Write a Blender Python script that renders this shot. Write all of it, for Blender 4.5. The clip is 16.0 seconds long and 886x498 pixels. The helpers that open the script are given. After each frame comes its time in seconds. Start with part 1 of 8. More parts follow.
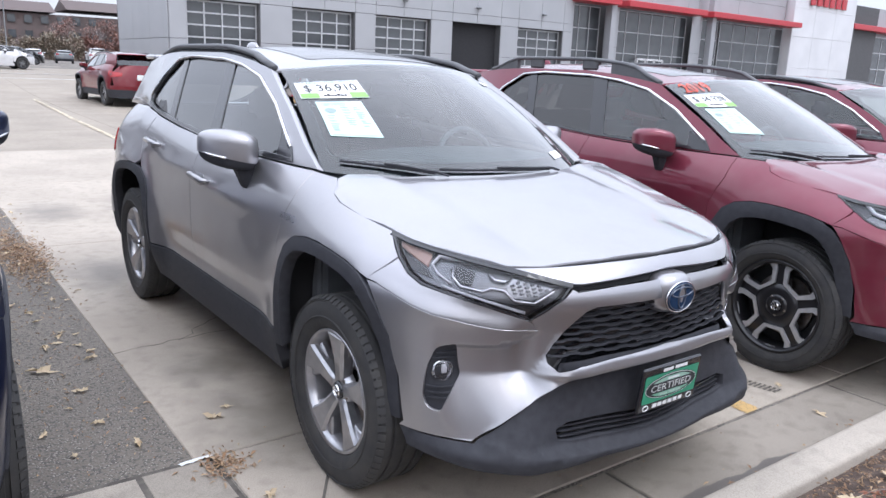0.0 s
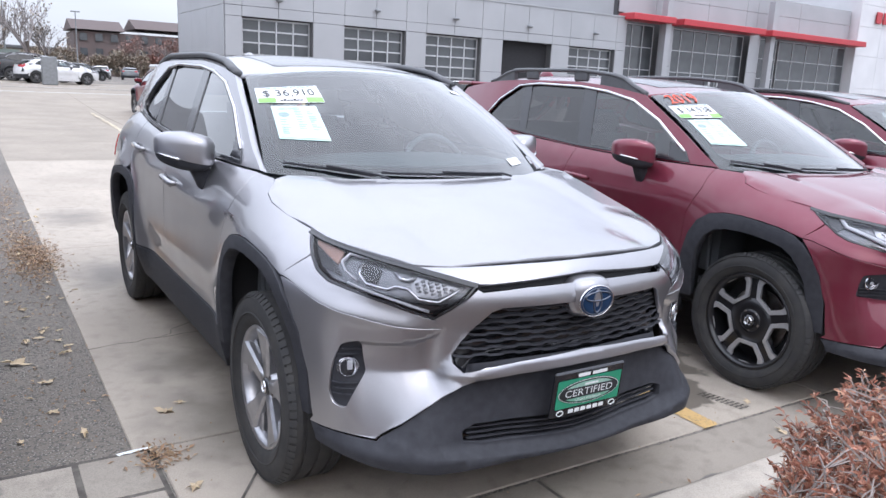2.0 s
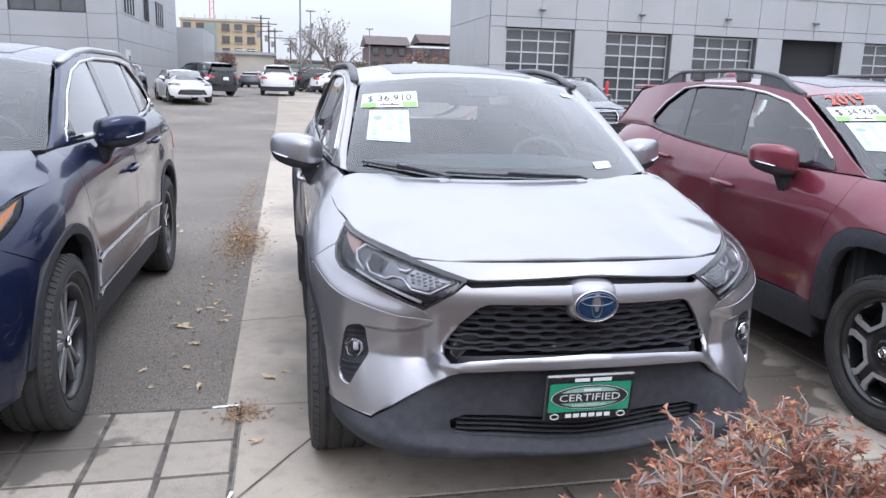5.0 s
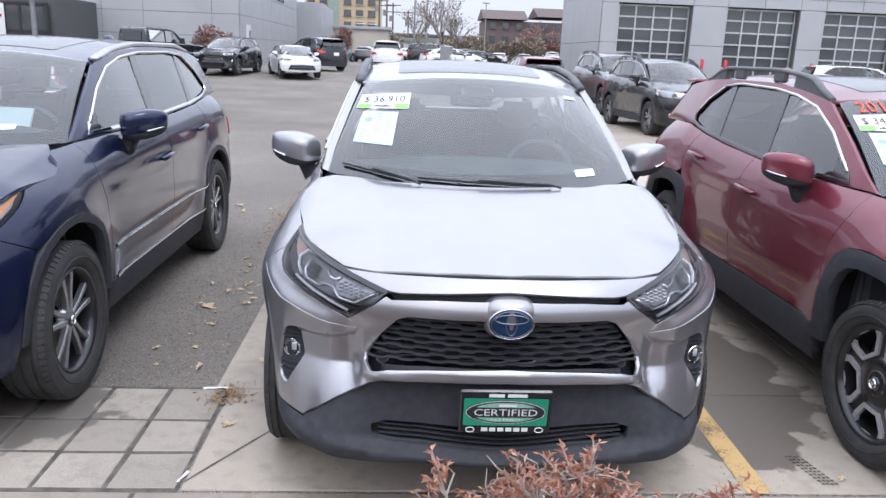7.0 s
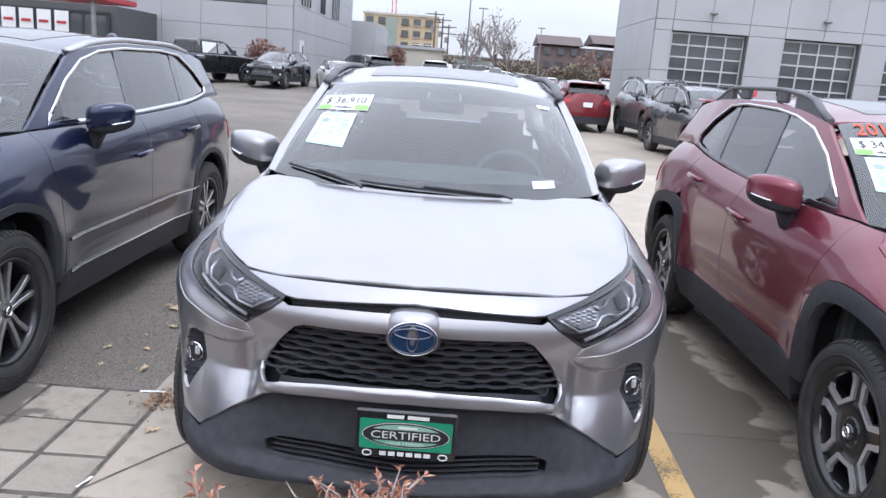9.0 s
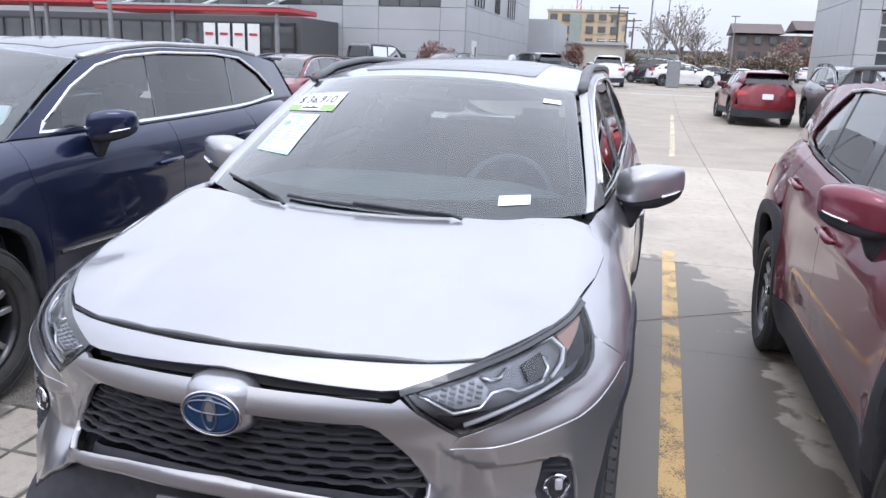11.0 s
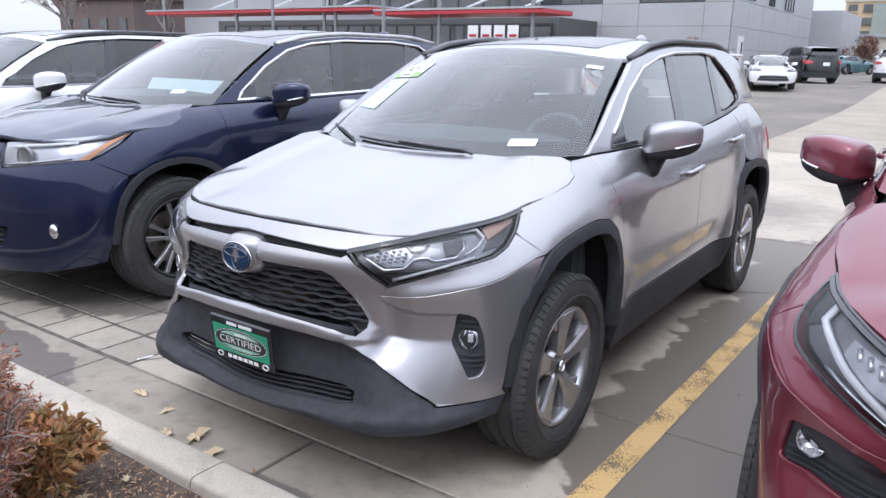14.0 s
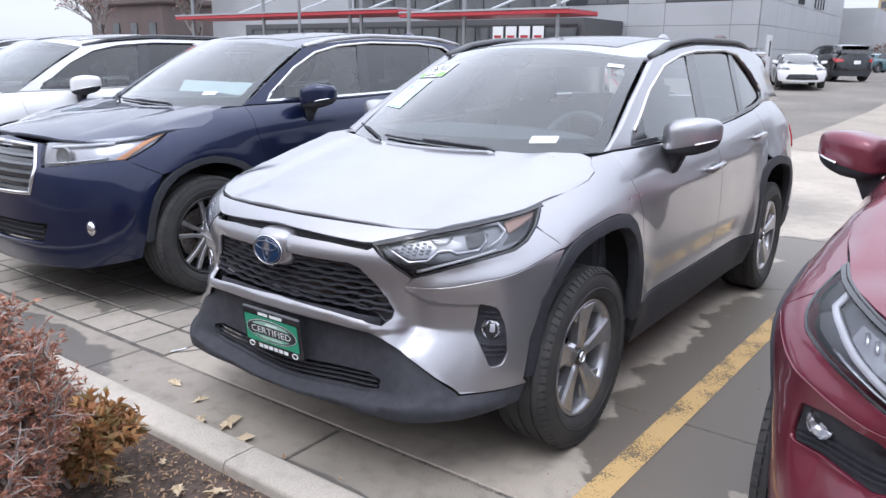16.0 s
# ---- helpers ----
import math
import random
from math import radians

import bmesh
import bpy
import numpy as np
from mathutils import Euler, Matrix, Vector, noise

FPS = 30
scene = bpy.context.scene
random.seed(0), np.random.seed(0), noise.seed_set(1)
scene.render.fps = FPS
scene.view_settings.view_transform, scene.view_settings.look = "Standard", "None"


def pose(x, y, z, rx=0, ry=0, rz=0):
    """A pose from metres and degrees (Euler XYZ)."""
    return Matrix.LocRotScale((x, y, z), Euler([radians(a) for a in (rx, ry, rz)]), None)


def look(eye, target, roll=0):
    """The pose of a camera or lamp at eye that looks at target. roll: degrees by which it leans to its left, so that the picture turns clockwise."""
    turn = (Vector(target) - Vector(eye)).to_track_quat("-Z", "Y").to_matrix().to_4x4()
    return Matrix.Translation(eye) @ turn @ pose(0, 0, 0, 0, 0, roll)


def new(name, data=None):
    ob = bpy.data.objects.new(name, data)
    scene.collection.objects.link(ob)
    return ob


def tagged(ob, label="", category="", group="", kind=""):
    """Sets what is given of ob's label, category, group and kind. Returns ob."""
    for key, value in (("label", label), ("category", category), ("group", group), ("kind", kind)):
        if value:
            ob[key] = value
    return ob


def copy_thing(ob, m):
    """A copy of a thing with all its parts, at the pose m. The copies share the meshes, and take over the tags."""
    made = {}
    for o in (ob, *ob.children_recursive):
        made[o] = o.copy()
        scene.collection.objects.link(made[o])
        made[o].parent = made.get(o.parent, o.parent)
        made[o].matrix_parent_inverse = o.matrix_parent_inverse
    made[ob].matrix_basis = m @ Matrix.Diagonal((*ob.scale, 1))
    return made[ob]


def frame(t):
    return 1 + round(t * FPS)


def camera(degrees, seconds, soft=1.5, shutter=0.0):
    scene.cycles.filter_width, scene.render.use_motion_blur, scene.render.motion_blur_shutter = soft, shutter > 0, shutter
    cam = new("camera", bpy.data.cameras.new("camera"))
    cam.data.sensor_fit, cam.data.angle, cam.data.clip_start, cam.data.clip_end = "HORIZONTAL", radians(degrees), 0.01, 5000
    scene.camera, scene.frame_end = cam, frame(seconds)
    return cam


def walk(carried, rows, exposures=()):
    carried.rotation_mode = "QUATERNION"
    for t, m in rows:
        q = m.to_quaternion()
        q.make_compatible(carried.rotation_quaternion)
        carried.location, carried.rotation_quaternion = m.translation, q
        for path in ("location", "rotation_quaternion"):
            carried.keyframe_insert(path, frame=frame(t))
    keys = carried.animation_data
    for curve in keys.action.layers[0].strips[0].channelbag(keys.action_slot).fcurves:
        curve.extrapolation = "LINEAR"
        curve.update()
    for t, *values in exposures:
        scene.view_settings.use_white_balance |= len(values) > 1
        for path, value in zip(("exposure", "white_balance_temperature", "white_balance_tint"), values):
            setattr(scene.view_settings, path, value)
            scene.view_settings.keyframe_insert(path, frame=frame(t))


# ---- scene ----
cam = camera(60.9, 16.0)
PATH = [
    (0, (-2.105, -3.644, 1.515), (-0.947, -2.079, 1.058), 2.4),
    (0.5, (-2.058, -3.74, 1.514), (-0.907, -2.167, 1.068), 2.2),
    (1, (-1.985, -3.853, 1.499), (-0.855, -2.262, 1.063), 2.3),
    (1.5, (-1.88, -3.891, 1.485), (-0.786, -2.272, 1.06), 2.4),
    (2, (-1.736, -3.929, 1.479), (-0.69, -2.276, 1.062), 2.7),
    (2.5, (-1.629, -3.989, 1.472), (-0.649, -2.294, 1.066), 2.8),
    (3, (-1.504, -4.116, 1.467), (-0.612, -2.37, 1.068), 2.6),
    (3.5, (-1.401, -4.174, 1.461), (-0.618, -2.375, 1.072), 2.2),
    (4, (-1.261, -4.203, 1.453), (-0.605, -2.356, 1.059), 1.8),
    (4.5, (-1.127, -4.284, 1.469), (-0.607, -2.397, 1.056), 1.6),
    (4.7, (-1.07, -4.317, 1.482), (-0.599, -2.419, 1.063), 1.6),
    (6.8, (-0.42, -4.463, 1.633), (-0.285, -2.528, 1.145), 2.4),
    (7, (-0.373, -4.471, 1.657), (-0.257, -2.538, 1.158), 2.3),
    (7.5, (-0.363, -4.485, 1.649), (-0.257, -2.546, 1.168), 2.6),
    (8, (-0.304, -4.505, 1.606), (-0.214, -2.561, 1.142), 3.0),
    (8.5, (-0.142, -4.42, 1.599), (-0.089, -2.473, 1.143), 3.7),
    (9, (0.08, -4.287, 1.586), (0.071, -2.339, 1.135), 4.4),
    (9.5, (0.351, -4.184, 1.575), (0.228, -2.241, 1.117), 4.0),
    (10, (0.531, -3.984, 1.577), (0.295, -2.053, 1.112), 3.4),
    (10.2, (0.576, -3.872, 1.597), (0.293, -1.949, 1.126), 3.0),
    (12.3, (1.575, -3.359, 1.585), (0.736, -1.603, 1.122), 2.49),
    (12.5, (1.671, -3.388, 1.560), (0.778, -1.659, 1.101), 2.53),
    (13, (1.864, -3.521, 1.545), (0.867, -1.852, 1.079), 2.11),
    (13.5, (1.930, -3.709, 1.499), (0.865, -2.087, 1.013), 1.60),
    (14, (2.001, -3.822, 1.496), (0.906, -2.224, 0.999), 1.21),
    (14.5, (2.061, -3.862, 1.485), (0.949, -2.278, 0.980), 0.91),
    (15, (2.072, -3.891, 1.491), (0.947, -2.315, 0.989), 0.81),
    (15.5, (2.069, -3.888, 1.491), (0.929, -2.321, 0.996), 0.71),
    (16, (2.060, -3.892, 1.489), (0.910, -2.332, 0.995), 0.71),
]
walk(cam, [(t, look(eye, target, roll)) for t, eye, target, roll in PATH], [(0.0, 0.84, 5850, 10.0), (16.0, 0.84, 5850, 10.0)])

# ---- world and light: an even overcast sky with a faint wide sun ----
world = bpy.data.worlds.new("overcast_sky")
scene.world = world
world.use_nodes = True
wn, wl = world.node_tree.nodes, world.node_tree.links
sky = wn.new("ShaderNodeTexSky")
sky.sky_type = "NISHITA"
sky.sun_disc = False
sky.sun_elevation, sky.sun_rotation = radians(38), radians(200)
sky.dust_density, sky.air_density = 3.0, 1.0
sky_gain = wn.new("ShaderNodeMix")
sky_gain.data_type = "RGBA"
sky_gain.blend_type = "MULTIPLY"
sky_gain.inputs[0].default_value = 1.0
sky_gain.inputs[7].default_value = (0.10, 0.10, 0.10, 1)
cloud = wn.new("ShaderNodeMix")
cloud.data_type = "RGBA"
cloud.inputs[0].default_value = 0.86
wcoord = wn.new("ShaderNodeTexCoord")
wmap = wn.new("ShaderNodeMapping")
wmap.inputs["Scale"].default_value = (1.0, 1.0, 3.2)
wnoise = wn.new("ShaderNodeTexNoise")
wnoise.inputs["Scale"].default_value = 2.2
wnoise.inputs["Detail"].default_value = 5.0
wramp = wn.new("ShaderNodeValToRGB")
wramp.color_ramp.elements[0].position, wramp.color_ramp.elements[0].color = 0.3, (0.70, 0.695, 0.735, 1)
wramp.color_ramp.elements[1].position, wramp.color_ramp.elements[1].color = 0.7, (0.86, 0.85, 0.88, 1)
wl.new(wcoord.outputs["Generated"], wmap.inputs["Vector"])
wl.new(wmap.outputs["Vector"], wnoise.inputs["Vector"])
wl.new(wnoise.outputs["Fac"], wramp.inputs["Fac"])
wl.new(sky.outputs[0], sky_gain.inputs[6])
wl.new(sky_gain.outputs[2], cloud.inputs[6])
wl.new(wramp.outputs["Color"], cloud.inputs[7])
wsep = wn.new("ShaderNodeSeparateXYZ")
wgain = wn.new("ShaderNodeMapRange")
wgain.inputs[1].default_value, wgain.inputs[2].default_value = 0.05, 1.0
wgain.inputs[3].default_value, wgain.inputs[4].default_value = 0.74, 1.95
wmul = wn.new("ShaderNodeVectorMath")
wmul.operation = "SCALE"
wl.new(wcoord.outputs["Generated"], wsep.inputs[0])
wl.new(wsep.outputs["Z"], wgain.inputs[0])
wl.new(cloud.outputs[2], wmul.inputs[0])
wl.new(wgain.outputs[0], wmul.inputs["Scale"])
wl.new(wmul.outputs[0], wn["Background"].inputs["Color"])
wn["Background"].inputs["Strength"].default_value = 1.0

sun_data = bpy.data.lights.new("sun", "SUN")
sun_data.energy, sun_data.angle, sun_data.color = 0.6, radians(25), (1.0, 0.96, 0.92)
sun = new("sun", sun_data)
sun.matrix_world = look((0, 0, 30), (-9, 16, 0))
sun_data.use_shadow = True


# ---- materials ----
def mat(name):
    m = bpy.data.materials.new(name)
    m.use_nodes = True
    return m, m.node_tree.nodes, m.node_tree.links, m.node_tree.nodes["Principled BSDF"]


def rgba(c):
    return (c[0], c[1], c[2], 1.0)


def noise_mix(n, l, c0, c1, scale, detail=6.0, lo=0.35, hi=0.65, coord="Object"):
    """A colour that wanders between two colours."""
    tc = n.new("ShaderNodeTexCoord")
    tx = n.new("ShaderNodeTexNoise")
    tx.inputs["Scale"].default_value, tx.inputs["Detail"].default_value = scale, detail
    rp = n.new("ShaderNodeValToRGB")
    rp.color_ramp.elements[0].position, rp.color_ramp.elements[0].color = lo, rgba(c0)
    rp.color_ramp.elements[1].position, rp.color_ramp.elements[1].color = hi, rgba(c1)
    l.new(tc.outputs[coord], tx.inputs["Vector"])
    l.new(tx.outputs["Fac"], rp.inputs["Fac"])
    return rp.outputs["Color"], tx.outputs["Fac"], tc.outputs[coord]


def bump(n, l, b, coord, scale, strength, dist=0.01, detail=4.0):
    tx = n.new("ShaderNodeTexNoise")
    tx.inputs["Scale"].default_value, tx.inputs["Detail"].default_value = scale, detail
    bp = n.new("ShaderNodeBump")
    bp.inputs["Strength"].default_value, bp.inputs["Distance"].default_value = strength, dist
    l.new(coord, tx.inputs["Vector"])
    l.new(tx.outputs["Fac"], bp.inputs["Height"])
    l.new(bp.outputs["Normal"], b.inputs["Normal"])


def plain(name, c, rough=0.5, metal=0.0, c2=None, scale=8.0, bumps=None, spec=0.5, coat=0.0):
    m, n, l, b = mat(name)
    col, _, co = noise_mix(n, l, c, c2 or tuple(v * 0.82 for v in c), scale)
    l.new(col, b.inputs["Base Color"])
    b.inputs["Roughness"].default_value, b.inputs["Metallic"].default_value = rough, metal
    b.inputs["Specular IOR Level"].default_value = spec
    b.inputs["Coat Weight"].default_value = coat
    b.inputs["Coat Roughness"].default_value = 0.05
    if bumps:
        bump(n, l, b, co, bumps[0], bumps[1])
    return m


def paint(name, c, metal, rough=0.32, flake=0.12, dust=0.22):
    """Metallic car paint under a clear coat, with a little road dust."""
    m, n, l, b = mat(name)
    tc = n.new("ShaderNodeTexCoord")
    fl = n.new("ShaderNodeTexNoise")
    fl.inputs["Scale"].default_value, fl.inputs["Detail"].default_value = 900.0, 2.0
    ds = n.new("ShaderNodeTexNoise")
    ds.inputs["Scale"].default_value, ds.inputs["Detail"].default_value = 5.0, 8.0
    r1 = n.new("ShaderNodeValToRGB")
    r1.color_ramp.elements[0].position, r1.color_ramp.elements[0].color = 0.35, rgba([v * (1 - flake) for v in c])
    r1.color_ramp.elements[1].position, r1.color_ramp.elements[1].color = 0.65, rgba([v * (1 + flake) for v in c])
    r2 = n.new("ShaderNodeMapRange")
    r2.inputs[1].default_value, r2.inputs[2].default_value = 0.45, 0.8
    r2.inputs[3].default_value, r2.inputs[4].default_value = 0.0, dust
    mx = n.new("ShaderNodeMix")
    mx.data_type = "RGBA"
    mx.inputs[7].default_value = (0.34, 0.32, 0.30, 1)
    for tx in (fl, ds):
        l.new(tc.outputs["Object"], tx.inputs["Vector"])
    l.new(fl.outputs["Fac"], r1.inputs["Fac"])
    l.new(ds.outputs["Fac"], r2.inputs[0])
    l.new(r2.outputs[0], mx.inputs[0])
    l.new(r1.outputs["Color"], mx.inputs[6])
    l.new(mx.outputs[2], b.inputs["Base Color"])
    rr = n.new("ShaderNodeMapRange")
    rr.inputs[3].default_value, rr.inputs[4].default_value = rough - 0.05, rough + 0.12
    l.new(ds.outputs["Fac"], rr.inputs[0])
    l.new(rr.outputs[0], b.inputs["Roughness"])
    b.inputs["Metallic"].default_value = metal
    b.inputs["Specular IOR Level"].default_value = 0.25
    b.inputs["Coat Weight"].default_value, b.inputs["Coat Roughness"].default_value = 1.0, 0.03
    return m


def glass(name, tint, gain=1.0, rough=0.0):
    """A thin pane: the light that passes is tinted, the rest mirrors by Fresnel."""
    m, n, l, b = mat(name)
    n.remove(b)
    tr, gl, mx, fr = (n.new("ShaderNode" + s) for s in ("BsdfTransparent", "BsdfGlossy", "MixShader", "Fresnel"))
    tr.inputs["Color"].default_value = rgba(tint)
    gl.inputs["Roughness"].default_value = rough
    fr.inputs["IOR"].default_value = 1.52
    mul = n.new("ShaderNodeMath")
    mul.operation, mul.use_clamp = "MULTIPLY", True
    mul.inputs[1].default_value = 1.9 * gain
    l.new(fr.outputs[0], mul.inputs[0])
    l.new(mul.outputs[0], mx.inputs[0])
    l.new(tr.outputs[0], mx.inputs[1])
    l.new(gl.outputs[0], mx.inputs[2])
    l.new(mx.outputs[0], n["Material Output"].inputs["Surface"])
    return m


M = {}
M["silver"] = paint("silver_paint", (0.385, 0.380, 0.402), 0.78, 0.28)
M["red"] = paint("dark_red_paint", (0.165, 0.022, 0.043), 0.40, 0.34, dust=0.09)
M["red2"] = paint("bright_red_paint", (0.17, 0.012, 0.020), 0.35, 0.30, dust=0.08)
M["blue"] = paint("navy_paint", (0.007, 0.013, 0.050), 0.55, 0.30, dust=0.02)
M["black_paint"] = paint("black_paint", (0.012, 0.013, 0.016), 0.2, 0.25, dust=0.06)
M["white_paint"] = paint("white_paint", (0.74, 0.74, 0.75), 0.0, 0.35, 0.02)
M["grey_paint"] = paint("grey_paint", (0.16, 0.17, 0.18), 0.6, 0.35)
M["teal_paint"] = paint("teal_paint", (0.05, 0.13, 0.15), 0.4, 0.35)
M["plastic"] = plain("black_plastic", (0.033, 0.034, 0.041), 0.60, c2=(0.044, 0.045, 0.053), scale=30, bumps=(700, 0.15), spec=0.28)
M["rail_grey"] = plain("dark_grey_rail", (0.088, 0.090, 0.097), 0.45, c2=(0.105, 0.107, 0.114), scale=20)
M["gloss_black"] = plain("gloss_black_plastic", (0.020, 0.021, 0.026), 0.18, coat=0.6)
M["seal"] = plain("rubber_seal", (0.022, 0.022, 0.025), 0.8)
M["tyre"] = plain("tyre_rubber", (0.036, 0.036, 0.038), 0.75, c2=(0.054, 0.052, 0.050), scale=14, bumps=(120, 0.12), spec=0.4)
M["alloy"] = plain("silver_alloy", (0.48, 0.48, 0.50), 0.28, 0.80, c2=(0.40, 0.40, 0.42), scale=25)
M["machined"] = plain("machined_alloy", (0.58, 0.58, 0.60), 0.34, 0.5, c2=(0.50, 0.50, 0.52), scale=40)
M["dark_alloy"] = plain("dark_painted_alloy", (0.02, 0.02, 0.024), 0.35, 0.3, coat=0.5)
M["chrome"] = plain("chrome", (0.80, 0.80, 0.82), 0.08, 1.0, c2=(0.76, 0.76, 0.78))
M["brake"] = plain("brake_steel", (0.32, 0.30, 0.29), 0.4, 1.0, c2=(0.2, 0.17, 0.15), scale=40)
M["glass"] = glass("windscreen_glass", (0.72, 0.83, 0.84), 1.30)
M["tint"] = glass("privacy_glass", (0.085, 0.09, 0.095), 1.05)
M["lamp_house"] = plain("lamp_housing", (0.22, 0.226, 0.24), 0.26, 0.6, c2=(0.16, 0.165, 0.175), scale=30)
M["lens"] = glass("clear_lens", (0.93, 0.93, 0.95), 0.42)
M["lamp_white"] = plain("lamp_reflector", (0.82, 0.83, 0.86), 0.14, 0.85, c2=(0.6, 0.61, 0.64), scale=60)
M["light_guide"] = plain("frosted_light_guide", (0.80, 0.81, 0.84), 0.3)
M["lamp_cell"] = plain("lamp_cells", (0.42, 0.43, 0.45), 0.22, 0.5, c2=(0.30, 0.31, 0.33), scale=60)
M["amber"] = plain("amber_reflector", (0.66, 0.25, 0.06), 0.25, coat=1.0)
M["pale_amber"] = plain("pale_amber_reflector", (0.42, 0.27, 0.22), 0.28, coat=1.0)
M["tail_red"] = plain("red_tail_lens", (0.45, 0.015, 0.02), 0.15, coat=1.0)
M["interior"] = plain("dark_interior", (0.115, 0.122, 0.132), 0.8)
M["seat"] = plain("seat_cloth", (0.10, 0.10, 0.105), 0.9, scale=20)
M["beige"] = plain("beige_trim", (0.34, 0.31, 0.27), 0.8, scale=20)
M["emblem_blue"] = plain("emblem_blue", (0.010, 0.028, 0.070), 0.45, c2=(0.016, 0.04, 0.095), scale=30, spec=0.2)
M["badge_grey"] = plain("badge_smoked_chrome", (0.20, 0.22, 0.27), 0.3, 0.9)
M["paper"] = plain("white_paper", (0.82, 0.83, 0.83), 0.6, c2=(0.76, 0.79, 0.79))
M["paper_cyan"] = plain("pale_green_paper", (0.62, 0.80, 0.76), 0.55, c2=(0.56, 0.76, 0.72))
M["ink"] = plain("black_ink", (0.02, 0.02, 0.025), 0.6)
M["ink_soft"] = plain("grey_ink", (0.36, 0.46, 0.45), 0.6)
M["green_band"] = plain("green_band", (0.30, 0.62, 0.16), 0.55)
M["blue_ink"] = plain("blue_ink", (0.12, 0.24, 0.45), 0.55)
M["orange_ink"] = plain("orange_red_sticker", (0.90, 0.10, 0.045), 0.5)
M["plate_green"] = plain("plate_green", (0.02, 0.27, 0.15), 0.35, c2=(0.03, 0.32, 0.18), coat=0.5)
M["plate_pale"] = plain("plate_pale_green", (0.42, 0.60, 0.52), 0.3, c2=(0.25, 0.45, 0.36), scale=25)
M["plate_mid"] = plain("plate_mid_green", (0.16, 0.42, 0.27), 0.3, c2=(0.3, 0.5, 0.42), scale=25)


# ---- mesh helpers ----
def empty(name, at=(0, 0, 0), rz=0.0):
    e = new(name)
    e.empty_display_size = 0.2
    e.matrix_world = pose(*at, 0, 0, rz)
    return e


def finish(name, bm, material, parent=None, label="", smooth=True, normals=None):
    me = bpy.data.meshes.new(name)
    if normals is None:
        bmesh.ops.recalc_face_normals(bm, faces=bm.faces)
    for f in bm.faces:
        f.smooth = smooth
    bm.to_mesh(me)
    bm.free()
    if normals is not None:
        me.normals_split_custom_set_from_vertices(normals)
    me.materials.append(M[material] if isinstance(material, str) else material)
    ob = new(name, me)
    if parent is not None:
        ob.parent = parent
    if label:
        ob["label"] = label
    return ob


def part(name, bm, material, parent, label="", smooth=False):
    """One mesh under a thing or a part."""
    return finish(name, bm, material, parent, label, smooth)


def sharp(bm, degrees=32):
    """Smooth shading with hard edges where faces meet at an angle."""
    lim = radians(degrees)
    for e in bm.edges:
        if len(e.link_faces) == 2:
            e.smooth = e.calc_face_angle(0) < lim
    return bm


def join(*bms):
    """Several bmeshes as one."""
    out = bmesh.new()
    for b in bms:
        me = bpy.data.meshes.new("tmp")
        b.to_mesh(me)
        out.from_mesh(me)
        bpy.data.meshes.remove(me)
        b.free()
    return out


def box(sx, sy, sz, at=(0, 0, 0), bevel=0.0, rot=(0, 0, 0), seg=1):
    bm = bmesh.new()
    bmesh.ops.create_cube(bm, size=1.0)
    bmesh.ops.scale(bm, vec=(sx, sy, sz), verts=bm.verts)
    if bevel:
        bmesh.ops.bevel(bm, geom=list(bm.edges), offset=bevel, segments=seg, affect="EDGES")
    bmesh.ops.transform(bm, matrix=pose(*at, *rot), verts=bm.verts)
    return bm


def prism(poly, z0, z1, bevel=0.0):
    """A flat outline in x, y raised from z0 to z1."""
    bm = bmesh.new()
    f = bm.faces.new([bm.verts.new((x, y, z0)) for x, y in poly])
    ex = bmesh.ops.extrude_face_region(bm, geom=[f])
    bmesh.ops.translate(bm, vec=(0, 0, z1 - z0), verts=[v for v in ex["geom"] if isinstance(v, bmesh.types.BMVert)])
    bmesh.ops.recalc_face_normals(bm, faces=bm.faces)
    if bevel:
        bmesh.ops.bevel(bm, geom=list(bm.edges), offset=bevel, segments=1, affect="EDGES")
    return bm


def lathe(profile, seg=48, axis="x"):
    """Turns a profile of (offset along the axis, radius) round the axis."""
    bm = bmesh.new()
    rings = []
    for o, r in profile:
        ring = []
        for i in range(seg):
            a = 2 * math.pi * i / seg
            p = (o, r * math.cos(a), r * math.sin(a))
            ring.append(bm.verts.new(p if axis == "x" else (p[1], p[2], p[0])))
        rings.append(ring)
    for a, b in zip(rings, rings[1:]):
        for i in range(seg):
            j = (i + 1) % seg
            bm.faces.new((a[i], a[j], b[j], b[i]))
    return bm


def tube(points, radius, seg=8, flat=1.0, up=(0, 0, 1), caps=True):
    """A rod along points; radius may be a list; flat squeezes it along up."""
    bm = bmesh.new()
    pts = [Vector(p) for p in points]
    rings = []
    for i, p in enumerate(pts):
        d = (pts[min(i + 1, len(pts) - 1)] - pts[max(i - 1, 0)]).normalized()
        a = d.cross(Vector(up))
        if a.length < 1e-4:
            a = d.cross(Vector((1, 0, 0)))
        a.normalize()
        b = a.cross(d).normalized()
        r = radius[i] if isinstance(radius, (list, tuple)) else radius
        rings.append([bm.verts.new(p + a * (r * math.cos(t)) + b * (r * flat * math.sin(t)))
                      for t in (2 * math.pi * (k + 0.5) / seg for k in range(seg))])
    for a, b in zip(rings, rings[1:]):
        for k in range(seg):
            m = (k + 1) % seg
            bm.faces.new((a[k], a[m], b[m], b[k]))
    if caps:
        bm.faces.new(rings[0][::-1])
        bm.faces.new(rings[-1])
    return bm


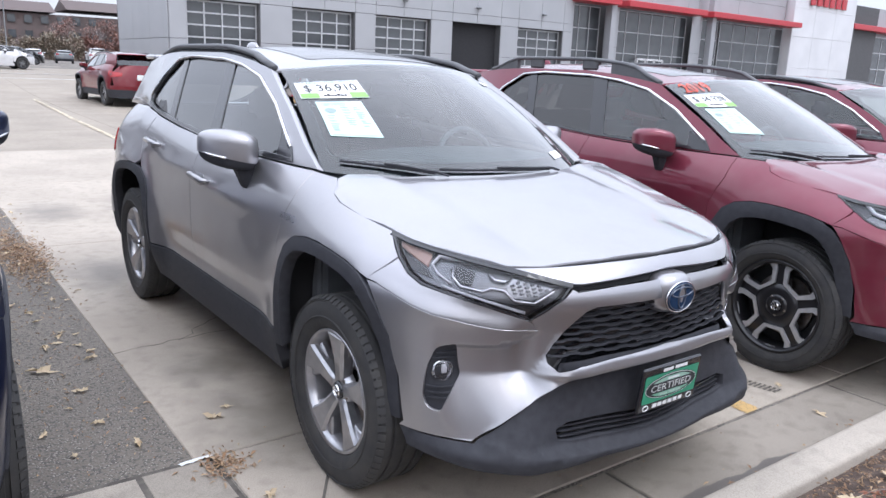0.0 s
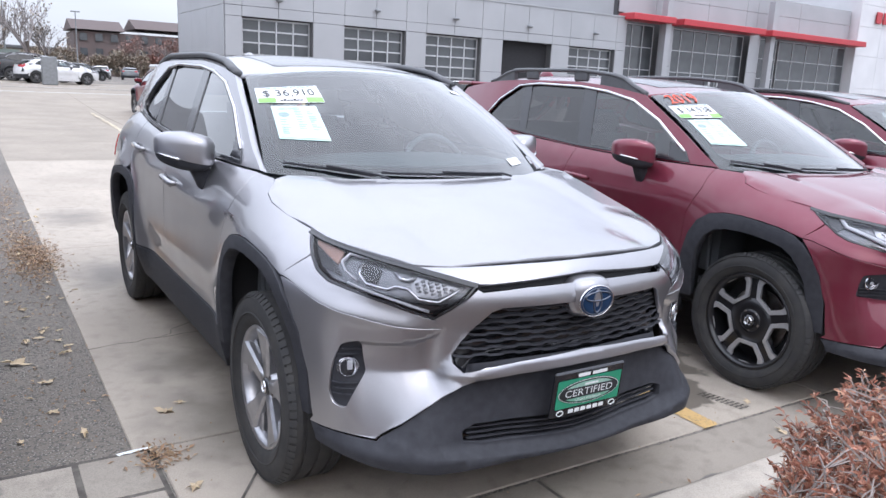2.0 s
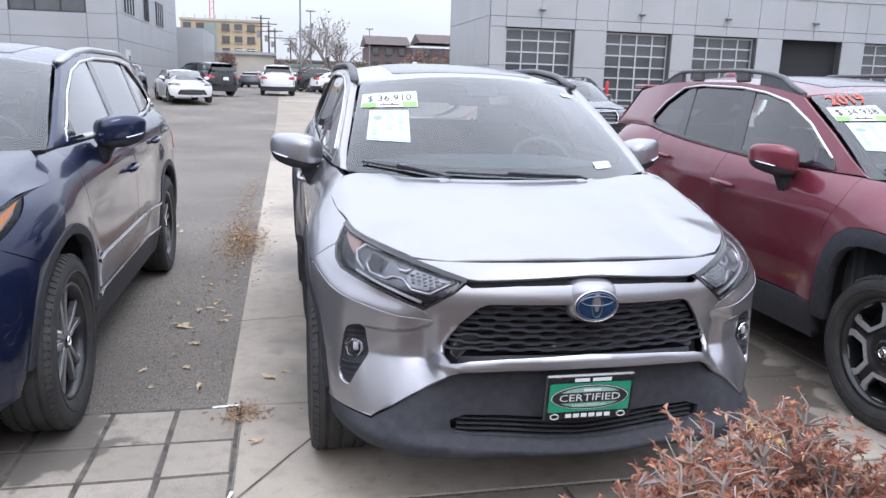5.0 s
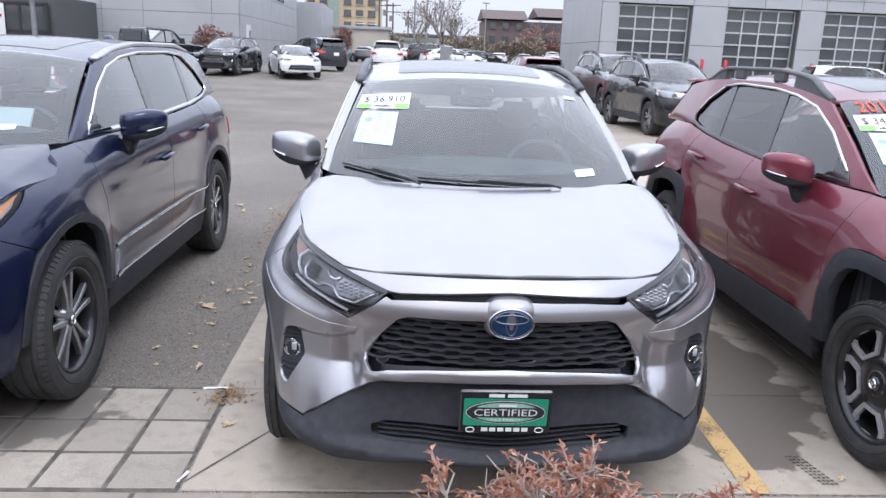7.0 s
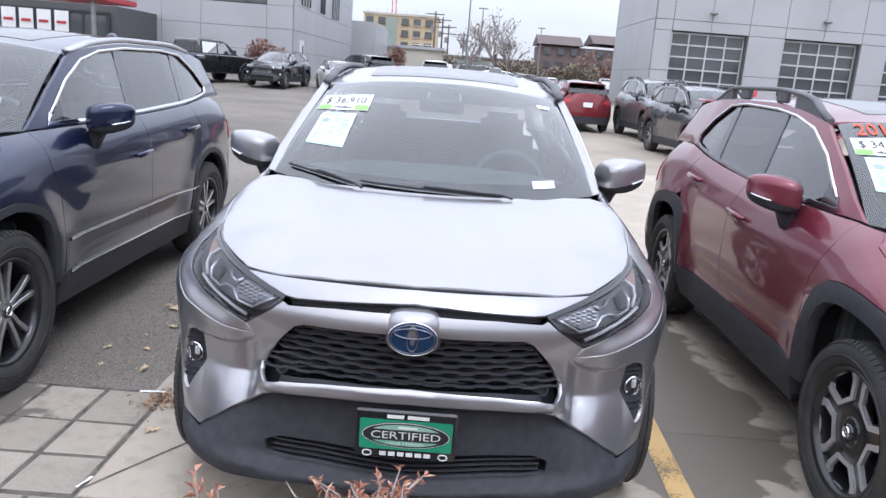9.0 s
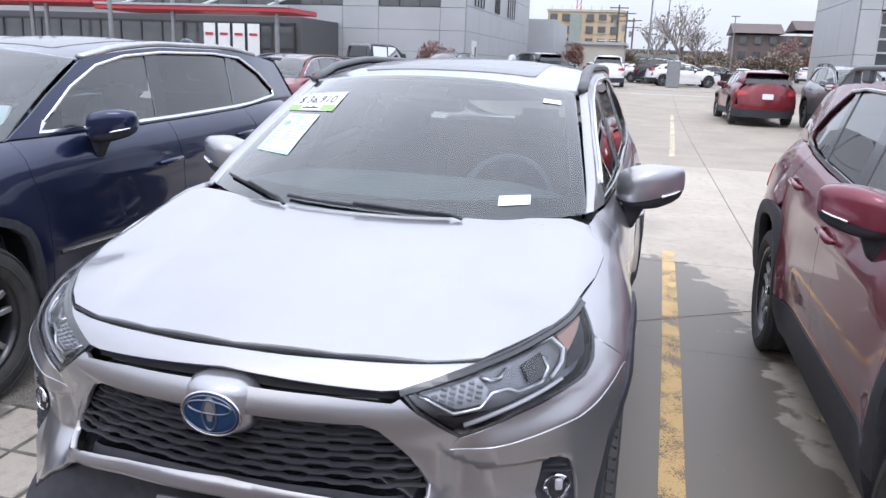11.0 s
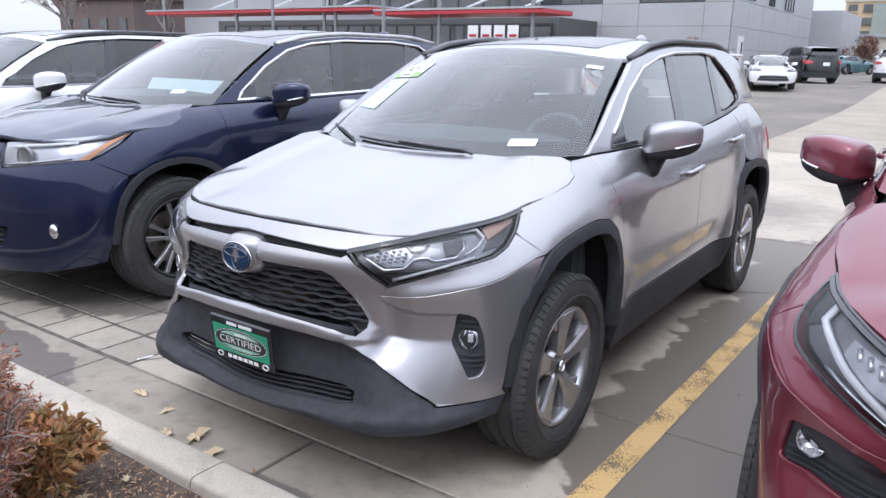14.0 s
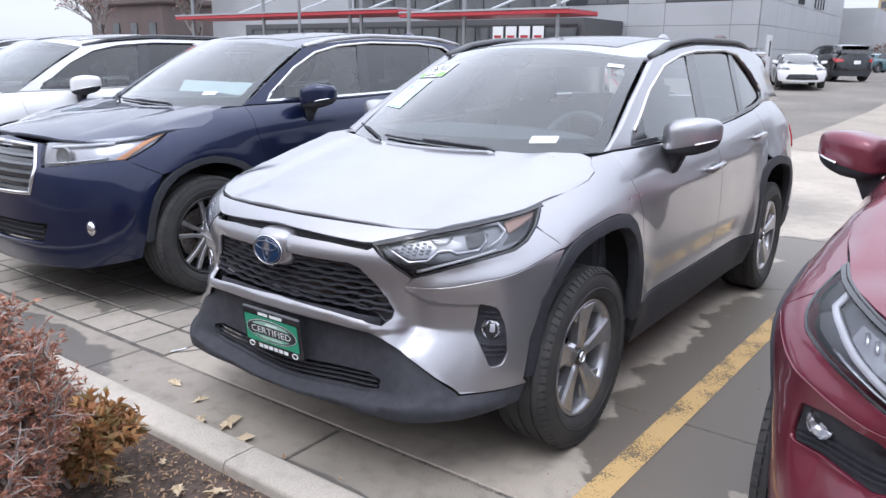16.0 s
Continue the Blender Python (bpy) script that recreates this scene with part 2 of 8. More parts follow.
def ellipsoid(rx, ry, rz, at=(0, 0, 0), e1=1.0, e2=1.0, nu=24, nv=12):
    """A superellipsoid; exponents under 1 make it boxy."""
    def pw(v, e):
        return math.copysign(abs(v) ** e, v)
    bm = bmesh.new()
    rows = []
    for j in range(nv + 1):
        b = -math.pi / 2 + math.pi * j / nv
        row = []
        for i in range(nu):
            a = 2 * math.pi * i / nu
            row.append(bm.verts.new((at[0] + rx * pw(math.cos(b), e1) * pw(math.cos(a), e2),
                                     at[1] + ry * pw(math.cos(b), e1) * pw(math.sin(a), e2),
                                     at[2] + rz * pw(math.sin(b), e1))))
        rows.append(row)
    for a, b in zip(rows, rows[1:]):
        for i in range(nu):
            j = (i + 1) % nu
            bm.faces.new((a[i], a[j], b[j], b[i]))
    bmesh.ops.remove_doubles(bm, verts=bm.verts, dist=1e-5)
    return bm


class Curve:
    """A smooth monotone curve through a few knots."""
    def __init__(self, *knots):
        self.x = [k[0] for k in knots]
        self.y = [k[1] for k in knots]
        n = len(knots)
        s = [(self.y[i + 1] - self.y[i]) / (self.x[i + 1] - self.x[i]) for i in range(n - 1)]
        self.m = [s[0]] + [0 if s[i - 1] * s[i] <= 0 else 2 * s[i - 1] * s[i] / (s[i - 1] + s[i]) for i in range(1, n - 1)] + [s[-1]]

    def __call__(self, t):
        x, y, m = self.x, self.y, self.m
        if t <= x[0]:
            return y[0]
        if t >= x[-1]:
            return y[-1]
        i = 0
        while t > x[i + 1]:
            i += 1
        h = x[i + 1] - x[i]
        u = (t - x[i]) / h
        return ((2 * u ** 3 - 3 * u * u + 1) * y[i] + (u ** 3 - 2 * u * u + u) * h * m[i]
                + (-2 * u ** 3 + 3 * u * u) * y[i + 1] + (u ** 3 - u * u) * h * m[i + 1])


def step_up(a, b, v):
    u = min(1.0, max(0.0, (v - a) / (b - a)))
    return u * u * (3 - 2 * u)


def inside(poly, x, y):
    c = False
    j = len(poly) - 1
    for i in range(len(poly)):
        xi, yi = poly[i]
        xj, yj = poly[j]
        if (yi > y) != (yj > y) and x < (xj - xi) * (y - yi) / (yj - yi) + xi:
            c = not c
        j = i
    return c


def densify(poly, step, closed=True):
    out = []
    n = len(poly)
    for i in range(n if closed else n - 1):
        a, b = Vector(poly[i]), Vector(poly[(i + 1) % n])
        k = max(1, math.ceil((b - a).length / step))
        out += [tuple(a.lerp(b, j / k)) for j in range(k)]
    if not closed:
        out.append(tuple(poly[-1]))
    return out


def rounded(poly, r, k=3):
    """Rounds the corners of a flat outline."""
    out = []
    n = len(poly)
    for i in range(n):
        p, a, b = Vector(poly[i]), Vector(poly[i - 1]), Vector(poly[(i + 1) % n])
        d = min(r, (a - p).length * 0.45, (b - p).length * 0.45)
        s, e = p + (a - p).normalized() * d, p + (b - p).normalized() * d
        for j in range(k + 1):
            t = j / k
            out.append(tuple(s * (1 - t) ** 2 + p * (2 * t * (1 - t)) + e * t * t))
    return out


def shrink(poly, d):
    """Moves a flat outline inwards by d."""
    n = len(poly)
    area = sum(poly[i - 1][0] * poly[i][1] - poly[i][0] * poly[i - 1][1] for i in range(n))
    sgn = 1 if area > 0 else -1
    out = []
    for i in range(n):
        p, a, b = Vector(poly[i]), Vector(poly[i - 1]), Vector(poly[(i + 1) % n])
        e1, e2 = (p - a), (b - p)
        if e1.length < 1e-9 or e2.length < 1e-9:
            out.append(tuple(p))
            continue
        e1.normalize(), e2.normalize()
        n1, n2 = Vector((-e1.y, e1.x)) * sgn, Vector((-e2.y, e2.x)) * sgn
        m = n1 + n2
        if m.length < 1e-6:
            m = n1
        m.normalize()
        k = max(0.5, m.dot(n1))
        out.append(tuple(p + m * (d / k)))
    return out


def sheet(name, outline, fmap, material, parent, step=0.05, depth=0.02, holes=(), creases=(), label="", gap=0.0, toward=None):
    """A panel: a flat outline with holes, laid on a curved surface by fmap(u, v), its edges turned in by depth."""
    from mathutils.geometry import delaunay_2d_cdt
    if gap:
        outline = shrink(outline, gap)
    loops = [densify(outline, step)] + [densify(h, step) for h in holes]
    pts, edges = [], []
    for lp in loops:
        o = len(pts)
        pts += lp
        edges += [(o + i, o + (i + 1) % len(lp)) for i in range(len(lp))]
    for cr in creases:
        cr = densify(cr, step, False)
        o = len(pts)
        pts += cr
        edges += [(o + i, o + i + 1) for i in range(len(cr) - 1)]
    us, vs = [p[0] for p in loops[0]], [p[1] for p in loops[0]]
    fixed = np.array(pts)
    nu, nv = int((max(us) - min(us)) / step) + 1, int((max(vs) - min(vs)) / step) + 1
    for i in range(nu):
        for j in range(nv):
            u, v = min(us) + (i + 0.5) * step, min(vs) + (j + 0.5) * step
            if inside(outline, u, v) and not any(inside(h, u, v) for h in holes):
                if np.min(np.sum((fixed - (u, v)) ** 2, axis=1)) > (0.45 * step) ** 2:
                    pts.append((u, v))
    vo, _, fo, _, _, _ = delaunay_2d_cdt([Vector(p) for p in pts], edges, [], 0, 1e-6, False)
    tris = []
    for f in fo:
        cx, cy = sum(vo[i][0] for i in f) / 3, sum(vo[i][1] for i in f) / 3
        if inside(loops[0], cx, cy) and not any(inside(h, cx, cy) for h in loops[1:]):
            tris.append(f)
    used = sorted({i for f in tris for i in f})
    eps = 0.004
    pos, nor = {}, {}
    for i in used:
        u, v = vo[i]
        p = fmap(u, v)
        du, dv = fmap(u + eps, v) - fmap(u - eps, v), fmap(u, v + eps) - fmap(u, v - eps)
        n = du.cross(dv)
        if n.length < 1e-12:
            n = Vector((0, 0, 1))
        n.normalize()
        pos[i], nor[i] = p, n
    ref = toward or (lambda p: Vector((p.x, p.y * 0.6, p.z - 0.75)))
    if sum(nor[i].dot(ref(pos[i])) for i in used) < 0:
        for i in used:
            nor[i] = -nor[i]
    bm = bmesh.new()
    bv, normals = {}, []
    for i in used:
        bv[i] = bm.verts.new(pos[i])
        normals.append(nor[i])
    count = {}
    for f in tris:
        a, b, c = f
        if (pos[b] - pos[a]).cross(pos[c] - pos[a]).dot(nor[a]) < 0:
            f = (a, c, b)
        try:
            bm.faces.new([bv[i] for i in f])
        except ValueError:
            continue
        for k in range(3):
            count.setdefault(frozenset((f[k], f[k - 1])), []).append((f[k - 1], f[k]))
    if depth:
        rim_a, rim_b = {}, {}
        for key, uses in count.items():
            if len(uses) != 1:
                continue
            a, b = uses[0]
            side = (pos[b] - pos[a]).cross(nor[a])
            side.normalize()
            for i in (a, b):
                if i not in rim_a:
                    s = (side * 0.55 + nor[i] * 0.45).normalized()
                    rim_a[i] = bm.verts.new(pos[i])
                    normals.append(s)
                    rim_b[i] = bm.verts.new(pos[i] - nor[i] * depth)
                    normals.append(side.copy())
            try:
                bm.faces.new((rim_a[b], rim_a[a], rim_b[a], rim_b[b]))
            except ValueError:
                pass
    return finish(name, bm, material, parent, label, True, normals)


def ribbon(path, fmap, w, h, lift=0.0):
    """A thin bar laid along a path on a curved surface: w across, h proud."""
    pts = [fmap(u, v) for u, v in path]
    bm = bmesh.new()
    rings = []
    for i, p in enumerate(pts):
        u, v = path[i]
        e = 0.004
        n = (fmap(u + e, v) - fmap(u - e, v)).cross(fmap(u, v + e) - fmap(u, v - e)).normalized()
        if n.dot(Vector((p.x, p.y * 0.6, p.z - 0.75))) < 0:
            n = -n
        d = (pts[min(i + 1, len(pts) - 1)] - pts[max(i - 1, 0)]).normalized()
        s = d.cross(n).normalized()
        q = p + n * lift
        rings.append([bm.verts.new(q + s * a + n * b) for a, b in ((-w / 2, 0), (-w / 2 * 0.7, h), (w / 2 * 0.7, h), (w / 2, 0))])
    for a, b in zip(rings, rings[1:]):
        for k in range(4):
            bm.faces.new((a[k], a[(k + 1) % 4], b[(k + 1) % 4], b[k]))
    bm.faces.new(rings[0])
    bm.faces.new(rings[-1][::-1])
    bmesh.ops.recalc_face_normals(bm, faces=bm.faces)
    return bm


def text_mesh(words, width, height):
    """The words as a flat mesh that fills width x height round the origin."""
    cu = bpy.data.curves.new("words", "FONT")
    cu.body, cu.align_x, cu.align_y, cu.resolution_u = words, "CENTER", "CENTER", 2
    ob = bpy.data.objects.new("words", cu)
    scene.collection.objects.link(ob)
    dg = bpy.context.evaluated_depsgraph_get()
    me = bpy.data.meshes.new_from_object(ob.evaluated_get(dg))
    bm = bmesh.new()
    bm.from_mesh(me)
    bpy.data.objects.remove(ob)
    bpy.data.curves.remove(cu)
    bpy.data.meshes.remove(me)
    xs, ys = [v.co.x for v in bm.verts], [v.co.y for v in bm.verts]
    cx, cy = (max(xs) + min(xs)) / 2, (max(ys) + min(ys)) / 2
    kx, ky = width / (max(xs) - min(xs)), height / (max(ys) - min(ys))
    for v in bm.verts:
        v.co = Vector(((v.co.x - cx) * kx, (v.co.y - cy) * ky, 0))
    return bm


def flat_poly(poly, z=0.0):
    bm = bmesh.new()
    bm.faces.new([bm.verts.new((x, y, z)) for x, y in poly])
    return bm


def lay(bm, fn):
    """Bends a flat mesh on to a surface: fn(x, y, z) gives the place."""
    for v in bm.verts:
        v.co = fn(*v.co)
    return bm


# ---- wheels ----
def arm(poly, x0, x1, turn, bevel=0.004, bow=0.0):
    """A spoke: an outline in (radius, tangent) raised along the axle and turned round it; bow brings its outer end forward."""
    bm = prism(poly, x0, x1, bevel)
    if bow:
        far = max(u for u, _ in poly)
        for v in bm.verts:
            v.co.z += bow * (v.co.x / far) ** 2
    m = Matrix(((0, 0, 1), (1, 0, 0), (0, 1, 0))).to_4x4()
    bmesh.ops.transform(bm, matrix=Matrix.Rotation(turn, 4, "X") @ m, verts=bm.verts)
    return bm


def wheel(parent, at, side, style="compact", r=0.362, rim=0.222, width=0.225, fine=True):
    """A wheel with its tyre; side +1 faces +x."""
    seg = 56 if fine else 20
    w = width / 2
    barrel = lathe([(-w * 0.8, rim * 0.93), (w * 0.55, rim * 0.90), (w * 0.82, rim * 0.955), (w * 0.88, rim), (w * 0.80, rim * 1.02), (-w * 0.8, rim * 1.02)], seg)
    whl = part("wheel", sharp(barrel), "dark_alloy" if style in ("trail", "slim") else "alloy", parent, smooth=True)
    whl.matrix_local = pose(*at) if side > 0 else pose(*at, 0, 0, 180)
    prof = [(w * 0.70, rim * 0.99), (w * 0.86, rim * 1.03), (w * 0.97, rim + (r - rim) * 0.25), (w * 1.03, rim + (r - rim) * 0.5), (w * 0.99, rim + (r - rim) * 0.76),
            (w * 0.90, r * 0.975), (w * 0.76, r * 0.994)]
    if fine:
        for g in (0.50, 0.02, -0.46):
            prof += [(w * (g + 0.07), r), (w * (g + 0.06), r - 0.008), (w * (g - 0.06), r - 0.008), (w * (g - 0.07), r)]
    prof += [(-w * 0.76, r * 0.994), (-w * 0.90, r * 0.975), (-w * 1.03, rim + (r - rim) * 0.5), (-w * 0.8, rim)]
    tb = lathe(prof, seg)
    if fine:
        blocks = []
        for i in range(72):
            a = 2 * math.pi * i / 72
            for s in (1, -1):
                b = box(0.026, 0.022, 0.004, (s * w * 0.87, 0, r * 0.981), rot=(0, s * 35, 0))
                bmesh.ops.transform(b, matrix=Matrix.Rotation(a, 4, "X"), verts=b.verts)
                blocks.append(b)
        for q in (1.0, 0.72):
            blocks.append(lathe([(w * 1.0 * (1.02 if q < 1 else 0.965), rim + (r - rim) * (0.38 if q < 1 else 0.84)), (w * (1.045 if q < 1 else 0.985), rim + (r - rim) * (0.40 if q < 1 else 0.86)),
                                 (w * 1.0 * (1.02 if q < 1 else 0.955), rim + (r - rim) * (0.43 if q < 1 else 0.88))], seg))
        tb = join(tb, *blocks)
    part("tyre", sharp(tb, 40), "tyre", whl, smooth=True)
    part("wheel_back", lathe([(-w * 0.35, 0.0), (-w * 0.35, rim * 0.94)], seg), "seal", whl)
    if fine:
        part("brake_disc", lathe([(-w * 0.05, 0.06), (-w * 0.05, rim * 0.66), (-w * 0.25, rim * 0.66)], 40), "brake", whl, smooth=False)
    R = rim * 0.985
    xf = w * 0.62
    for i in range(5):
        t = 2 * math.pi * (i + 0.25) / 5
        if style == "compact":
            face = [(0.034, -0.025), (R * 0.30, -0.031), (R * 0.55, -0.040), (R * 0.78, -0.053), (R * 0.99, -0.072), (R * 0.99, 0.056), (R * 0.78, 0.038), (R * 0.55, 0.028), (R * 0.30, 0.025), (0.034, 0.023)]
            shelf = [(0.050, 0.014), (R * 0.38, 0.018), (R * 0.62, 0.030), (R * 0.80, 0.072), (R * 0.99, 0.112), (R * 0.99, 0.044), (R * 0.78, 0.030), (R * 0.50, 0.014)]
            back_ = [(0.050, -0.020), (R * 0.50, -0.028), (R * 0.80, -0.068), (R * 0.99, -0.106), (R * 0.99, -0.056), (R * 0.70, -0.034), (R * 0.40, -0.020)][::-1]
            sp = part("spoke", sharp(arm(face, xf - 0.042, xf + 0.008, t, 0.010, 0.020), 40), "alloy", whl, smooth=True)
            part("spoke_shelf", sharp(arm(shelf[::-1], xf - 0.050, xf - 0.010, t, 0.005, 0.018), 40), "alloy", sp, smooth=True)
            part("spoke_shelf", sharp(arm(back_[::-1], xf - 0.050, xf - 0.020, t, 0.005, 0.018), 40), "alloy", sp, smooth=True)
        elif style == "trail":
            wd_ = [(0.030, 0.034), (R * 0.40, 0.050), (R * 0.62, 0.046), (R * 0.99, 0.040)]
            sp = part("spoke", sharp(arm([(u, -v) for u, v in wd_] + [(u, v) for u, v in wd_[::-1]], xf - 0.050, xf - 0.010, t, 0.006), 25), "dark_alloy", whl, smooth=True)
            oh = [(R * 0.955, 0.124), (R * 0.72, 0.104), (R * 0.46, 0.054), (R * 0.46, -0.054), (R * 0.72, -0.104), (R * 0.955, -0.124)]
            ih = [(R * 0.915, 0.078), (R * 0.76, 0.080), (R * 0.530, 0.041), (R * 0.530, -0.041), (R * 0.76, -0.080), (R * 0.915, -0.078)]
            fb = bmesh.new()
            rot_ = Matrix.Rotation(t + math.pi / 5, 3, "X")
            loops_ = [[fb.verts.new(rot_ @ Vector((xx, u, v))) for u, v in lp_] for lp_, xx in ((oh, xf - 0.012), (oh, xf + 0.001), (ih, xf + 0.001), (ih, xf - 0.014))]
            for la, lb_ in zip(loops_, loops_[1:]):
                for k in range(6):
                    fb.faces.new((la[k], la[(k + 1) % 6], lb_[(k + 1) % 6], lb_[k]))
            bmesh.ops.recalc_face_normals(fb, faces=fb.faces)
            part("machined_face", fb, "machined", sp)
        else:
            rg = []
            for s in (-1, 1):
                pl = [(0.03, s * 0.003), (R * 0.5, s * 0.013), (R * 0.98, s * 0.036), (R * 0.98, s * 0.068), (R * 0.5, s * 0.036), (0.03, s * 0.026)][::s]
                rg.append(arm(pl, xf - 0.024, xf + 0.004, t, 0.003))
            part("spoke", sharp(join(*rg), 25), "alloy", whl, smooth=True)
    hub = lathe([(xf - 0.04, 0.068), (xf - 0.004, 0.060), (xf + 0.004, 0.040), (xf - 0.002, 0.034)], 24)
    part("hub", sharp(hub), "dark_alloy" if style == "trail" else "alloy", whl, smooth=True)
    if style == "trail":
        part("hub_plate", lathe([(xf - 0.012, 0.03), (xf - 0.006, R * 0.30), (xf - 0.008, R * 0.49), (xf - 0.03, R * 0.50)], 40), "dark_alloy", whl, smooth=True)
        part("rim_lip", sharp(lathe([(xf - 0.010, R * 0.955), (xf + 0.002, R * 0.962), (xf + 0.002, R * 1.005), (xf - 0.010, R * 1.012)], 48)), "machined", whl, smooth=True)
    cap = lathe([(xf - 0.002, 0.034), (xf + 0.010, 0.031), (xf + 0.013, 0.0)], 24)
    part("hub_cap", sharp(cap), "gloss_black", whl, smooth=True)
    if fine:
        rings = [lathe([(xf + 0.012, k - 0.003), (xf + 0.0165, k), (xf + 0.012, k + 0.003)], 20) for k in (0.020,)]
        rings.append(tube([(xf + 0.014, -0.012, 0.0), (xf + 0.0145, 0.012, 0.0)], 0.003, 6))
        rings.append(tube([(xf + 0.014, 0, -0.016), (xf + 0.0145, 0, 0.012)], 0.003, 6))
        part("cap_badge", join(*rings), "chrome", whl)
        for i in range(5):
            a = 2 * math.pi * (i + 0.75) / 5
            nut = lathe([(xf - 0.02, 0.010), (xf - 0.002, 0.010), (xf, 0.006), (xf, 0.0)], 8)
            bmesh.ops.translate(nut, vec=(0, 0.050 * math.cos(a), 0.050 * math.sin(a)), verts=nut.verts)
            part("wheel_nut", nut, "brake", whl)
    return whl


def rail_web(pts, foot):
    """The solid end of a roof rail, from the bar down to the roof."""
    bm = bmesh.new()
    rings = [[bm.verts.new((x + dx, y, h)) for dx, h in ((-0.015, z), (0.015, z), (0.019, foot(y)), (-0.019, foot(y)))] for x, y, z in pts]
    for one, two in zip(rings, rings[1:]):
        for k in range(4):
            bm.faces.new((one[k], one[(k + 1) % 4], two[(k + 1) % 4], two[k]))
    bm.faces.new(rings[0])
    bm.faces.new(rings[-1][::-1])
    bmesh.ops.recalc_face_normals(bm, faces=bm.faces)
    return bm


# ---- car bodies: one continuous surface, cut into panels ----
class Body:
    """The outer surface of a car: front at -y, the ground at z = 0, the middle of the wheelbase at y = 0."""
    def __init__(s, **k):
        s.a, s.wheel_r, s.rim, s.track = 1.345, 0.358, 0.230, 0.790
        s.Wm, s.zm, s.flare, s.low = 0.885, 0.70, 0.042, 0.038
        s.D, s.n0, s.n1 = 0.62, 2.0, 2.05
        s.yf = Curve((0.15, -2.06), (0.24, -2.13), (0.32, -2.155), (0.44, -2.145), (0.58, -2.145), (0.63, -2.115), (0.72, -2.12), (0.82, -2.14), (0.90, -2.105), (0.945, -2.055), (1.02, -1.95))
        s.yr, s.Dr, s.nr = Curve((0.25, 2.20), (0.5, 2.27), (0.75, 2.25), (1.0, 2.22), (1.25, 2.15)), 0.60, 2.8
        s.ztop = Curve((-2.2, 0.93), (-1.56, 0.988), (-1.05, 1.112), (-0.95, 1.116), (-0.4, 1.120), (0.2, 1.137), (0.75, 1.177), (1.1, 1.212), (1.3, 1.24), (2.2, 1.22))
        s.wtop = Curve((-2.2, 0.775), (-1.56, 0.762), (-1.05, 0.737), (-0.95, 0.742), (-0.77, 0.768), (0, 0.80), (0.8, 0.80), (1.3, 0.775), (1.9, 0.71), (2.3, 0.66))
        s.tumble = 0.42
        s.zr = Curve((-0.45, 1.525), (-0.25, 1.548), (0, 1.585), (0.5, 1.622), (1.0, 1.622), (1.6, 1.585), (1.9, 1.53))
        s.roof_drop, s.roof_front, s.roof_rear = 0.052, -0.25, 1.80
        s.hood = Curve((-2.1, 0.925), (-2.04, 0.945), (-1.85, 0.995), (-1.5, 1.065), (-1.2, 1.112), (-1.0, 1.13))
        s.crown = Curve((-2.05, 0.13), (-1.86, 0.122), (-1.56, 0.064), (-1.3, 0.037), (-1.06, 0.0135))
        s.hood_rear, s.hood_rear_x = -1.20, 0.705
        s.ws_base, s.ws_top = (0.70, -1.22, 0.29, 1.098, 0.022), (0.572, -0.41, 0.155, 1.545, -0.05)
        s.dlo = [(-0.76, 1.132), (-0.705, 1.18), (-0.44, 1.345), (-0.18, 1.457), (0.08, 1.508), (0.35, 1.535), (0.8, 1.546), (1.02, 1.528), (1.2, 1.42), (1.30, 1.30), (1.27, 1.262), (1.1, 1.228), (0.75, 1.193), (0.2, 1.153), (-0.4, 1.136)]
        s.b_pillar, s.c_pillar = ((0.07, 0.15), (0.23, 0.31)), ((0.74, 0.80), (0.90, 0.955))
        s.arch = [(-0.462, 0.40), (-0.458, 0.52), (-0.447, 0.65), (-0.423, 0.755), (-0.375, 0.835), (-0.300, 0.882), (-0.200, 0.900), (-0.10, 0.902), (0.0, 0.894), (0.116, 0.880), (0.205, 0.860), (0.262, 0.825), (0.310, 0.765), (0.350, 0.68), (0.382, 0.55), (0.390, 0.40)]
        s.arch_w = 0.052
        s.sill_top, s.sill_low = 0.462, 0.27
        s.relief = lambda x, z: 0.0

        s.a = k.get("a", s.a)
        s.wheel_r = k.get("wheel_r", s.wheel_r)
        s.rim = k.get("rim", s.rim)
        s.track = k.get("track", s.track)
        s.Wm = k.get("Wm", s.Wm)
        s.zm = k.get("zm", s.zm)
        s.flare = k.get("flare", s.flare)
        s.low = k.get("low", s.low)
        s.D = k.get("D", s.D)
        s.n0 = k.get("n0", s.n0)
        s.n1 = k.get("n1", s.n1)
        s.yf = k.get("yf", s.yf)
        s.yr = k.get("yr", s.yr)
        s.Dr = k.get("Dr", s.Dr)
        s.nr = k.get("nr", s.nr)
        s.ztop = k.get("ztop", s.ztop)
        s.wtop = k.get("wtop", s.wtop)
        s.tumble = k.get("tumble", s.tumble)
        s.zr = k.get("zr", s.zr)
        s.roof_drop = k.get("roof_drop", s.roof_drop)
        s.roof_front = k.get("roof_front", s.roof_front)
        s.roof_rear = k.get("roof_rear", s.roof_rear)
        s.hood = k.get("hood", s.hood)
        s.crown = k.get("crown", s.crown)
        s.hood_rear = k.get("hood_rear", s.hood_rear)
        s.hood_rear_x = k.get("hood_rear_x", s.hood_rear_x)
        s.ws_base = k.get("ws_base", s.ws_base)
        s.ws_top = k.get("ws_top", s.ws_top)
        s.dlo = k.get("dlo", s.dlo)
        s.b_pillar = k.get("b_pillar", s.b_pillar)
        s.c_pillar = k.get("c_pillar", s.c_pillar)
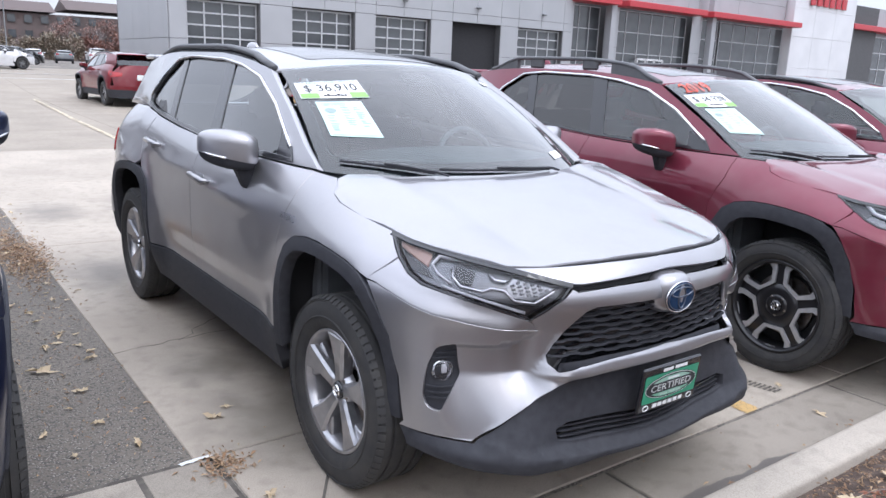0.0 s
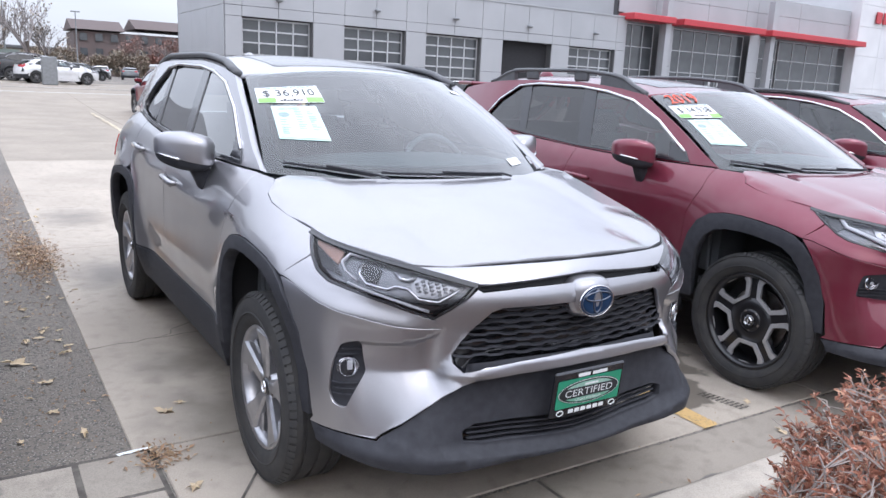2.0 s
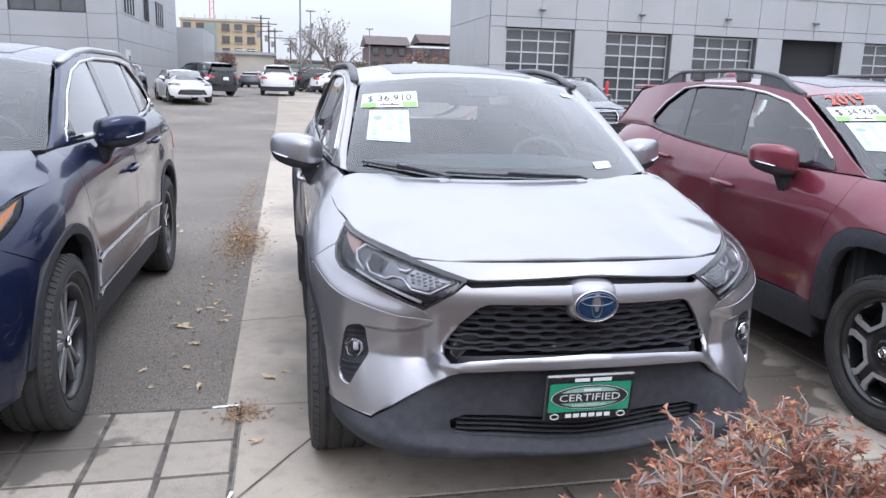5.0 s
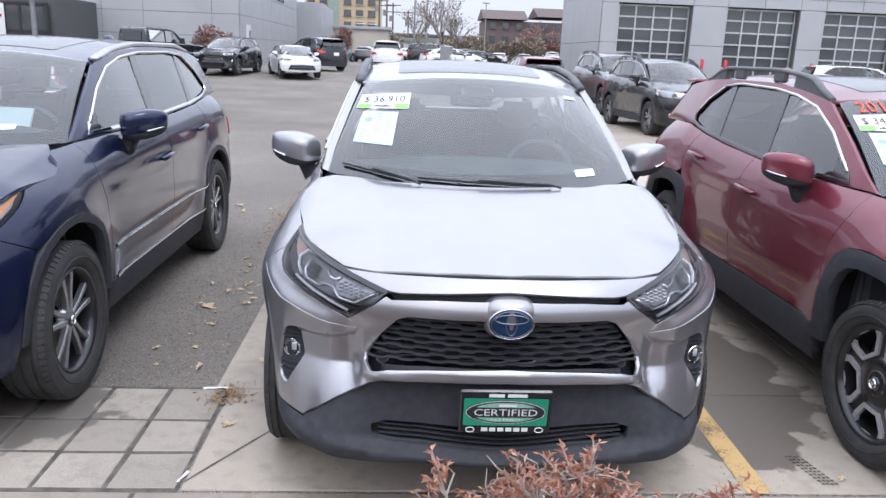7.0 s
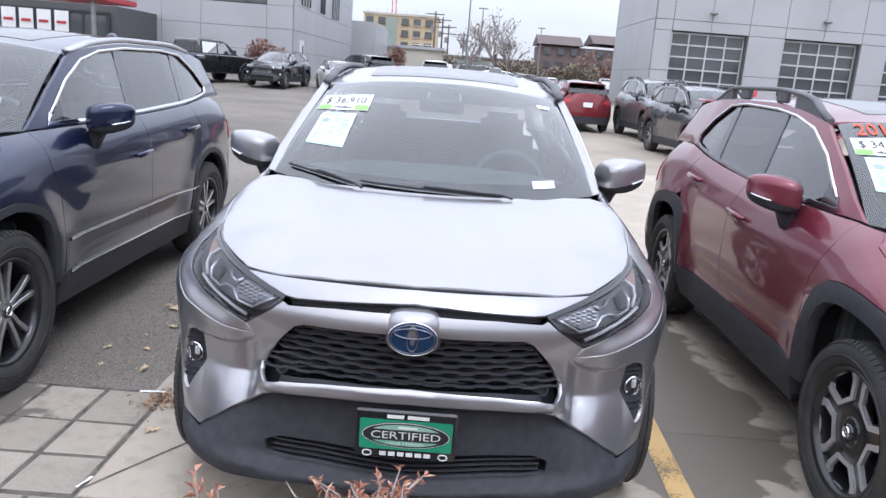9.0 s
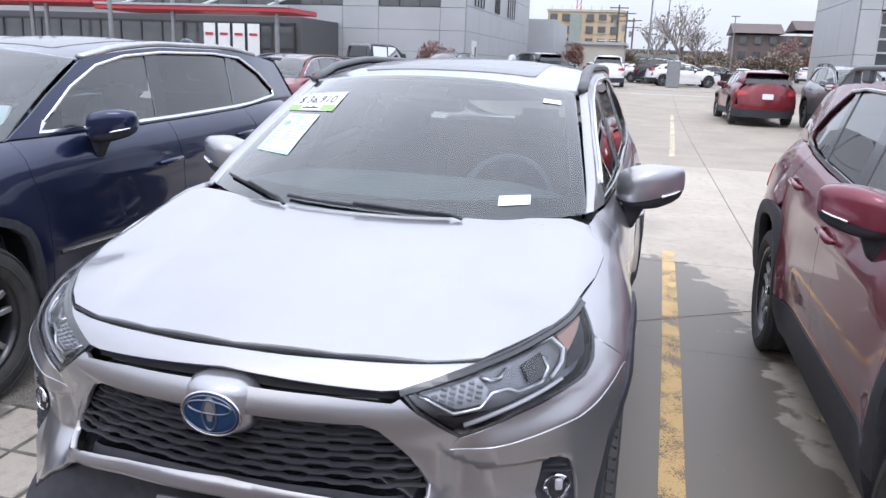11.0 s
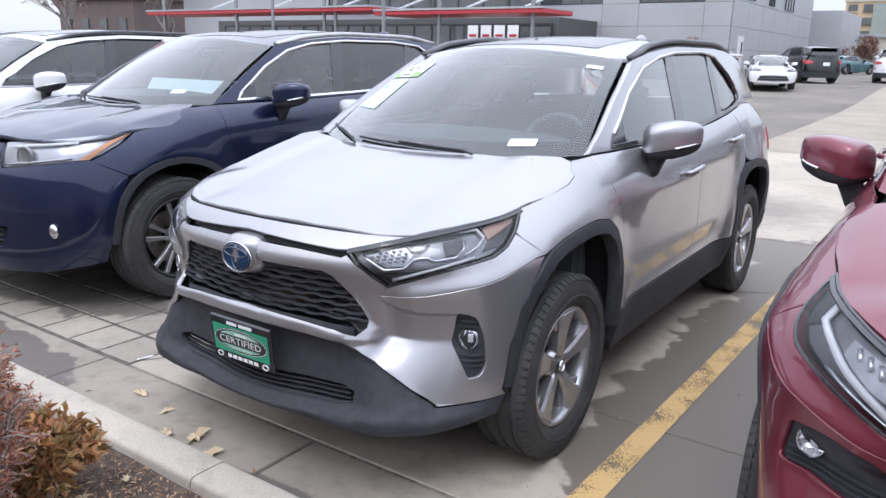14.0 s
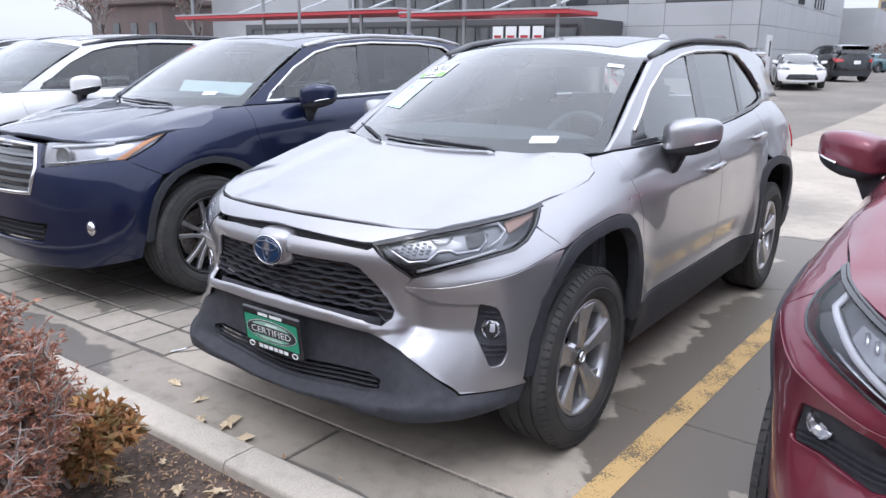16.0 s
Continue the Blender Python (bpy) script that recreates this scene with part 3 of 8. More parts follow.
        s.arch = k.get("arch", s.arch)
        s.arch_w = k.get("arch_w", s.arch_w)
        s.sill_top = k.get("sill_top", s.sill_top)
        s.sill_low = k.get("sill_low", s.sill_low)
        s.relief = k.get("relief", s.relief)
        s.side_exp = k.get("side_exp", 4.2)
        s.push = k.get("push", lambda x, z: 0.0)
        s.flare_front = k.get("flare_front", s.flare)
        s.hood_side = k.get("hood_side", None)
        s.fender_front = k.get("fender_front", None)
        s.hood_droop = k.get("hood_droop", 0.0)
        s.hl_tip = k["hl_tip"]
        s.bumper_y = k["bumper_y"]
        s.bumper_z = k["bumper_z"]
        s.door_y = k["door_y"]
        s.mid_y = k["mid_y"]
        s.rear_door_y = k["rear_door_y"]
        s.mirror = k["mirror"]
        s.tail_low = k["tail_low"]
        s.painted_bumper = k["painted_bumper"]
        s.dlo_top = k["dlo_top"]
        s.hood_front = k["hood_front"]

    def half_raw(s, y, z):
        zt, wt = s.ztop(y), s.wtop(y)
        if z >= s.zm:
            k = max(0.0, min(1.25, (z - s.zm) / (zt - s.zm)))
            w = s.Wm - (s.Wm - wt) * k ** s.side_exp
        else:
            k = (s.zm - z) / (s.zm - 0.2)
            w = s.Wm - s.low * k * k
        door = step_up(-s.a + 0.45, -s.a + 0.75, y) * (1 - step_up(s.a - 0.75, s.a - 0.42, y))
        w -= 0.020 * door * math.exp(-((z - 0.51) / 0.085) ** 2)
        w += 0.007 * door * math.exp(-((z - 0.935 - 0.06 * y) / 0.035) ** 2)
        for ya in (-s.a, s.a):
            rr = math.hypot(y - ya, z - 0.40)
            w += (s.flare_front if ya < 0 else s.flare) * math.exp(-((rr - 0.47) / 0.12) ** 2) * step_up(0.2, 0.45, z)
        return w

    def n(s, z):
        return s.n0 + (s.n1 - s.n0) * min(1.0, max(0.0, (z - 0.6) / 0.35))

    def half(s, y, z):
        n = s.n(z)
        c = min(1.0, max(0.0, (s.yf(z) + s.D - y) / s.D))
        e = min(1.0, max(0.0, (y - s.yr(z) + s.Dr) / s.Dr))
        return s.half_raw(y, z) * (1 - c ** n) ** (1 / n) * (1 - e ** s.nr) ** (1 / s.nr)

    def side(s, sg, off=0.0):
        return lambda y, z: Vector((sg * (s.half(y, z) + off), y, z))

    def upper(s, sg, off=0.0):
        def f(y, z):
            h = max(0.0, z - s.ztop(y))
            return Vector((sg * (s.wtop(y) - s.tumble * h - 0.09 * h ** 3 + off), y, z))
        return f

    def front(s, off=0.0, recess=None):
        def f(p, z):
            n = s.n(z)
            sp, cp = abs(math.sin(p)), abs(math.cos(p))
            r = (sp ** n + cp ** n) ** (-1 / n)
            y = s.yf(z) + s.D * (1 - r * cp)
            x = s.half_raw(y, z) * r * sp
            nx, ny = (r * sp) ** (n - 1) / s.Wm, -(r * cp) ** (n - 1) / s.D
            k = math.hypot(nx, ny)
            d = off - s.relief(x, z) - (recess(x, z) if recess else 0.0)
            x, y = x + nx / k * d, y + ny / k * d
            return Vector((math.copysign(x, p), y - s.push(x, z), z))
        return f

    def back(s, off=0.0):
        def f(p, z):
            n = s.nr
            sp, cp = abs(math.sin(p)), abs(math.cos(p))
            r = (sp ** n + cp ** n) ** (-1 / n)
            y = s.yr(z) - s.Dr * (1 - r * cp)
            x = s.half_raw(y, min(z, s.ztop(y))) * r * sp
            return Vector((math.copysign(x + off * sp, p), y + off * cp, z))
        return f

    def px(s, x, z):
        """The turn at which the front surface reaches x at height z."""
        lo, hi, f = 0.0, math.pi / 2, s.front()
        for _ in range(30):
            m = (lo + hi) / 2
            lo, hi = (m, hi) if f(m, z).x < abs(x) else (lo, m)
        return (math.copysign(lo, x), z)

    def py(s, y, z):
        n = s.n(z)
        c = min(1.0, max(0.0, (s.yf(z) + s.D - y) / s.D))
        return (math.atan2((1 - c ** n) ** (1 / n), c), z)

    def pts(s, items):
        """Points of the front: ("x", x, z) or ("y", y, z)."""
        return [s.px(b, c) if a == "x" else s.py(b, c) for a, b, c in items]

    def hood_map(s):
        def f(x, y):
            k = abs(x) / 0.72
            ridge = 0.56 + 0.06 * (y + 1.2)
            z = s.hood(y) - s.hood_droop * max(0.0, abs(x) - 0.735) * step_up(-1.60 if s.hood_droop > 0.4 else -1.75, -1.35 if s.hood_droop > 0.4 else -1.4, y) - s.crown(y) * k ** 2.2 - 0.010 * (1 - step_up(ridge - 0.10, ridge, abs(x))) * step_up(-2.05, -1.75, y)
            if s.hood_droop > 0.4:
                # the front corners rise to meet the lamps
                z += 0.033 * step_up(0.42, 0.62, abs(x)) * (1 - step_up(-1.76, -1.58, y)) * step_up(-1.985, -1.83, y)
            return Vector((x, y, z))
        return f

    def glass_map(s, off=0.0):
        bx, by, bs, bz, bc = s.ws_base
        tx, ty, ts, tz, tc = s.ws_top

        def f(u, v):
            k = abs(u) ** 2.2
            a = Vector((bx * u, by + bs * k, bz + bc * k))
            b = Vector((tx * u, ty + ts * k, tz + tc * k))
            p = a.lerp(b, v)
            bow = 0.07 * v * (1 - v) + off
            return p + Vector((0, -0.5, 0.86)) * bow
        return f

    def roof_map(s, off=0.0):
        return lambda x, y: Vector((x, y, s.zr(y) - s.roof_drop * (abs(x) / 0.6) ** 2.6 + off))


def mirrored(half):
    """A symmetric outline from its right half, which runs from top centre to bottom centre."""
    return half + [(-u, v) for u, v in half[::-1] if u > 1e-6]


def shell(B, car, paint_mat, fine=True, rails="low", style="compact", trim="plastic", glass_rear="tint", chrome=True, seat="seat", sunroof=True, cladding=True):
    """All of a car but its face."""
    st = 0.05 if fine else 0.16
    zt = B.ztop
    a = B.a
    fa = [(-a - y, z) for y, z in B.arch]
    ra = [(a + y, z) for y, z in B.arch]
    hl_y = B.hl_tip
    for sg in (1, -1):
        sd = B.side(sg)
        up = B.upper(sg)
        # lower panels
        bmp_top = (B.bumper_y, B.bumper_z)
        arch_f = [p for p in fa if p[0] > B.bumper_y + 0.01]
        dz = B.door_y
        hood_side = B.hood_side or [(-1.06 * a / 1.345, zt(-1.06 * a / 1.345) - 0.004)]
        fen = [(dz - 0.065, zt(dz - 0.065) - 0.004)] + hood_side + [(hl_y[0], hl_y[1])] + (B.fender_front or [(B.bumper_y - 0.015, B.bumper_z + 0.045)]) + [bmp_top]
        fen += arch_f[::-1] + [(dz - 0.01, 0.42), (dz, 0.6), (dz, 0.85), (dz - 0.065, 1.0)]
        sheet("fender", fen, sd, paint_mat, car, st, 0.02, gap=0.0025)
        mid = B.mid_y
        fd = [(dz, B.sill_top), (dz, 0.85), (dz - 0.065, 1.0), (dz - 0.065, zt(dz - 0.065) - 0.003)] + [(y, zt(y) - 0.003) for y in (-0.7, -0.4, -0.1)] + [(mid - 0.06, zt(mid) - 0.003), (mid - 0.01, 0.9), (mid, B.sill_top)]
        door = sheet("front_door", fd, sd, paint_mat, car, st, 0.02, gap=0.0025)
        ra_f = [p for p in ra if p[0] < a - 0.25 and p[1] > B.sill_top]
        re = B.rear_door_y
        rd = [(mid, B.sill_top), (mid - 0.01, 0.9), (mid - 0.06, zt(mid) - 0.003), (0.6, zt(0.6) - 0.003), (re - 0.07, zt(re - 0.07) - 0.003), (re + 0.02, 1.05), (re - 0.01, 0.93)] + ra_f[::-1] + [(ra_f[0][0] - 0.005, B.sill_top)]
        rdoor = sheet("rear_door", rd, sd, paint_mat, car, st, 0.02, gap=0.0025)
        yq = B.yr(0.9) - 0.30
        qp = [(re - 0.07, zt(re - 0.07) - 0.003), (re + 0.02, 1.05), (re - 0.01, 0.93)] + [p for p in ra if p[0] >= a - 0.29 and p[1] > 0.5]
        qp += [(yq - 0.10, 0.52), (yq, 0.62), (yq + 0.05, 0.9), (yq - 0.02, zt(yq) - 0.003)] + [(y, zt(y) - 0.003) for y in (1.6, 1.3)]
        sheet("quarter_panel", qp, sd, paint_mat, car, st, 0.02, gap=0.0025)
        # black cladding
        outer_f, outer_r = fa, ra
        cm = "plastic" if cladding else paint_mat
        def ring(arc, c, y_front=None):
            inn = [(c + (y - c) * (1 - B.arch_w / 0.45), 0.40 + (z - 0.40) * (1 - B.arch_w / 0.53)) for y, z in arc]
            return arc + inn[::-1]
        sheet("arch_cladding", ring(fa, -a), B.side(sg, 0.007), cm, car, st * 0.7, 0.05)
        sheet("arch_cladding", ring(ra, a), B.side(sg, 0.007), cm, car, st * 0.7, 0.05)
        y0, y1 = fa[0][0] + 0.005, ra[0][0] - 0.005
        y0, y1 = min(y0, y1), max(y0, y1)
        sheet("sill_cladding", [(y0, B.sill_low), (y1, B.sill_low), (y1, B.sill_top - 0.004), (y0, B.sill_top - 0.004)], B.side(sg, 0.004), cm, car, st, 0.05, gap=0.002)
        # wheel wells
        for arc, c in ((fa, -a), (ra, a)):
            bm = bmesh.new()
            o = [bm.verts.new((sg * (B.half(y, max(z, 0.45)) - 0.02), y, z)) for y, z in arc]
            i = [bm.verts.new((sg * 0.42, y, z)) for y, z in arc]
            for k in range(len(arc) - 1):
                bm.faces.new((o[k], o[k + 1], i[k + 1], i[k]))
            bm.faces.new(i)
            part("wheel_well", bm, "seal", car)
        # glasshouse
        ze = lambda y: B.zr(y) - B.roof_drop
        rf, rr = B.roof_front, B.roof_rear
        bx, by, bs, bz, bc = B.ws_base
        tx, ty, ts, tz, tc = B.ws_top
        wb, wt = (by + bs, bz + bc), (ty + ts, tz + tc)
        out = [(wb[0] - 0.01, zt(wb[0]) + 0.003)] + [(y, zt(y) + 0.002) for y in (-0.6, -0.2, 0.2, 0.6, 1.0, 1.3)] + [(B.tail_low[0], B.tail_low[1]), (rr + 0.02, ze(rr))]
        ys = np.linspace(rr - 0.08, rf, 10)
        out += [(float(y), ze(float(y))) for y in ys] + [((wb[0] + wt[0]) / 2, (wb[1] + wt[1]) / 2 + 0.012)]
        dlo = rounded(B.dlo, 0.03, 2)
        sheet("side_frame", out, up, paint_mat, car, st, 0.035, holes=[dlo])
        inn = B.upper(sg, -0.012)
        def cut(y_lo, y_hi):
            """The part of the window opening between two slanted lines."""
            def keep(poly, f):
                o = []
                for i in range(len(poly)):
                    p, q = poly[i - 1], poly[i]
                    fp, fq = f(p), f(q)
                    if fp >= 0:
                        o.append(p)
                    if (fp >= 0) != (fq >= 0):
                        t = fp / (fp - fq)
                        o.append((p[0] + (q[0] - p[0]) * t, p[1] + (q[1] - p[1]) * t))
                return o
            z0, z1 = 1.12, 1.55
            ln = lambda y2, z: y2[0] + (y2[1] - y2[0]) * (z - z0) / (z1 - z0)
            return keep(keep(B.dlo, lambda p: p[0] - ln(y_lo, p[1])), lambda p: ln(y_hi, p[1]) - p[0])
        b0, b1 = B.b_pillar
        c0, c1 = B.c_pillar
        lo, hi = (-9, -9), (9, 9)
        sheet("window", cut(lo, (b0[0], b1[0])), inn, "glass" if glass_rear == "tint" else glass_rear, door, st * 1.5, 0.0)
        sheet("window", cut((b0[1], b1[1]), (c0[0], c1[0])), inn, glass_rear, rdoor, st * 1.5, 0.0)
        sheet("quarter_window", cut((c0[1], c1[1]), hi), inn, glass_rear, car, st * 1.5, 0.0)
        sheet("b_pillar_trim", cut((b0[0] - 0.02, b1[0] - 0.02), (b0[1] + 0.02, b1[1] + 0.02)), B.upper(sg, -0.006), "gloss_black", car, st * 1.5, 0.01)
        sheet("c_pillar_trim", cut((c0[0] - 0.01, c1[0] - 0.01), (c0[1] + 0.01, c1[1] + 0.01)), B.upper(sg, -0.006), "gloss_black", car, st * 1.5, 0.01)
        nd = len(B.dlo)
        top = densify(B.dlo[1:B.dlo_top], 0.12, False)
        part("window_trim", ribbon(top, up, 0.020, 0.010), "chrome" if chrome else "gloss_black", car, smooth=True)
        belt = densify(B.dlo[B.dlo_top - 1:] + B.dlo[:2], 0.15, False)
        part("window_seal", ribbon(belt, up, 0.022, 0.006), "chrome" if chrome == "all" else "gloss_black", car)
        if fine:
            sheet("quarter_sail", [B.dlo[0], B.dlo[1], (B.dlo[1][0] + 0.13, B.dlo[1][1] + 0.055), (B.dlo[0][0] + 0.16, B.dlo[0][1] + 0.006)], B.upper(sg, -0.004), "gloss_black", car, st, 0.01)
        # handles
        for d_ob, yh, zh in ((door, mid - 0.17, 0.955), (rdoor, re - 0.20, 1.05)):
            q = B.side(sg, 0.028)
            e0, e1 = B.side(sg, -0.005)(yh - 0.11, zh - 0.004), B.side(sg, -0.005)(yh + 0.11, zh + 0.012)
            pts_ = [e0, q(yh - 0.095, zh), q(yh, zh + 0.005), q(yh + 0.095, zh + 0.010), e1]
            part("handle", tube(pts_, [0.008, 0.013, 0.014, 0.013, 0.008], 8, 1.2), paint_mat, d_ob, smooth=True)
            if fine:
                # no real hollow: on silver, darker grey paints in the shade of the cup
                cup = [(yh - 0.03, zh - 0.035), (yh + 0.05, zh - 0.03), (yh + 0.06, zh + 0.02), (yh - 0.04, zh + 0.02)]
                sheet("handle_recess", rounded(cup, 0.02), B.side(sg, 0.002), "grey_paint" if paint_mat == "silver" else paint_mat, d_ob, 0.05, 0.004)
        # door mirror
        cx, cy, cz = B.mirror
        bm = ellipsoid(0.128, 0.076, 0.084, (0, 0, 0), 0.52, 0.55, 36, 20)
        for v in bm.verts:
            k = v.co.x / 0.132
            v.co.y *= 1 - 0.24 * k
            v.co.z *= 1 - 0.22 * max(0.0, k) + 0.05 * min(0.0, k)
            v.co.z += 0.016 * k
            v.co.y += 0.02 * k * k
        cap, low = bm.copy(), bm
        pn = (0.20, 0, -1)
        bmesh.ops.bisect_plane(cap, geom=list(cap.verts) + list(cap.edges) + list(cap.faces), plane_co=(0, 0, -0.034), plane_no=pn, clear_outer=True)
        bmesh.ops.bisect_plane(low, geom=list(low.verts) + list(low.edges) + list(low.faces), plane_co=(0, 0, -0.034), plane_no=pn, clear_inner=True)
        bmesh.ops.scale(low, vec=(0.97, 0.95, 1.0), verts=low.verts)
        T = Matrix.Translation((sg * cx, cy, cz)) @ Matrix.Diagonal((sg, 1, 1, 1)) @ Matrix.Rotation(radians(26), 4, "Z")
        for b in (cap, low):
            bmesh.ops.transform(b, matrix=T, verts=b.verts)
        mir = part("door_mirror", cap, paint_mat, car, smooth=True)
        part("mirror_lower", low, "plastic", mir, smooth=True)
        strip = tube([T @ Vector((0.0 + 0.112 * k / 6, -0.079 * (1 - 0.24 * (0.85 * k / 6)) + 0.016 * (k / 6) ** 2 + 0.030 * max(0, (k - 3) / 3) ** 2, -0.033 + 0.004 * k)) for k in range(7)], 0.0055, 6)
        part("turn_signal", strip, "chrome", mir, "clear turn signal strip", True)
        xf_ = B.half(cy, cz - 0.15) if cz - 0.15 < zt(cy) else B.wtop(cy)
        stem = prism([(xf_ - 0.03, cz - 0.185), (xf_ + 0.012, cz - 0.180), (xf_ + 0.042, cz - 0.11), (cx - 0.015, cz - 0.066), (cx + 0.02, cz - 0.03), (cx - 0.115, cz - 0.03), (xf_ - 0.03, cz - 0.095)], -0.040, 0.040, 0.014)
        lay(stem, lambda u, v, w: Vector((sg * u, cy + 0.005 + w * (1 - 0.25 * (cz - v) / 0.18), v)))
        if sg < 0:
            bmesh.ops.reverse_faces(stem, faces=stem.faces)
        part("mirror_arm", sharp(stem, 40), "plastic", mir, smooth=True)
        # wheels
        for yw in (-a, a):
            wheel(car, (sg * B.track, yw, B.wheel_r - 0.002), sg, style, B.wheel_r, B.rim, fine=fine)
        # roof rails
        if rails:

            hgt, wd = {"low": (0.026, 0.024), "high": (0.070, 0.024), "silver": (0.016, 0.030)}[rails]
            y0r, y1r = rf + 0.015, rr - 0.35
            line = []
            for k in range(17):
                t = k / 16
                y = y0r + (y1r - y0r) * t
                lift = hgt * min(1, step_up(0, 0.16, t) + 0.0) * (1 - step_up(0.80, 1.0, t))
                xx = abs(up(y, B.zr(y) - B.roof_drop).x) - 0.020
                line.append((sg * xx, y, B.zr(y) - B.roof_drop + 0.006 + lift))
            rm = {"low": "rail_grey", "high": "rail_grey", "silver": "alloy"}[rails]
            bar = tube(line, wd, 8, 0.62)
            rail = part("roof_rail", sharp(bar), rm, car, smooth=True)
            if rails == "low":
                part("rail_base", tube([(x, y, z - hgt * 0.8 - 0.01) for x, y, z in line[1:-1]], 0.016, 6), "gloss_black", rail)
            if rails == "high":
                for k in (6, 11):
                    x, y, z = line[k]
                    part("rail_foot", box(0.030, 0.15, 0.075, (x, y, z - 0.036), 0.012), "rail_grey", rail)
                for ks in (range(0, 5), range(13, 17)):
                    part("rail_foot", rail_web([line[k] for k in ks], lambda y: B.zr(y) - B.roof_drop - 0.012), "rail_grey", rail)
    # hood
    hm = B.hood_map()
    hx = B.hood_rear_x
    y_r = -1.06 * a / 1.345
    edge = [(0.0, B.hood_rear), (hx * 0.6, B.hood_rear + 0.055), (hx - 0.03, B.hood_rear + 0.135), (B.half(y_r, zt(y_r)) - 0.004, B.hood_rear + 0.12)]
    if B.hood_side:
        edge = edge[:-1] + [(B.half(y_k, z_k) + 0.003, y_k) for y_k, z_k in B.hood_side + [hl_y]]
    else:
        for k in range(1, 5):
            t = k / 4
            y_k, z_k = y_r + (hl_y[0] - y_r) * t, zt(y_r) + (hl_y[1] - zt(y_r)) * t
            edge.append((B.half(y_k, z_k) - 0.002, y_k))
    edge += B.hood_front
    sheet("hood", mirrored(edge), hm, paint_mat, car, st, 0.025, gap=0.0025)
    if fine:
        # black tube added under the hood's front gap, in place of the gap's own shade
        rim_line = [hm(x, y) - Vector((0, 0, 0.009)) for x, y in mirrored(edge[6:])]
        part("hood_seal", tube(rim_line, 0.0045, 6), "seal", car)
    part("hood_inner", flat_poly([(x * 0.97, y * 0.985 - 0.01) for x, y in mirrored(edge)], 0.80), "seal", car)
    # cowl and wipers
    bx, by, bs, bz, bc = B.ws_base
    cow = [(0, B.hood_rear - 0.02), (hx * 0.6, B.hood_rear + 0.03), (hx, B.hood_rear + 0.10), (hx + 0.03, by + bs + 0.06), (0.45, by + 0.20), (0, by + 0.10)]
    sheet("cowl", mirrored(cow), lambda x, y: Vector((x, y, min(bz - 0.012, B.hood(y) - 0.022) - 0.012 * abs(x))), "plastic", car, 0.10, 0.02)
    gm = B.glass_map()
    ws = [(-1.02, -0.03), (1.02, -0.03), (1.02, 1.0), (-1.02, 1.0)]
    screen = sheet("windscreen", ws, gm, "glass", car, 0.12, 0.0)
    frit_in = rounded([(-0.95, 0.10), (0.95, 0.10), (0.945, 0.955), (-0.945, 0.955)], 0.06)
    sheet("windscreen_border", ws, B.glass_map(-0.004), "gloss_black", screen, 0.12, 0.0, holes=[frit_in])
    if fine:
        gw, ga = B.glass_map(0.012), B.glass_map(0.022)
        for u0, v0, u1, v1 in ((-0.93, 0.050, -0.47, 0.002), (-0.43, 0.030, 0.42, -0.004)):
            at = lambda f, up_=0.0: (u0 + (u1 - u0) * f, v0 + (v1 - v0) * f + up_)
            wiper = part("wiper", tube([gw(*at(k / 8, 0.008 * math.sin(math.pi * k / 8))) for k in range(9)], 0.006, 6, 0.9), "plastic", car)
            part("wiper_arm", tube([ga(*at(0.45, 0.012)), ga(*at(0.75, 0.006)), ga(*at(1.0, -0.004)), ga(u1 + 0.06, v1 - 0.03)], 0.007, 6, 0.7), "plastic", wiper)
        part("camera_housing", lay(box(0.17, 0.10, 0.03, bevel=0.01), lambda x, y, z: B.glass_map(-0.02 + z)(x / 0.6 + 0.02, 0.86 + y)), "gloss_black", car)
        part("inner_mirror", box(0.23, 0.03, 0.075, (0.0, ty_mid(B) + 0.12, B.zr(-0.2) - 0.13), 0.015), "interior", car)
    # roof
    rm_ = B.roof_map()
    tx, ty, ts, tz, tc = B.ws_top
    hr = []
    for k in range(7):
        u = k / 6
        hr.append((tx * u * 1.03, ty + ts * u ** 2.2 + 0.012))
    for y in np.linspace(B.roof_front + 0.06, B.roof_rear, 8):
        hr.append((abs(B.upper(1)(float(y), B.zr(float(y)) - B.roof_drop).x) - 0.001, float(y)))
    hr.append((0.0, B.roof_rear + 0.05))
    roof = sheet("roof", mirrored(hr), rm_, paint_mat, car, st * 1.4, 0.02, toward=lambda p: Vector((0, 0, 1)))
    part("headliner", lay(flat_poly([(x * 0.96, y) for x, y in mirrored(hr)]), lambda x, y, z: Vector((x, y, B.zr(y) - 0.085))), "beige" if seat == "beige" else "seat", car)
    if sunroof:
        sheet("sunroof", rounded([(-0.40, B.roof_front + 0.10), (0.40, B.roof_front + 0.10), (0.40, 0.55), (-0.40, 0.55)], 0.04), B.roof_map(0.003), "gloss_black", roof, st * 2, 0.01, toward=lambda p: Vector((0, 0, 1)))
    if fine:
        fin = ellipsoid(0.028, 0.10, 0.06, (0, B.roof_rear - 0.28, B.zr(B.roof_rear - 0.28) + 0.012), 0.9, 1.0, 16, 10)
        part("antenna", fin, paint_mat, car, smooth=True)
    # rear
    bk = B.back()
    zb = B.tail_low[1]
    tg = mirrored([(0.0, zb), (0.80, zb), (1.02, 0.9), (0.95, 0.62), (0, 0.58)])
    sheet("tailgate", tg, bk, paint_mat, car, st * 2, 0.02)
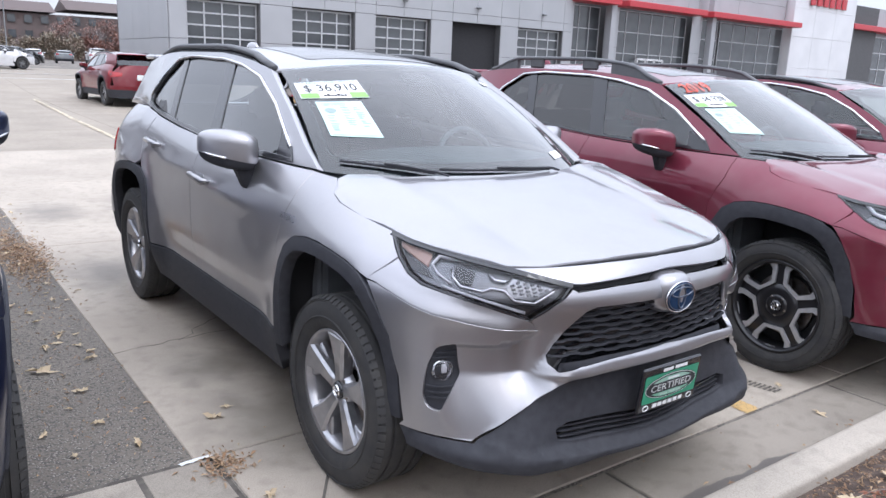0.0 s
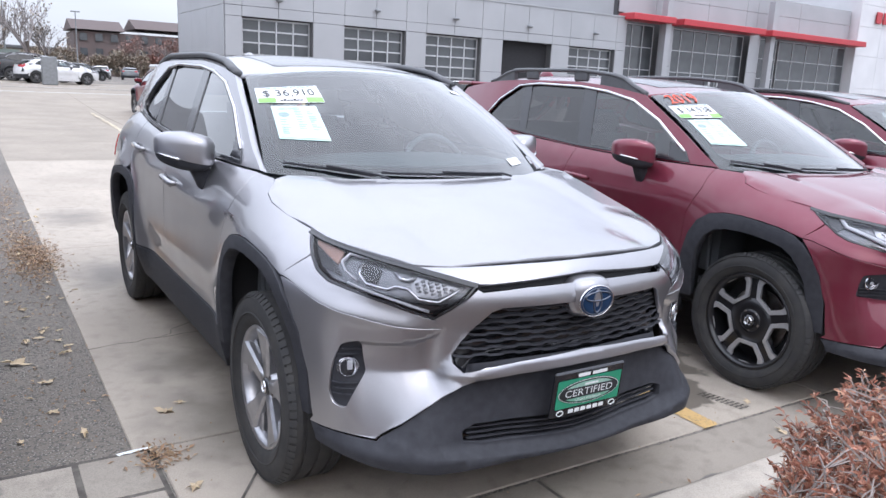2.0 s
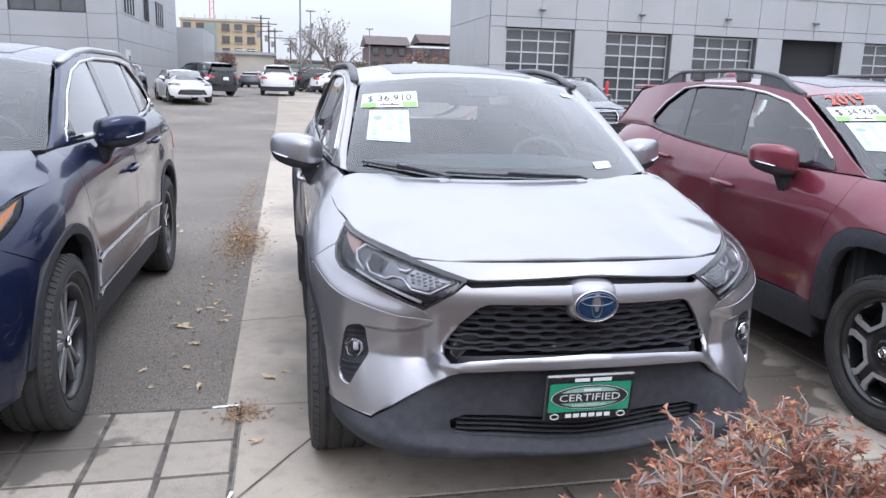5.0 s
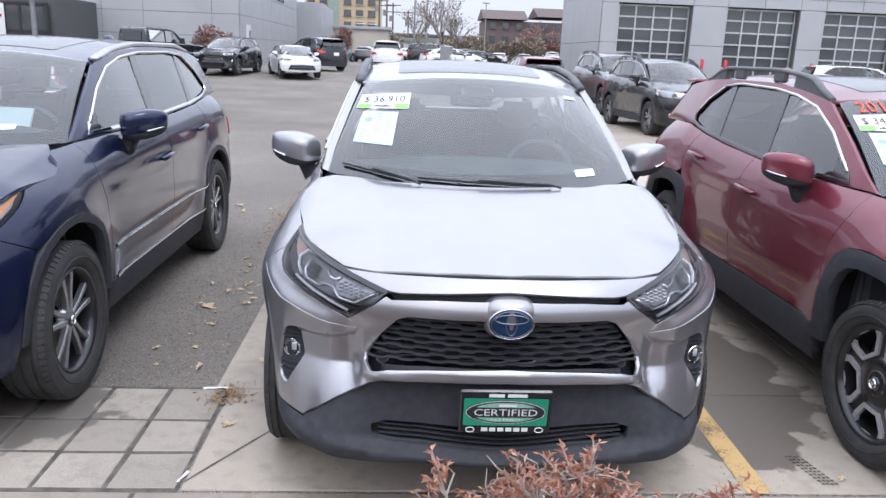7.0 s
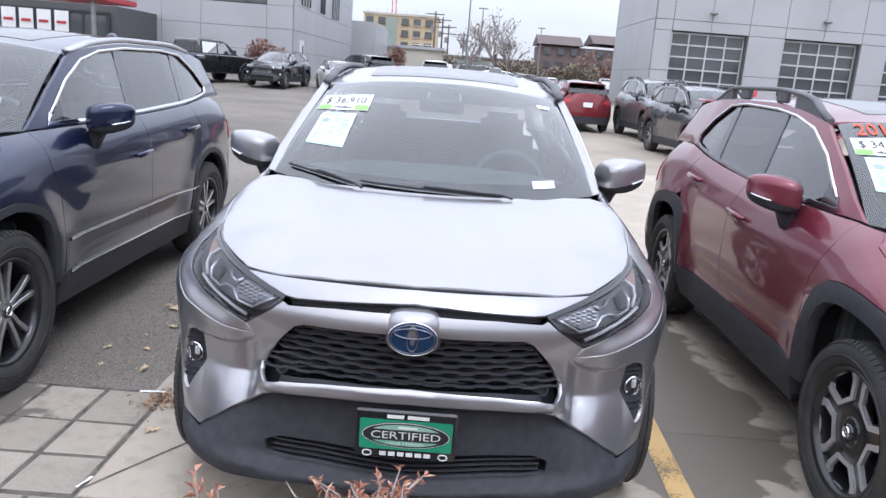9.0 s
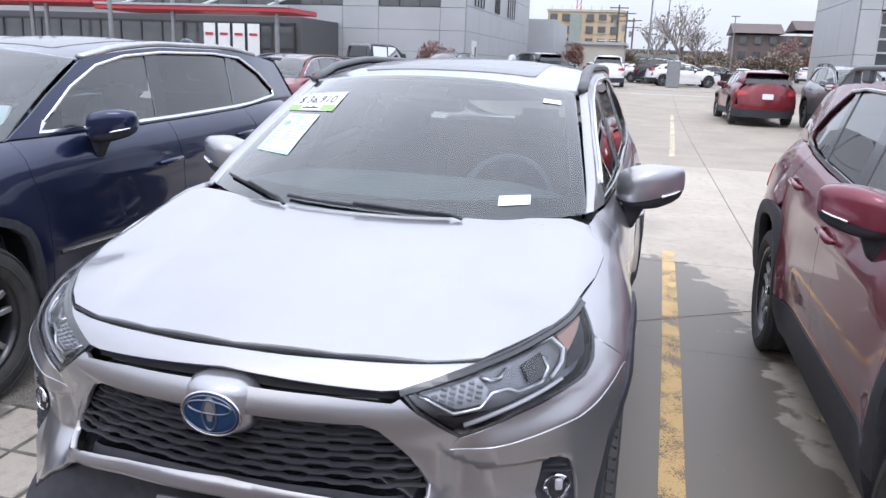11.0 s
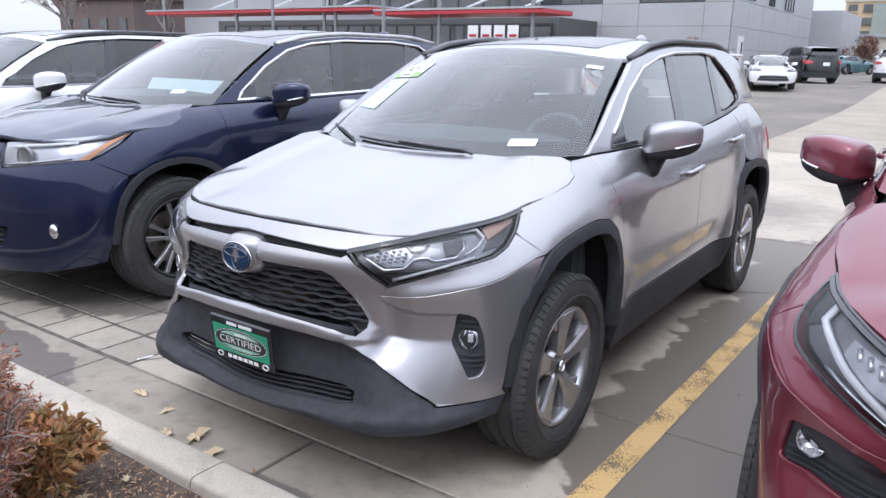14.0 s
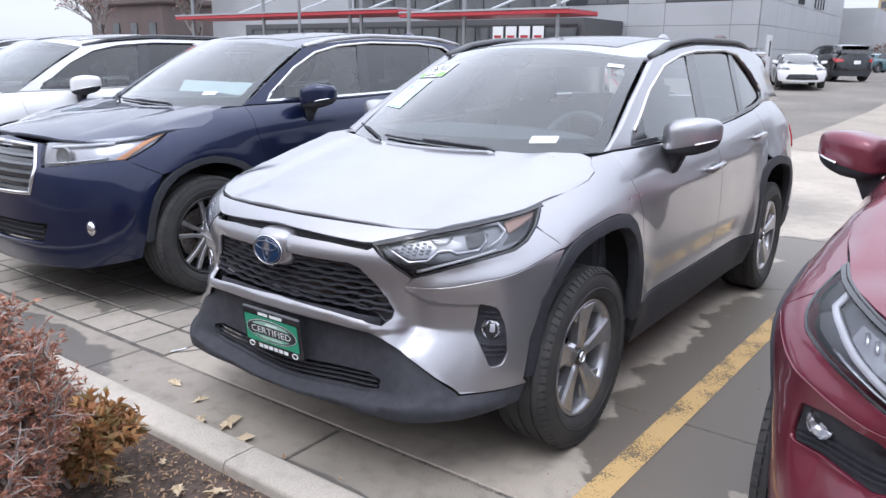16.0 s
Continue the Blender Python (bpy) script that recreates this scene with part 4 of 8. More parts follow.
    sheet("rear_bumper", mirrored([(0, 0.575), (0.95, 0.615), (1.45, 0.60), (1.5, 0.55), (1.45, 0.50), (0, 0.48)]), bk, paint_mat if B.painted_bumper else "plastic", car, st * 2, 0.02)
    sheet("rear_skirt", mirrored([(0, 0.478), (1.45, 0.498), (1.45, 0.30), (1.30, 0.25), (0, 0.24)]), B.back(-0.004), "plastic", car, st * 2, 0.02)
    for sg in (1, -1):
        tl = [(sg * 0.62, 0.99), (sg * 1.22, 1.06), (sg * 1.25, 0.92), (sg * 1.0, 0.86), (sg * 0.62, 0.90)]
        sheet("tail_light", tl, B.back(0.008), "tail_red", car, st * 2, 0.03)
    zr1 = B.zr(B.roof_rear) - 0.03
    yb = B.back()(0, zb).y
    rw = bmesh.new()
    xb0, xb1 = B.wtop(B.tail_low[0]) - 0.03, abs(B.upper(1)(B.roof_rear, zr1 - 0.03).x) - 0.02
    q = [rw.verts.new(p) for p in ((-xb0, yb - 0.02, zb), (xb0, yb - 0.02, zb), (xb1, B.roof_rear + 0.05, zr1), (-xb1, B.roof_rear + 0.05, zr1))]
    rw.faces.new(q)
    part("rear_window", rw, glass_rear, car)
    part("spoiler", box(xb1 * 2, 0.22, 0.03, (0, B.roof_rear + 0.10, zr1 + 0.015), 0.012), paint_mat, car)
    # cabin and underside
    part("underbody", box(1.20, 2 * a + 0.9, 0.14, (0, 0, 0.33), 0.03), "seal", car)
    part("engine_bay", box(1.10, 0.75, 0.40, (0, -a - 0.05, 0.60), 0.03), "seal", car)
    part("cabin_floor", box(1.45, 2.9, 0.04, (0, 0.55, 0.46)), "interior", car)
    part("firewall", box(1.45, 0.05, 0.55, (0, B.hood_rear + 0.22, 0.75)), "interior", car)
    part("boot_wall", box(1.35, 0.05, 0.65, (0, 1.55, 0.85)), "interior", car)
    dash = ellipsoid(0.70, 0.30, 0.13, (0, by + 0.42, bz - 0.06), 0.7, 0.6, 24, 10)
    part("dashboard", dash, "interior", car, smooth=True)
    for sg in (1, -1):
        part("door_lining", box(0.04, 2.6, 0.55, (sg * 0.72, 0.35, 0.80), 0.01), "interior", car)
        s0 = part("front_seat", box(0.50, 0.16, 0.62, (sg * 0.36, 0.28, 0.92), 0.06, (-14, 0, 0), 3), seat, car, smooth=True)
        part("seat_cushion", box(0.50, 0.50, 0.16, (sg * 0.36, 0.02, 0.62), 0.06, (4, 0, 0), 3), seat, s0, smooth=True)
        part("headrest", box(0.26, 0.10, 0.17, (sg * 0.36, 0.38, 1.30), 0.04, (-10, 0, 0), 3), seat, s0, smooth=True)
    part("rear_seat", box(1.25, 0.16, 0.60, (0, 1.20, 0.95), 0.06, (-14, 0, 0), 3), seat, car, smooth=True)
    if fine:
        ring = [Vector((0.36 + 0.18 * math.cos(t), 0, 0.18 * math.sin(t))) for t in np.linspace(0, 2 * math.pi, 25)]
        sw = join(tube(ring, 0.016, 8, 1, (0, 1, 0), False), box(0.20, 0.04, 0.12, (0.36, 0.02, -0.02), 0.02))
        bmesh.ops.transform(sw, matrix=Matrix.Translation((0, by + 0.72, bz - 0.04)) @ Matrix.Rotation(radians(-22), 4, "X"), verts=sw.verts)
        part("steering_wheel", sw, "interior", car, smooth=True)


def ty_mid(B):
    return B.ws_top[1]


def lamp_inside(B, hl, items, side, parent, off):
    """Bars and plates inside a headlamp, given in (x, z) on the front surface."""
    for nm, m, kind, pl, w in items:
        pl = B.pts(pl)
        pl = [(side * u, v) for u, v in pl]
        if kind == "bar":
            part(nm, ribbon(densify(pl, 0.05, False), B.front(off), w, 0.010), m, parent, smooth=True)
        else:
            sheet(nm, pl, B.front(off + w), m, parent, 0.05, 0.015)


def emblem(car, y, z, rx, rz, blue=True):
    """The oval badge on the nose, as plain rings."""
    def oval(ax, az, cx=0.0, cz=0.0, dy=0.0, r=0.005, seg=28):
        return tube([(cx + ax * math.cos(t), y + dy, z + cz + az * math.sin(t)) for t in np.linspace(0, 2 * math.pi, seg + 1)], r, 6, 1, (0, 1, 0), False)
    disc = lathe([(-0.02, 1.0), (0.0, 1.0), (0.10, 0.94), (0.16, 0.6), (0.18, 0.0001)], 36, "z")
    lay(disc, lambda a, b, c: Vector((a * rx, y - c * 0.03, z + b * rz)))
    bd = part("badge", disc, "emblem_blue" if blue else "gloss_black", car, "dark blue oval badge with chrome rings" if blue else "", True)
    part("badge_ring", oval(rx, rz, r=0.0032), "chrome", bd, "chrome ring", True)
    part("badge_oval", oval(rx * 0.74, rz * 0.30, 0, rz * 0.34, -0.006, 0.0026), "badge_grey", bd, smooth=True)
    part("badge_oval", oval(rx * 0.24, rz * 0.70, 0, -0.02 * rz, -0.006, 0.0026), "badge_grey", bd, smooth=True)
    part("badge_oval", oval(rx * 0.90, rz * 0.86, 0, 0, -0.004, 0.0018), "badge_grey", bd, smooth=True)


def dealer_plate(car, y, z, tilt=0.0):
    """The green dealer plate in its black frame; names and marks are plain bars."""
    T = Matrix.Translation((0, y, z)) @ Matrix.Rotation(radians(tilt), 4, "X")
    put = lambda d: (lambda a, b, c: T @ Vector((a, -d - c, b)))
    frame_ = lay(box(0.312, 0.168, 0.014, bevel=0.005), put(0.0))
    fr = part("plate_frame", frame_, "gloss_black", car)
    part("plate_face", lay(flat_poly(rounded([(-0.143, -0.050), (0.143, -0.050), (0.143, 0.056), (-0.143, 0.056)], 0.006)), put(0.009)), "plate_green", fr, "green plate face")
    ell = lambda ax, az, seg=40: [(ax * math.cos(t), 0.003 + az * math.sin(t)) for t in np.linspace(0, 2 * math.pi, seg, endpoint=False)]
    part("plate_oval_rim", lay(flat_poly(ell(0.138, 0.046)), put(0.0095)), "ink", fr)
    part("plate_oval_ring", lay(flat_poly(ell(0.136, 0.0445)), put(0.0100)), "paper", fr)
    part("plate_oval", lay(flat_poly(ell(0.1335, 0.0425)), put(0.0105)), "ink", fr)
    for z0, z1 in ((0.022, 0.040), (-0.034, -0.017)):
        cap_ = [(0.118 * math.sqrt(max(0.0, 1 - ((v - 0.003) / 0.0385) ** 2)), v) for v in np.linspace(z0, z1, 7)]
        part("plate_cap", lay(flat_poly(cap_ + [(-u, v) for u, v in cap_[::-1]]), put(0.0110)), "plate_pale" if z0 > 0 else "plate_mid", fr)
    part("plate_word", lay(lay(text_mesh("CERTIFIED", 0.215, 0.026), lambda a, b, c: Vector((a, b + 0.003, c))), put(0.0115)), "paper", fr)
    part("plate_small_word", lay(lay(text_mesh("Used Hybrids", 0.120, 0.012), lambda a, b, c: Vector((a, b - 0.0255, c))), put(0.0118)), "paper", fr)
    for w, h, cx, cz in ((0.052, 0.012, -0.034, 0.068), (0.066, 0.012, 0.036, 0.068), (0.060, 0.007, 0.006, 0.030)):
        part("plate_bar", lay(box(w, h, 0.001, (cx, cz, 0)), put(0.0115)), "paper", fr)
    for k in range(6):
        part("plate_bar", lay(box(0.021, 0.014, 0.001, (-0.069 + 0.0276 * k, -0.0655, 0)), put(0.009)), "paper", fr)
    for s in (-1, 1):
        part("plate_mark", lay(tube([(s * 0.118 + 0.014 * math.cos(t), -0.066 + 0.0095 * math.sin(t), 0) for t in np.linspace(0, 2 * math.pi, 17)], 0.0018, 5, 1, (0, 0, 1), False), put(0.010)), "paper", fr)
    return fr


def glass_sticker(car, B, u0, u1, v0, v1, material, lift=0.003):
    """A sticker on the windscreen and a map from (0..1, 0..1) to its face."""
    def at(a, b, d=0.0):
        return B.glass_map(lift + d)(u0 + (u1 - u0) * a, v0 + (v1 - v0) * b)
    bm = bmesh.new()
    g = [[bm.verts.new(at(i / 6, j / 4)) for j in range(5)] for i in range(7)]
    for i in range(6):
        for j in range(4):
            bm.faces.new((g[i][j], g[i + 1][j], g[i + 1][j + 1], g[i][j + 1]))
    return bm, at


def price_tag(car, B, u0, u1, v0, v1, words):
    bm, at = glass_sticker(car, B, u0, u1, v0, v1, "paper")
    tag = part("price_tag", bm, "paper", car, "white price sticker with green corners and black figures")
    patch = lambda a0, a1, b0, b1, d=0.0015: lay(flat_poly(densify([(a0, b0), (a1, b0), (a1, b1), (a0, b1)], 0.12)), lambda x, y, z: at(x, y, d))
    for a0, a1 in ((0.01, 0.27), (0.73, 0.99)):
        part("tag_corner", patch(a0, a1, 0.02, 0.30), "green_band", tag)
    part("tag_price", lay(text_mesh(words, 0.80, 0.46), lambda x, y, z: at(0.5 + x, 0.56 + y, 0.002)), "ink", tag)
    part("tag_heading", lay(text_mesh("INTERNET SMART PRICING", 0.90, 0.11), lambda x, y, z: at(0.5 + x, 0.91 + y, 0.002)), "blue_ink", tag)
    for k in range(7):
        part("tag_mark", patch(0.33 + k * 0.05, 0.37 + k * 0.05, 0.10, 0.17 + 0.05 * (k % 3 == 1), 0.002), "ink", tag)
    return tag


def paper_sheet(car, B, u0, u1, v0, v1):
    bm, at = glass_sticker(car, B, u0, u1, v0, v1, "paper_cyan")
    sh = part("window_sheet", bm, "paper_cyan", car, "pale green certificate sheet with grey print")
    patch = lambda a0, a1, b0, b1, d=0.0015: lay(flat_poly(densify([(a0, b0), (a1, b0), (a1, b1), (a0, b1)], 0.12)), lambda x, y, z: at(x, y, d))
    part("sheet_heading", lay(text_mesh("CERTIFIED", 0.52, 0.085), lambda x, y, z: at(0.34 + x, 0.91 + y, 0.002)), "ink_soft", sh)
    part("sheet_seal", lay(flat_poly([(0.22 + 0.12 * math.cos(t), 0.72 + 0.075 * math.sin(t)) for t in np.linspace(0, 6.28, 15)[:-1]]), lambda x, y, z: at(x, y, 0.002)), "ink_soft", sh)
    rnd = random.Random(5)
    for col, b_lo in ((0.45, 0.25), (0.72, 0.25), (0.10, 0.12)):
        k = 0
        b = 0.80 if col > 0.2 else 0.56
        while b > b_lo:
            part("print_line", patch(col, col + rnd.uniform(0.10, 0.20), b, b + 0.022), "ink_soft", sh)
            b -= rnd.uniform(0.05, 0.085)
    part("print_edge", patch(0.03, 0.97, 0.03, 0.045), "ink_soft", sh)
    return sh


LEDGE = Curve((0.40, 0.733), (0.50, 0.735), (0.65, 0.748), (0.76, 0.773), (0.816, 0.788), (0.856, 0.818), (0.889, 0.853), (0.95, 0.90))


SCOOP = Curve((0.48, 0.742), (0.50, 0.738), (0.53, 0.715), (0.585, 0.692), (0.72, 0.682), (0.80, 0.70), (0.95, 0.74))
CREASE = Curve((0.48, 0.552), (0.50, 0.555), (0.60, 0.567), (0.71, 0.583), (0.90, 0.60))
JUT = Curve((0.0, 0.0), (0.25, 0.012), (0.40, 0.05), (0.50, 0.085), (0.60, 0.120), (0.70, 0.124), (0.79, 0.085), (0.845, 0.030), (0.885, 0.0), (2.0, 0.0))
WEDGE = Curve((0.0, 0.0), (0.25, 0.012), (0.40, 0.042), (0.50, 0.053), (0.60, 0.052), (0.70, 0.050), (0.79, 0.030), (0.85, 0.010), (0.885, 0.0), (2.0, 0.0))
WEDGE_TOP = Curve((0.0, 0.72), (0.44, 0.72), (0.53, 0.585), (0.72, 0.585), (1.0, 0.60))
WEDGE_LOW = Curve((0.0, 0.60), (0.42, 0.60), (0.48, 0.555), (0.534, 0.520), (0.634, 0.455), (0.712, 0.378), (1.0, 0.372))


def lower_jut(x, z):
    """How far the lower bumper stands forward of the round nose: the painted wedge a little, the black chin more."""
    top, low = WEDGE_TOP(x), WEDGE_LOW(x)
    a = WEDGE(x) * min(1.0, max(0.0, (top - z) / (top - low)))
    chin = min(1.0, max(0.0, (low - z) / max(low - 0.335, 0.04)))
    return a + (JUT(x) - WEDGE(x)) * chin


def swell_at(x):
    return 0.024 * step_up(0.525, 0.62, x) * (1 - step_up(0.76, 0.90, x))


def bumper_relief(x, z):
    """Below the shoulder: a short undercut band, a step into a scoop, its crease, and the wedge that comes out again."""
    bar = -0.014 * (1 - step_up(0.40, 0.56, x)) * step_up(0.572, 0.586, z) * (1 - step_up(0.612, 0.640, z))
    led = LEDGE(x)
    if z > led + 0.012 or x < 0.485:
        return bar
    z = min(z, led)
    s2, cr = SCOOP(x), CREASE(x)
    on = step_up(0.485, 0.56, x) * (1 - step_up(0.72, 0.775, x))
    out = -swell_at(x)
    if z > s2:
        return bar + out + 0.004 * on * (led - z) / max(led - s2, 1e-4)
    cut = out + on * (0.004 + 0.018 * min(1.0, (s2 - z) / 0.010))
    if z > cr:
        return bar + cut + on * 0.010 * (s2 - z) / max(s2 - cr, 1e-4)
    low = WEDGE_LOW(x)
    return bar + (cut + on * 0.010) * max(0.0, 1 - (cr - z) / max(cr - low, 0.06))


def shoulder_swell(x, z):
    """How far the shoulder under the headlamp stands out towards its lower edge."""
    return -swell_at(x) * (1 - step_up(-0.01, 0.060, z - LEDGE(x)))


COMPACT = dict(hl_tip=(-1.531, 0.987), bumper_y=-1.594, bumper_z=0.848, door_y=-0.870, mid_y=0.22, rear_door_y=1.09, mirror=(0.938, -0.49, 1.158),
           tail_low=(2.03, 1.22), painted_bumper=True, dlo_top=10, relief=bumper_relief, push=lower_jut, flare_front=0.026, track=0.784, hood_droop=0.5, yf=Curve((0.15, -2.06), (0.24, -2.13), (0.32, -2.155), (0.44, -2.142), (0.58, -2.123), (0.63, -2.118), (0.72, -2.122), (0.82, -2.14), (0.90, -2.105), (0.945, -2.055), (1.02, -1.95)),
           hood_side=[(-1.10, 1.108), (-1.145, 1.085), (-1.168, 1.060), (-1.24, 1.037), (-1.38, 1.013)],
           fender_front=[(-1.571, 0.967), (-1.648, 0.926), (-1.634, 0.897)],
           hood_front=[(0.744, -1.60), (0.732, -1.650), (0.705, -1.712), (0.667, -1.776), (0.617, -1.850), (0.568, -1.902), (0.45, -1.955), (0.25, -2.020), (0.0, -2.048)])


def face_compact_suv(B, car, pm, adventure=False):
    """The nose of the two compact SUVs: hexagonal grille, slim lamps, black lower bumper."""
    P = B.pts
    fa = [(-B.a - y, z) for y, z in B.arch if -B.a - y < B.bumper_y - 0.02]

    lx = [0.516, 0.56, 0.61, 0.66, 0.71, 0.76, 0.80, 0.835, 0.86, 0.882]
    lamp_low = [("x", 0.543, 0.766), ("x", 0.600, 0.786), ("x", 0.665, 0.811), ("x", 0.735, 0.835), ("y", -1.768, 0.860), ("y", -1.712, 0.886), ("y", -1.652, 0.921), ("y", -1.638, 0.896), ("y", B.bumper_y, B.bumper_z + 0.004)]
    shoulder = P(lamp_low + [("x", x, LEDGE(x) + 0.001) for x in lx[::-1]])
    half = P([("x", 0, 0.876), ("x", 0.25, 0.869), ("x", 0.396, 0.857), ("x", 0.412, 0.866), ("x", 0.452, 0.834), ("x", 0.541, 0.767)] + [("x", x, LEDGE(x) - 0.001) for x in lx] + [("y", B.bumper_y, B.bumper_z)]
             + [("y", y, z) for y, z in fa] + [("y", -1.715, 0.378), ("x", 0.800, 0.376), ("x", 0.745, 0.376), ("x", 0.708, 0.376), ("x", 0.622, 0.453), ("x", 0.528, 0.521), ("x", 0.470, 0.560), ("x", 0.42, 0.576), ("x", 0.365, 0.582), ("x", 0, 0.586)])
    gr = P([("x", 0, 0.812), ("x", 0.338, 0.807), ("x", 0.372, 0.793), ("x", 0.460, 0.69), ("x", 0.483, 0.648), ("x", 0.484, 0.626), ("x", 0.466, 0.602), ("x", 0.40, 0.617), ("x", 0, 0.632)])
    grille = mirrored(gr)
    if adventure:
        fog = P([("x", u, v) for u, v in rounded([(0.700, 0.728), (0.775, 0.712), (0.790, 0.610), (0.735, 0.600), (0.600, 0.585), (0.520, 0.600), (0.530, 0.690), (0.600, 0.722)], 0.012, 2)])
    else:
        fog = P([("x", u, v) for u, v in rounded([(0.735, 0.690), (0.784, 0.670), (0.803, 0.610), (0.812, 0.510), (0.802, 0.468), (0.777, 0.460), (0.706, 0.582)], 0.010, 2)])
    fogs = [fog, [(-u, v) for u, v in fog]]
    creases = []
    for line, dz_ in ((CREASE, 0.0), (SCOOP, 0.0), (SCOOP, -0.010)):
        row = P([("x", float(x), line(float(x)) + dz_) for x in np.linspace(0.505, 0.704, 12)])
        creases += [row, [(-u, v) for u, v in row]]
    sheet("front_bumper", mirrored(half), B.front(), pm, car, 0.014, 0.016, holes=[grille] + fogs, creases=creases, gap=0.002)
    for sg in (1, -1):
        sheet("bumper_shoulder", [(sg * u, v) for u, v in shoulder], B.front(0.0, lambda x, z: shoulder_swell(x, z) - B.relief(x, z)), pm, car, 0.012, 0.040)
    # grille
    gb = sheet("grille", [(u * 1.10, 0.72 + (z - 0.72) * 1.45) for u, z in grille], B.front(-0.052), "gloss_black", car, 0.08, 0.0)
    gf = B.front(-0.030)
    for k in range(8):
        z = 0.640 + 0.0222 * k
        pts_ = []
        n = 120
        for i in range(n + 1):
            x = -0.52 + 1.04 * i / n
            w = ((x / 0.104 + 0.5 * (k % 2)) % 1.0)
            dz = 0.0055 * (1 if w < 0.38 else (1 - (w - 0.38) / 0.12) if w < 0.5 else 0 if w < 0.88 else (w - 0.88) / 0.12)
            u = B.px(x, z)[0]
            if inside(grille, u, z + dz):
                pts_.append((u, z + dz))
        if len(pts_) > 4:
            part("grille_bar", ribbon(pts_, gf, 0.009, 0.014), "plastic", gb)
    sheet("nose_slot", mirrored(P([("x", 0, 0.91), ("x", 0.36, 0.89), ("x", 0.43, 0.872), ("x", 0.40, 0.85), ("x", 0, 0.868)])), B.front(-0.040), "seal", car, 0.06, 0.0)
    lip = P([("x", 0, 0.938), ("x", 0.25, 0.934), ("x", 0.45, 0.926), ("x", 0.578, 0.921), ("x", 0.417, 0.880), ("x", 0.37, 0.878), ("x", 0, 0.902)])
    sheet("nose_panel", mirrored(lip), B.front(0.0), pm, car, 0.04, 0.03, gap=0.002)
    # badge mount and badge
    hump = ellipsoid(0.089, 0.066, 0.069, (0, -2.098, 0.818), 0.6, 0.9, 32, 18)
    part("badge_mount", hump, pm, car, smooth=True)
    emblem(car, -2.158, 0.810, 0.074, 0.052)
    # lower bumper
    lip = Curve((0.0, 0.296), (0.30, 0.312), (0.46, 0.332), (0.60, 0.350), (0.70, 0.378), (1.0, 0.40))
    rec = lambda x, z: 0.034 * (1 - step_up(0.44, 0.60, x)) * step_up(lip(x), lip(x) + 0.014, z) * (1 - step_up(0.560, 0.580, z)) + 0.010 * (1 - step_up(0.66, 0.72, x)) * step_up(lip(x), lip(x) + 0.014, z)
    low = P([("x", 0, 0.582), ("x", 0.365, 0.578), ("x", 0.42, 0.572), ("x", 0.470, 0.556), ("x", 0.528, 0.517), ("x", 0.622, 0.449), ("x", 0.708, 0.372), ("x", 0.745, 0.372), ("x", 0.800, 0.372), ("y", -1.715, 0.374), ("y", -1.715, 0.318), ("x", 0.74, 0.300), ("x", 0.62, 0.292), ("x", 0.458, 0.284), ("x", 0, 0.280)])
    intake = mirrored(P([("x", 0, 0.400), ("x", 0.42, 0.418), ("x", 0.475, 0.402), ("x", 0.470, 0.365), ("x", 0.40, 0.350), ("x", 0, 0.326)]))
    edge_ = P([("x", float(x), lip(float(x))) for x in np.linspace(0.0, 0.69, 14)])
    edge2_ = [(u, v + 0.014) for u, v in edge_]
    lb = sheet("lower_bumper", mirrored(low), B.front(-0.004, rec), "plastic", car, 0.028, 0.05, holes=[intake], creases=[edge_, [(-u, v) for u, v in edge_], edge2_, [(-u, v) for u, v in edge2_]])
    sheet("intake", [(u * 1.06, 0.37 + (z - 0.37) * 1.6) for u, z in intake], B.front(-0.09, rec), "seal", lb, 0.1, 0.0)
    for k in range(4):
        row = [B.px(x, 0.341 + 0.017 * k + 0.025 * abs(x) / 0.45) for x in np.linspace(-0.46, 0.46, 29)]
        row = [q for q in row if inside(intake, *q)]
        part("intake_slat", ribbon(row, B.front(-0.030, rec), 0.007, 0.016), "plastic", lb)
    if adventure:
        row = [B.px(x, 0.272 - 0.02 * abs(x) ** 2) for x in np.linspace(-0.55, 0.55, 31)]
        part("skid_plate", ribbon(row, B.front(0.002), 0.04, 0.010), "alloy", lb, smooth=True)
    # lamps
    hl = P([("y", -1.533, 0.984), ("y", -1.624, 0.968), ("x", 0.671, 0.946), ("x", 0.575, 0.922), ("x", 0.500, 0.903), ("x", 0.408, 0.879), ("x", 0.455, 0.837), ("x", 0.496, 0.806), ("x", 0.543, 0.770), ("x", 0.600, 0.790), ("x", 0.665, 0.815), ("x", 0.735, 0.839), ("y", -1.768, 0.864), ("y", -1.712, 0.890), ("y", -1.650, 0.925), ("y", -1.575, 0.965)])
    X = lambda *pairs: [("x", u, v) for u, v in pairs]
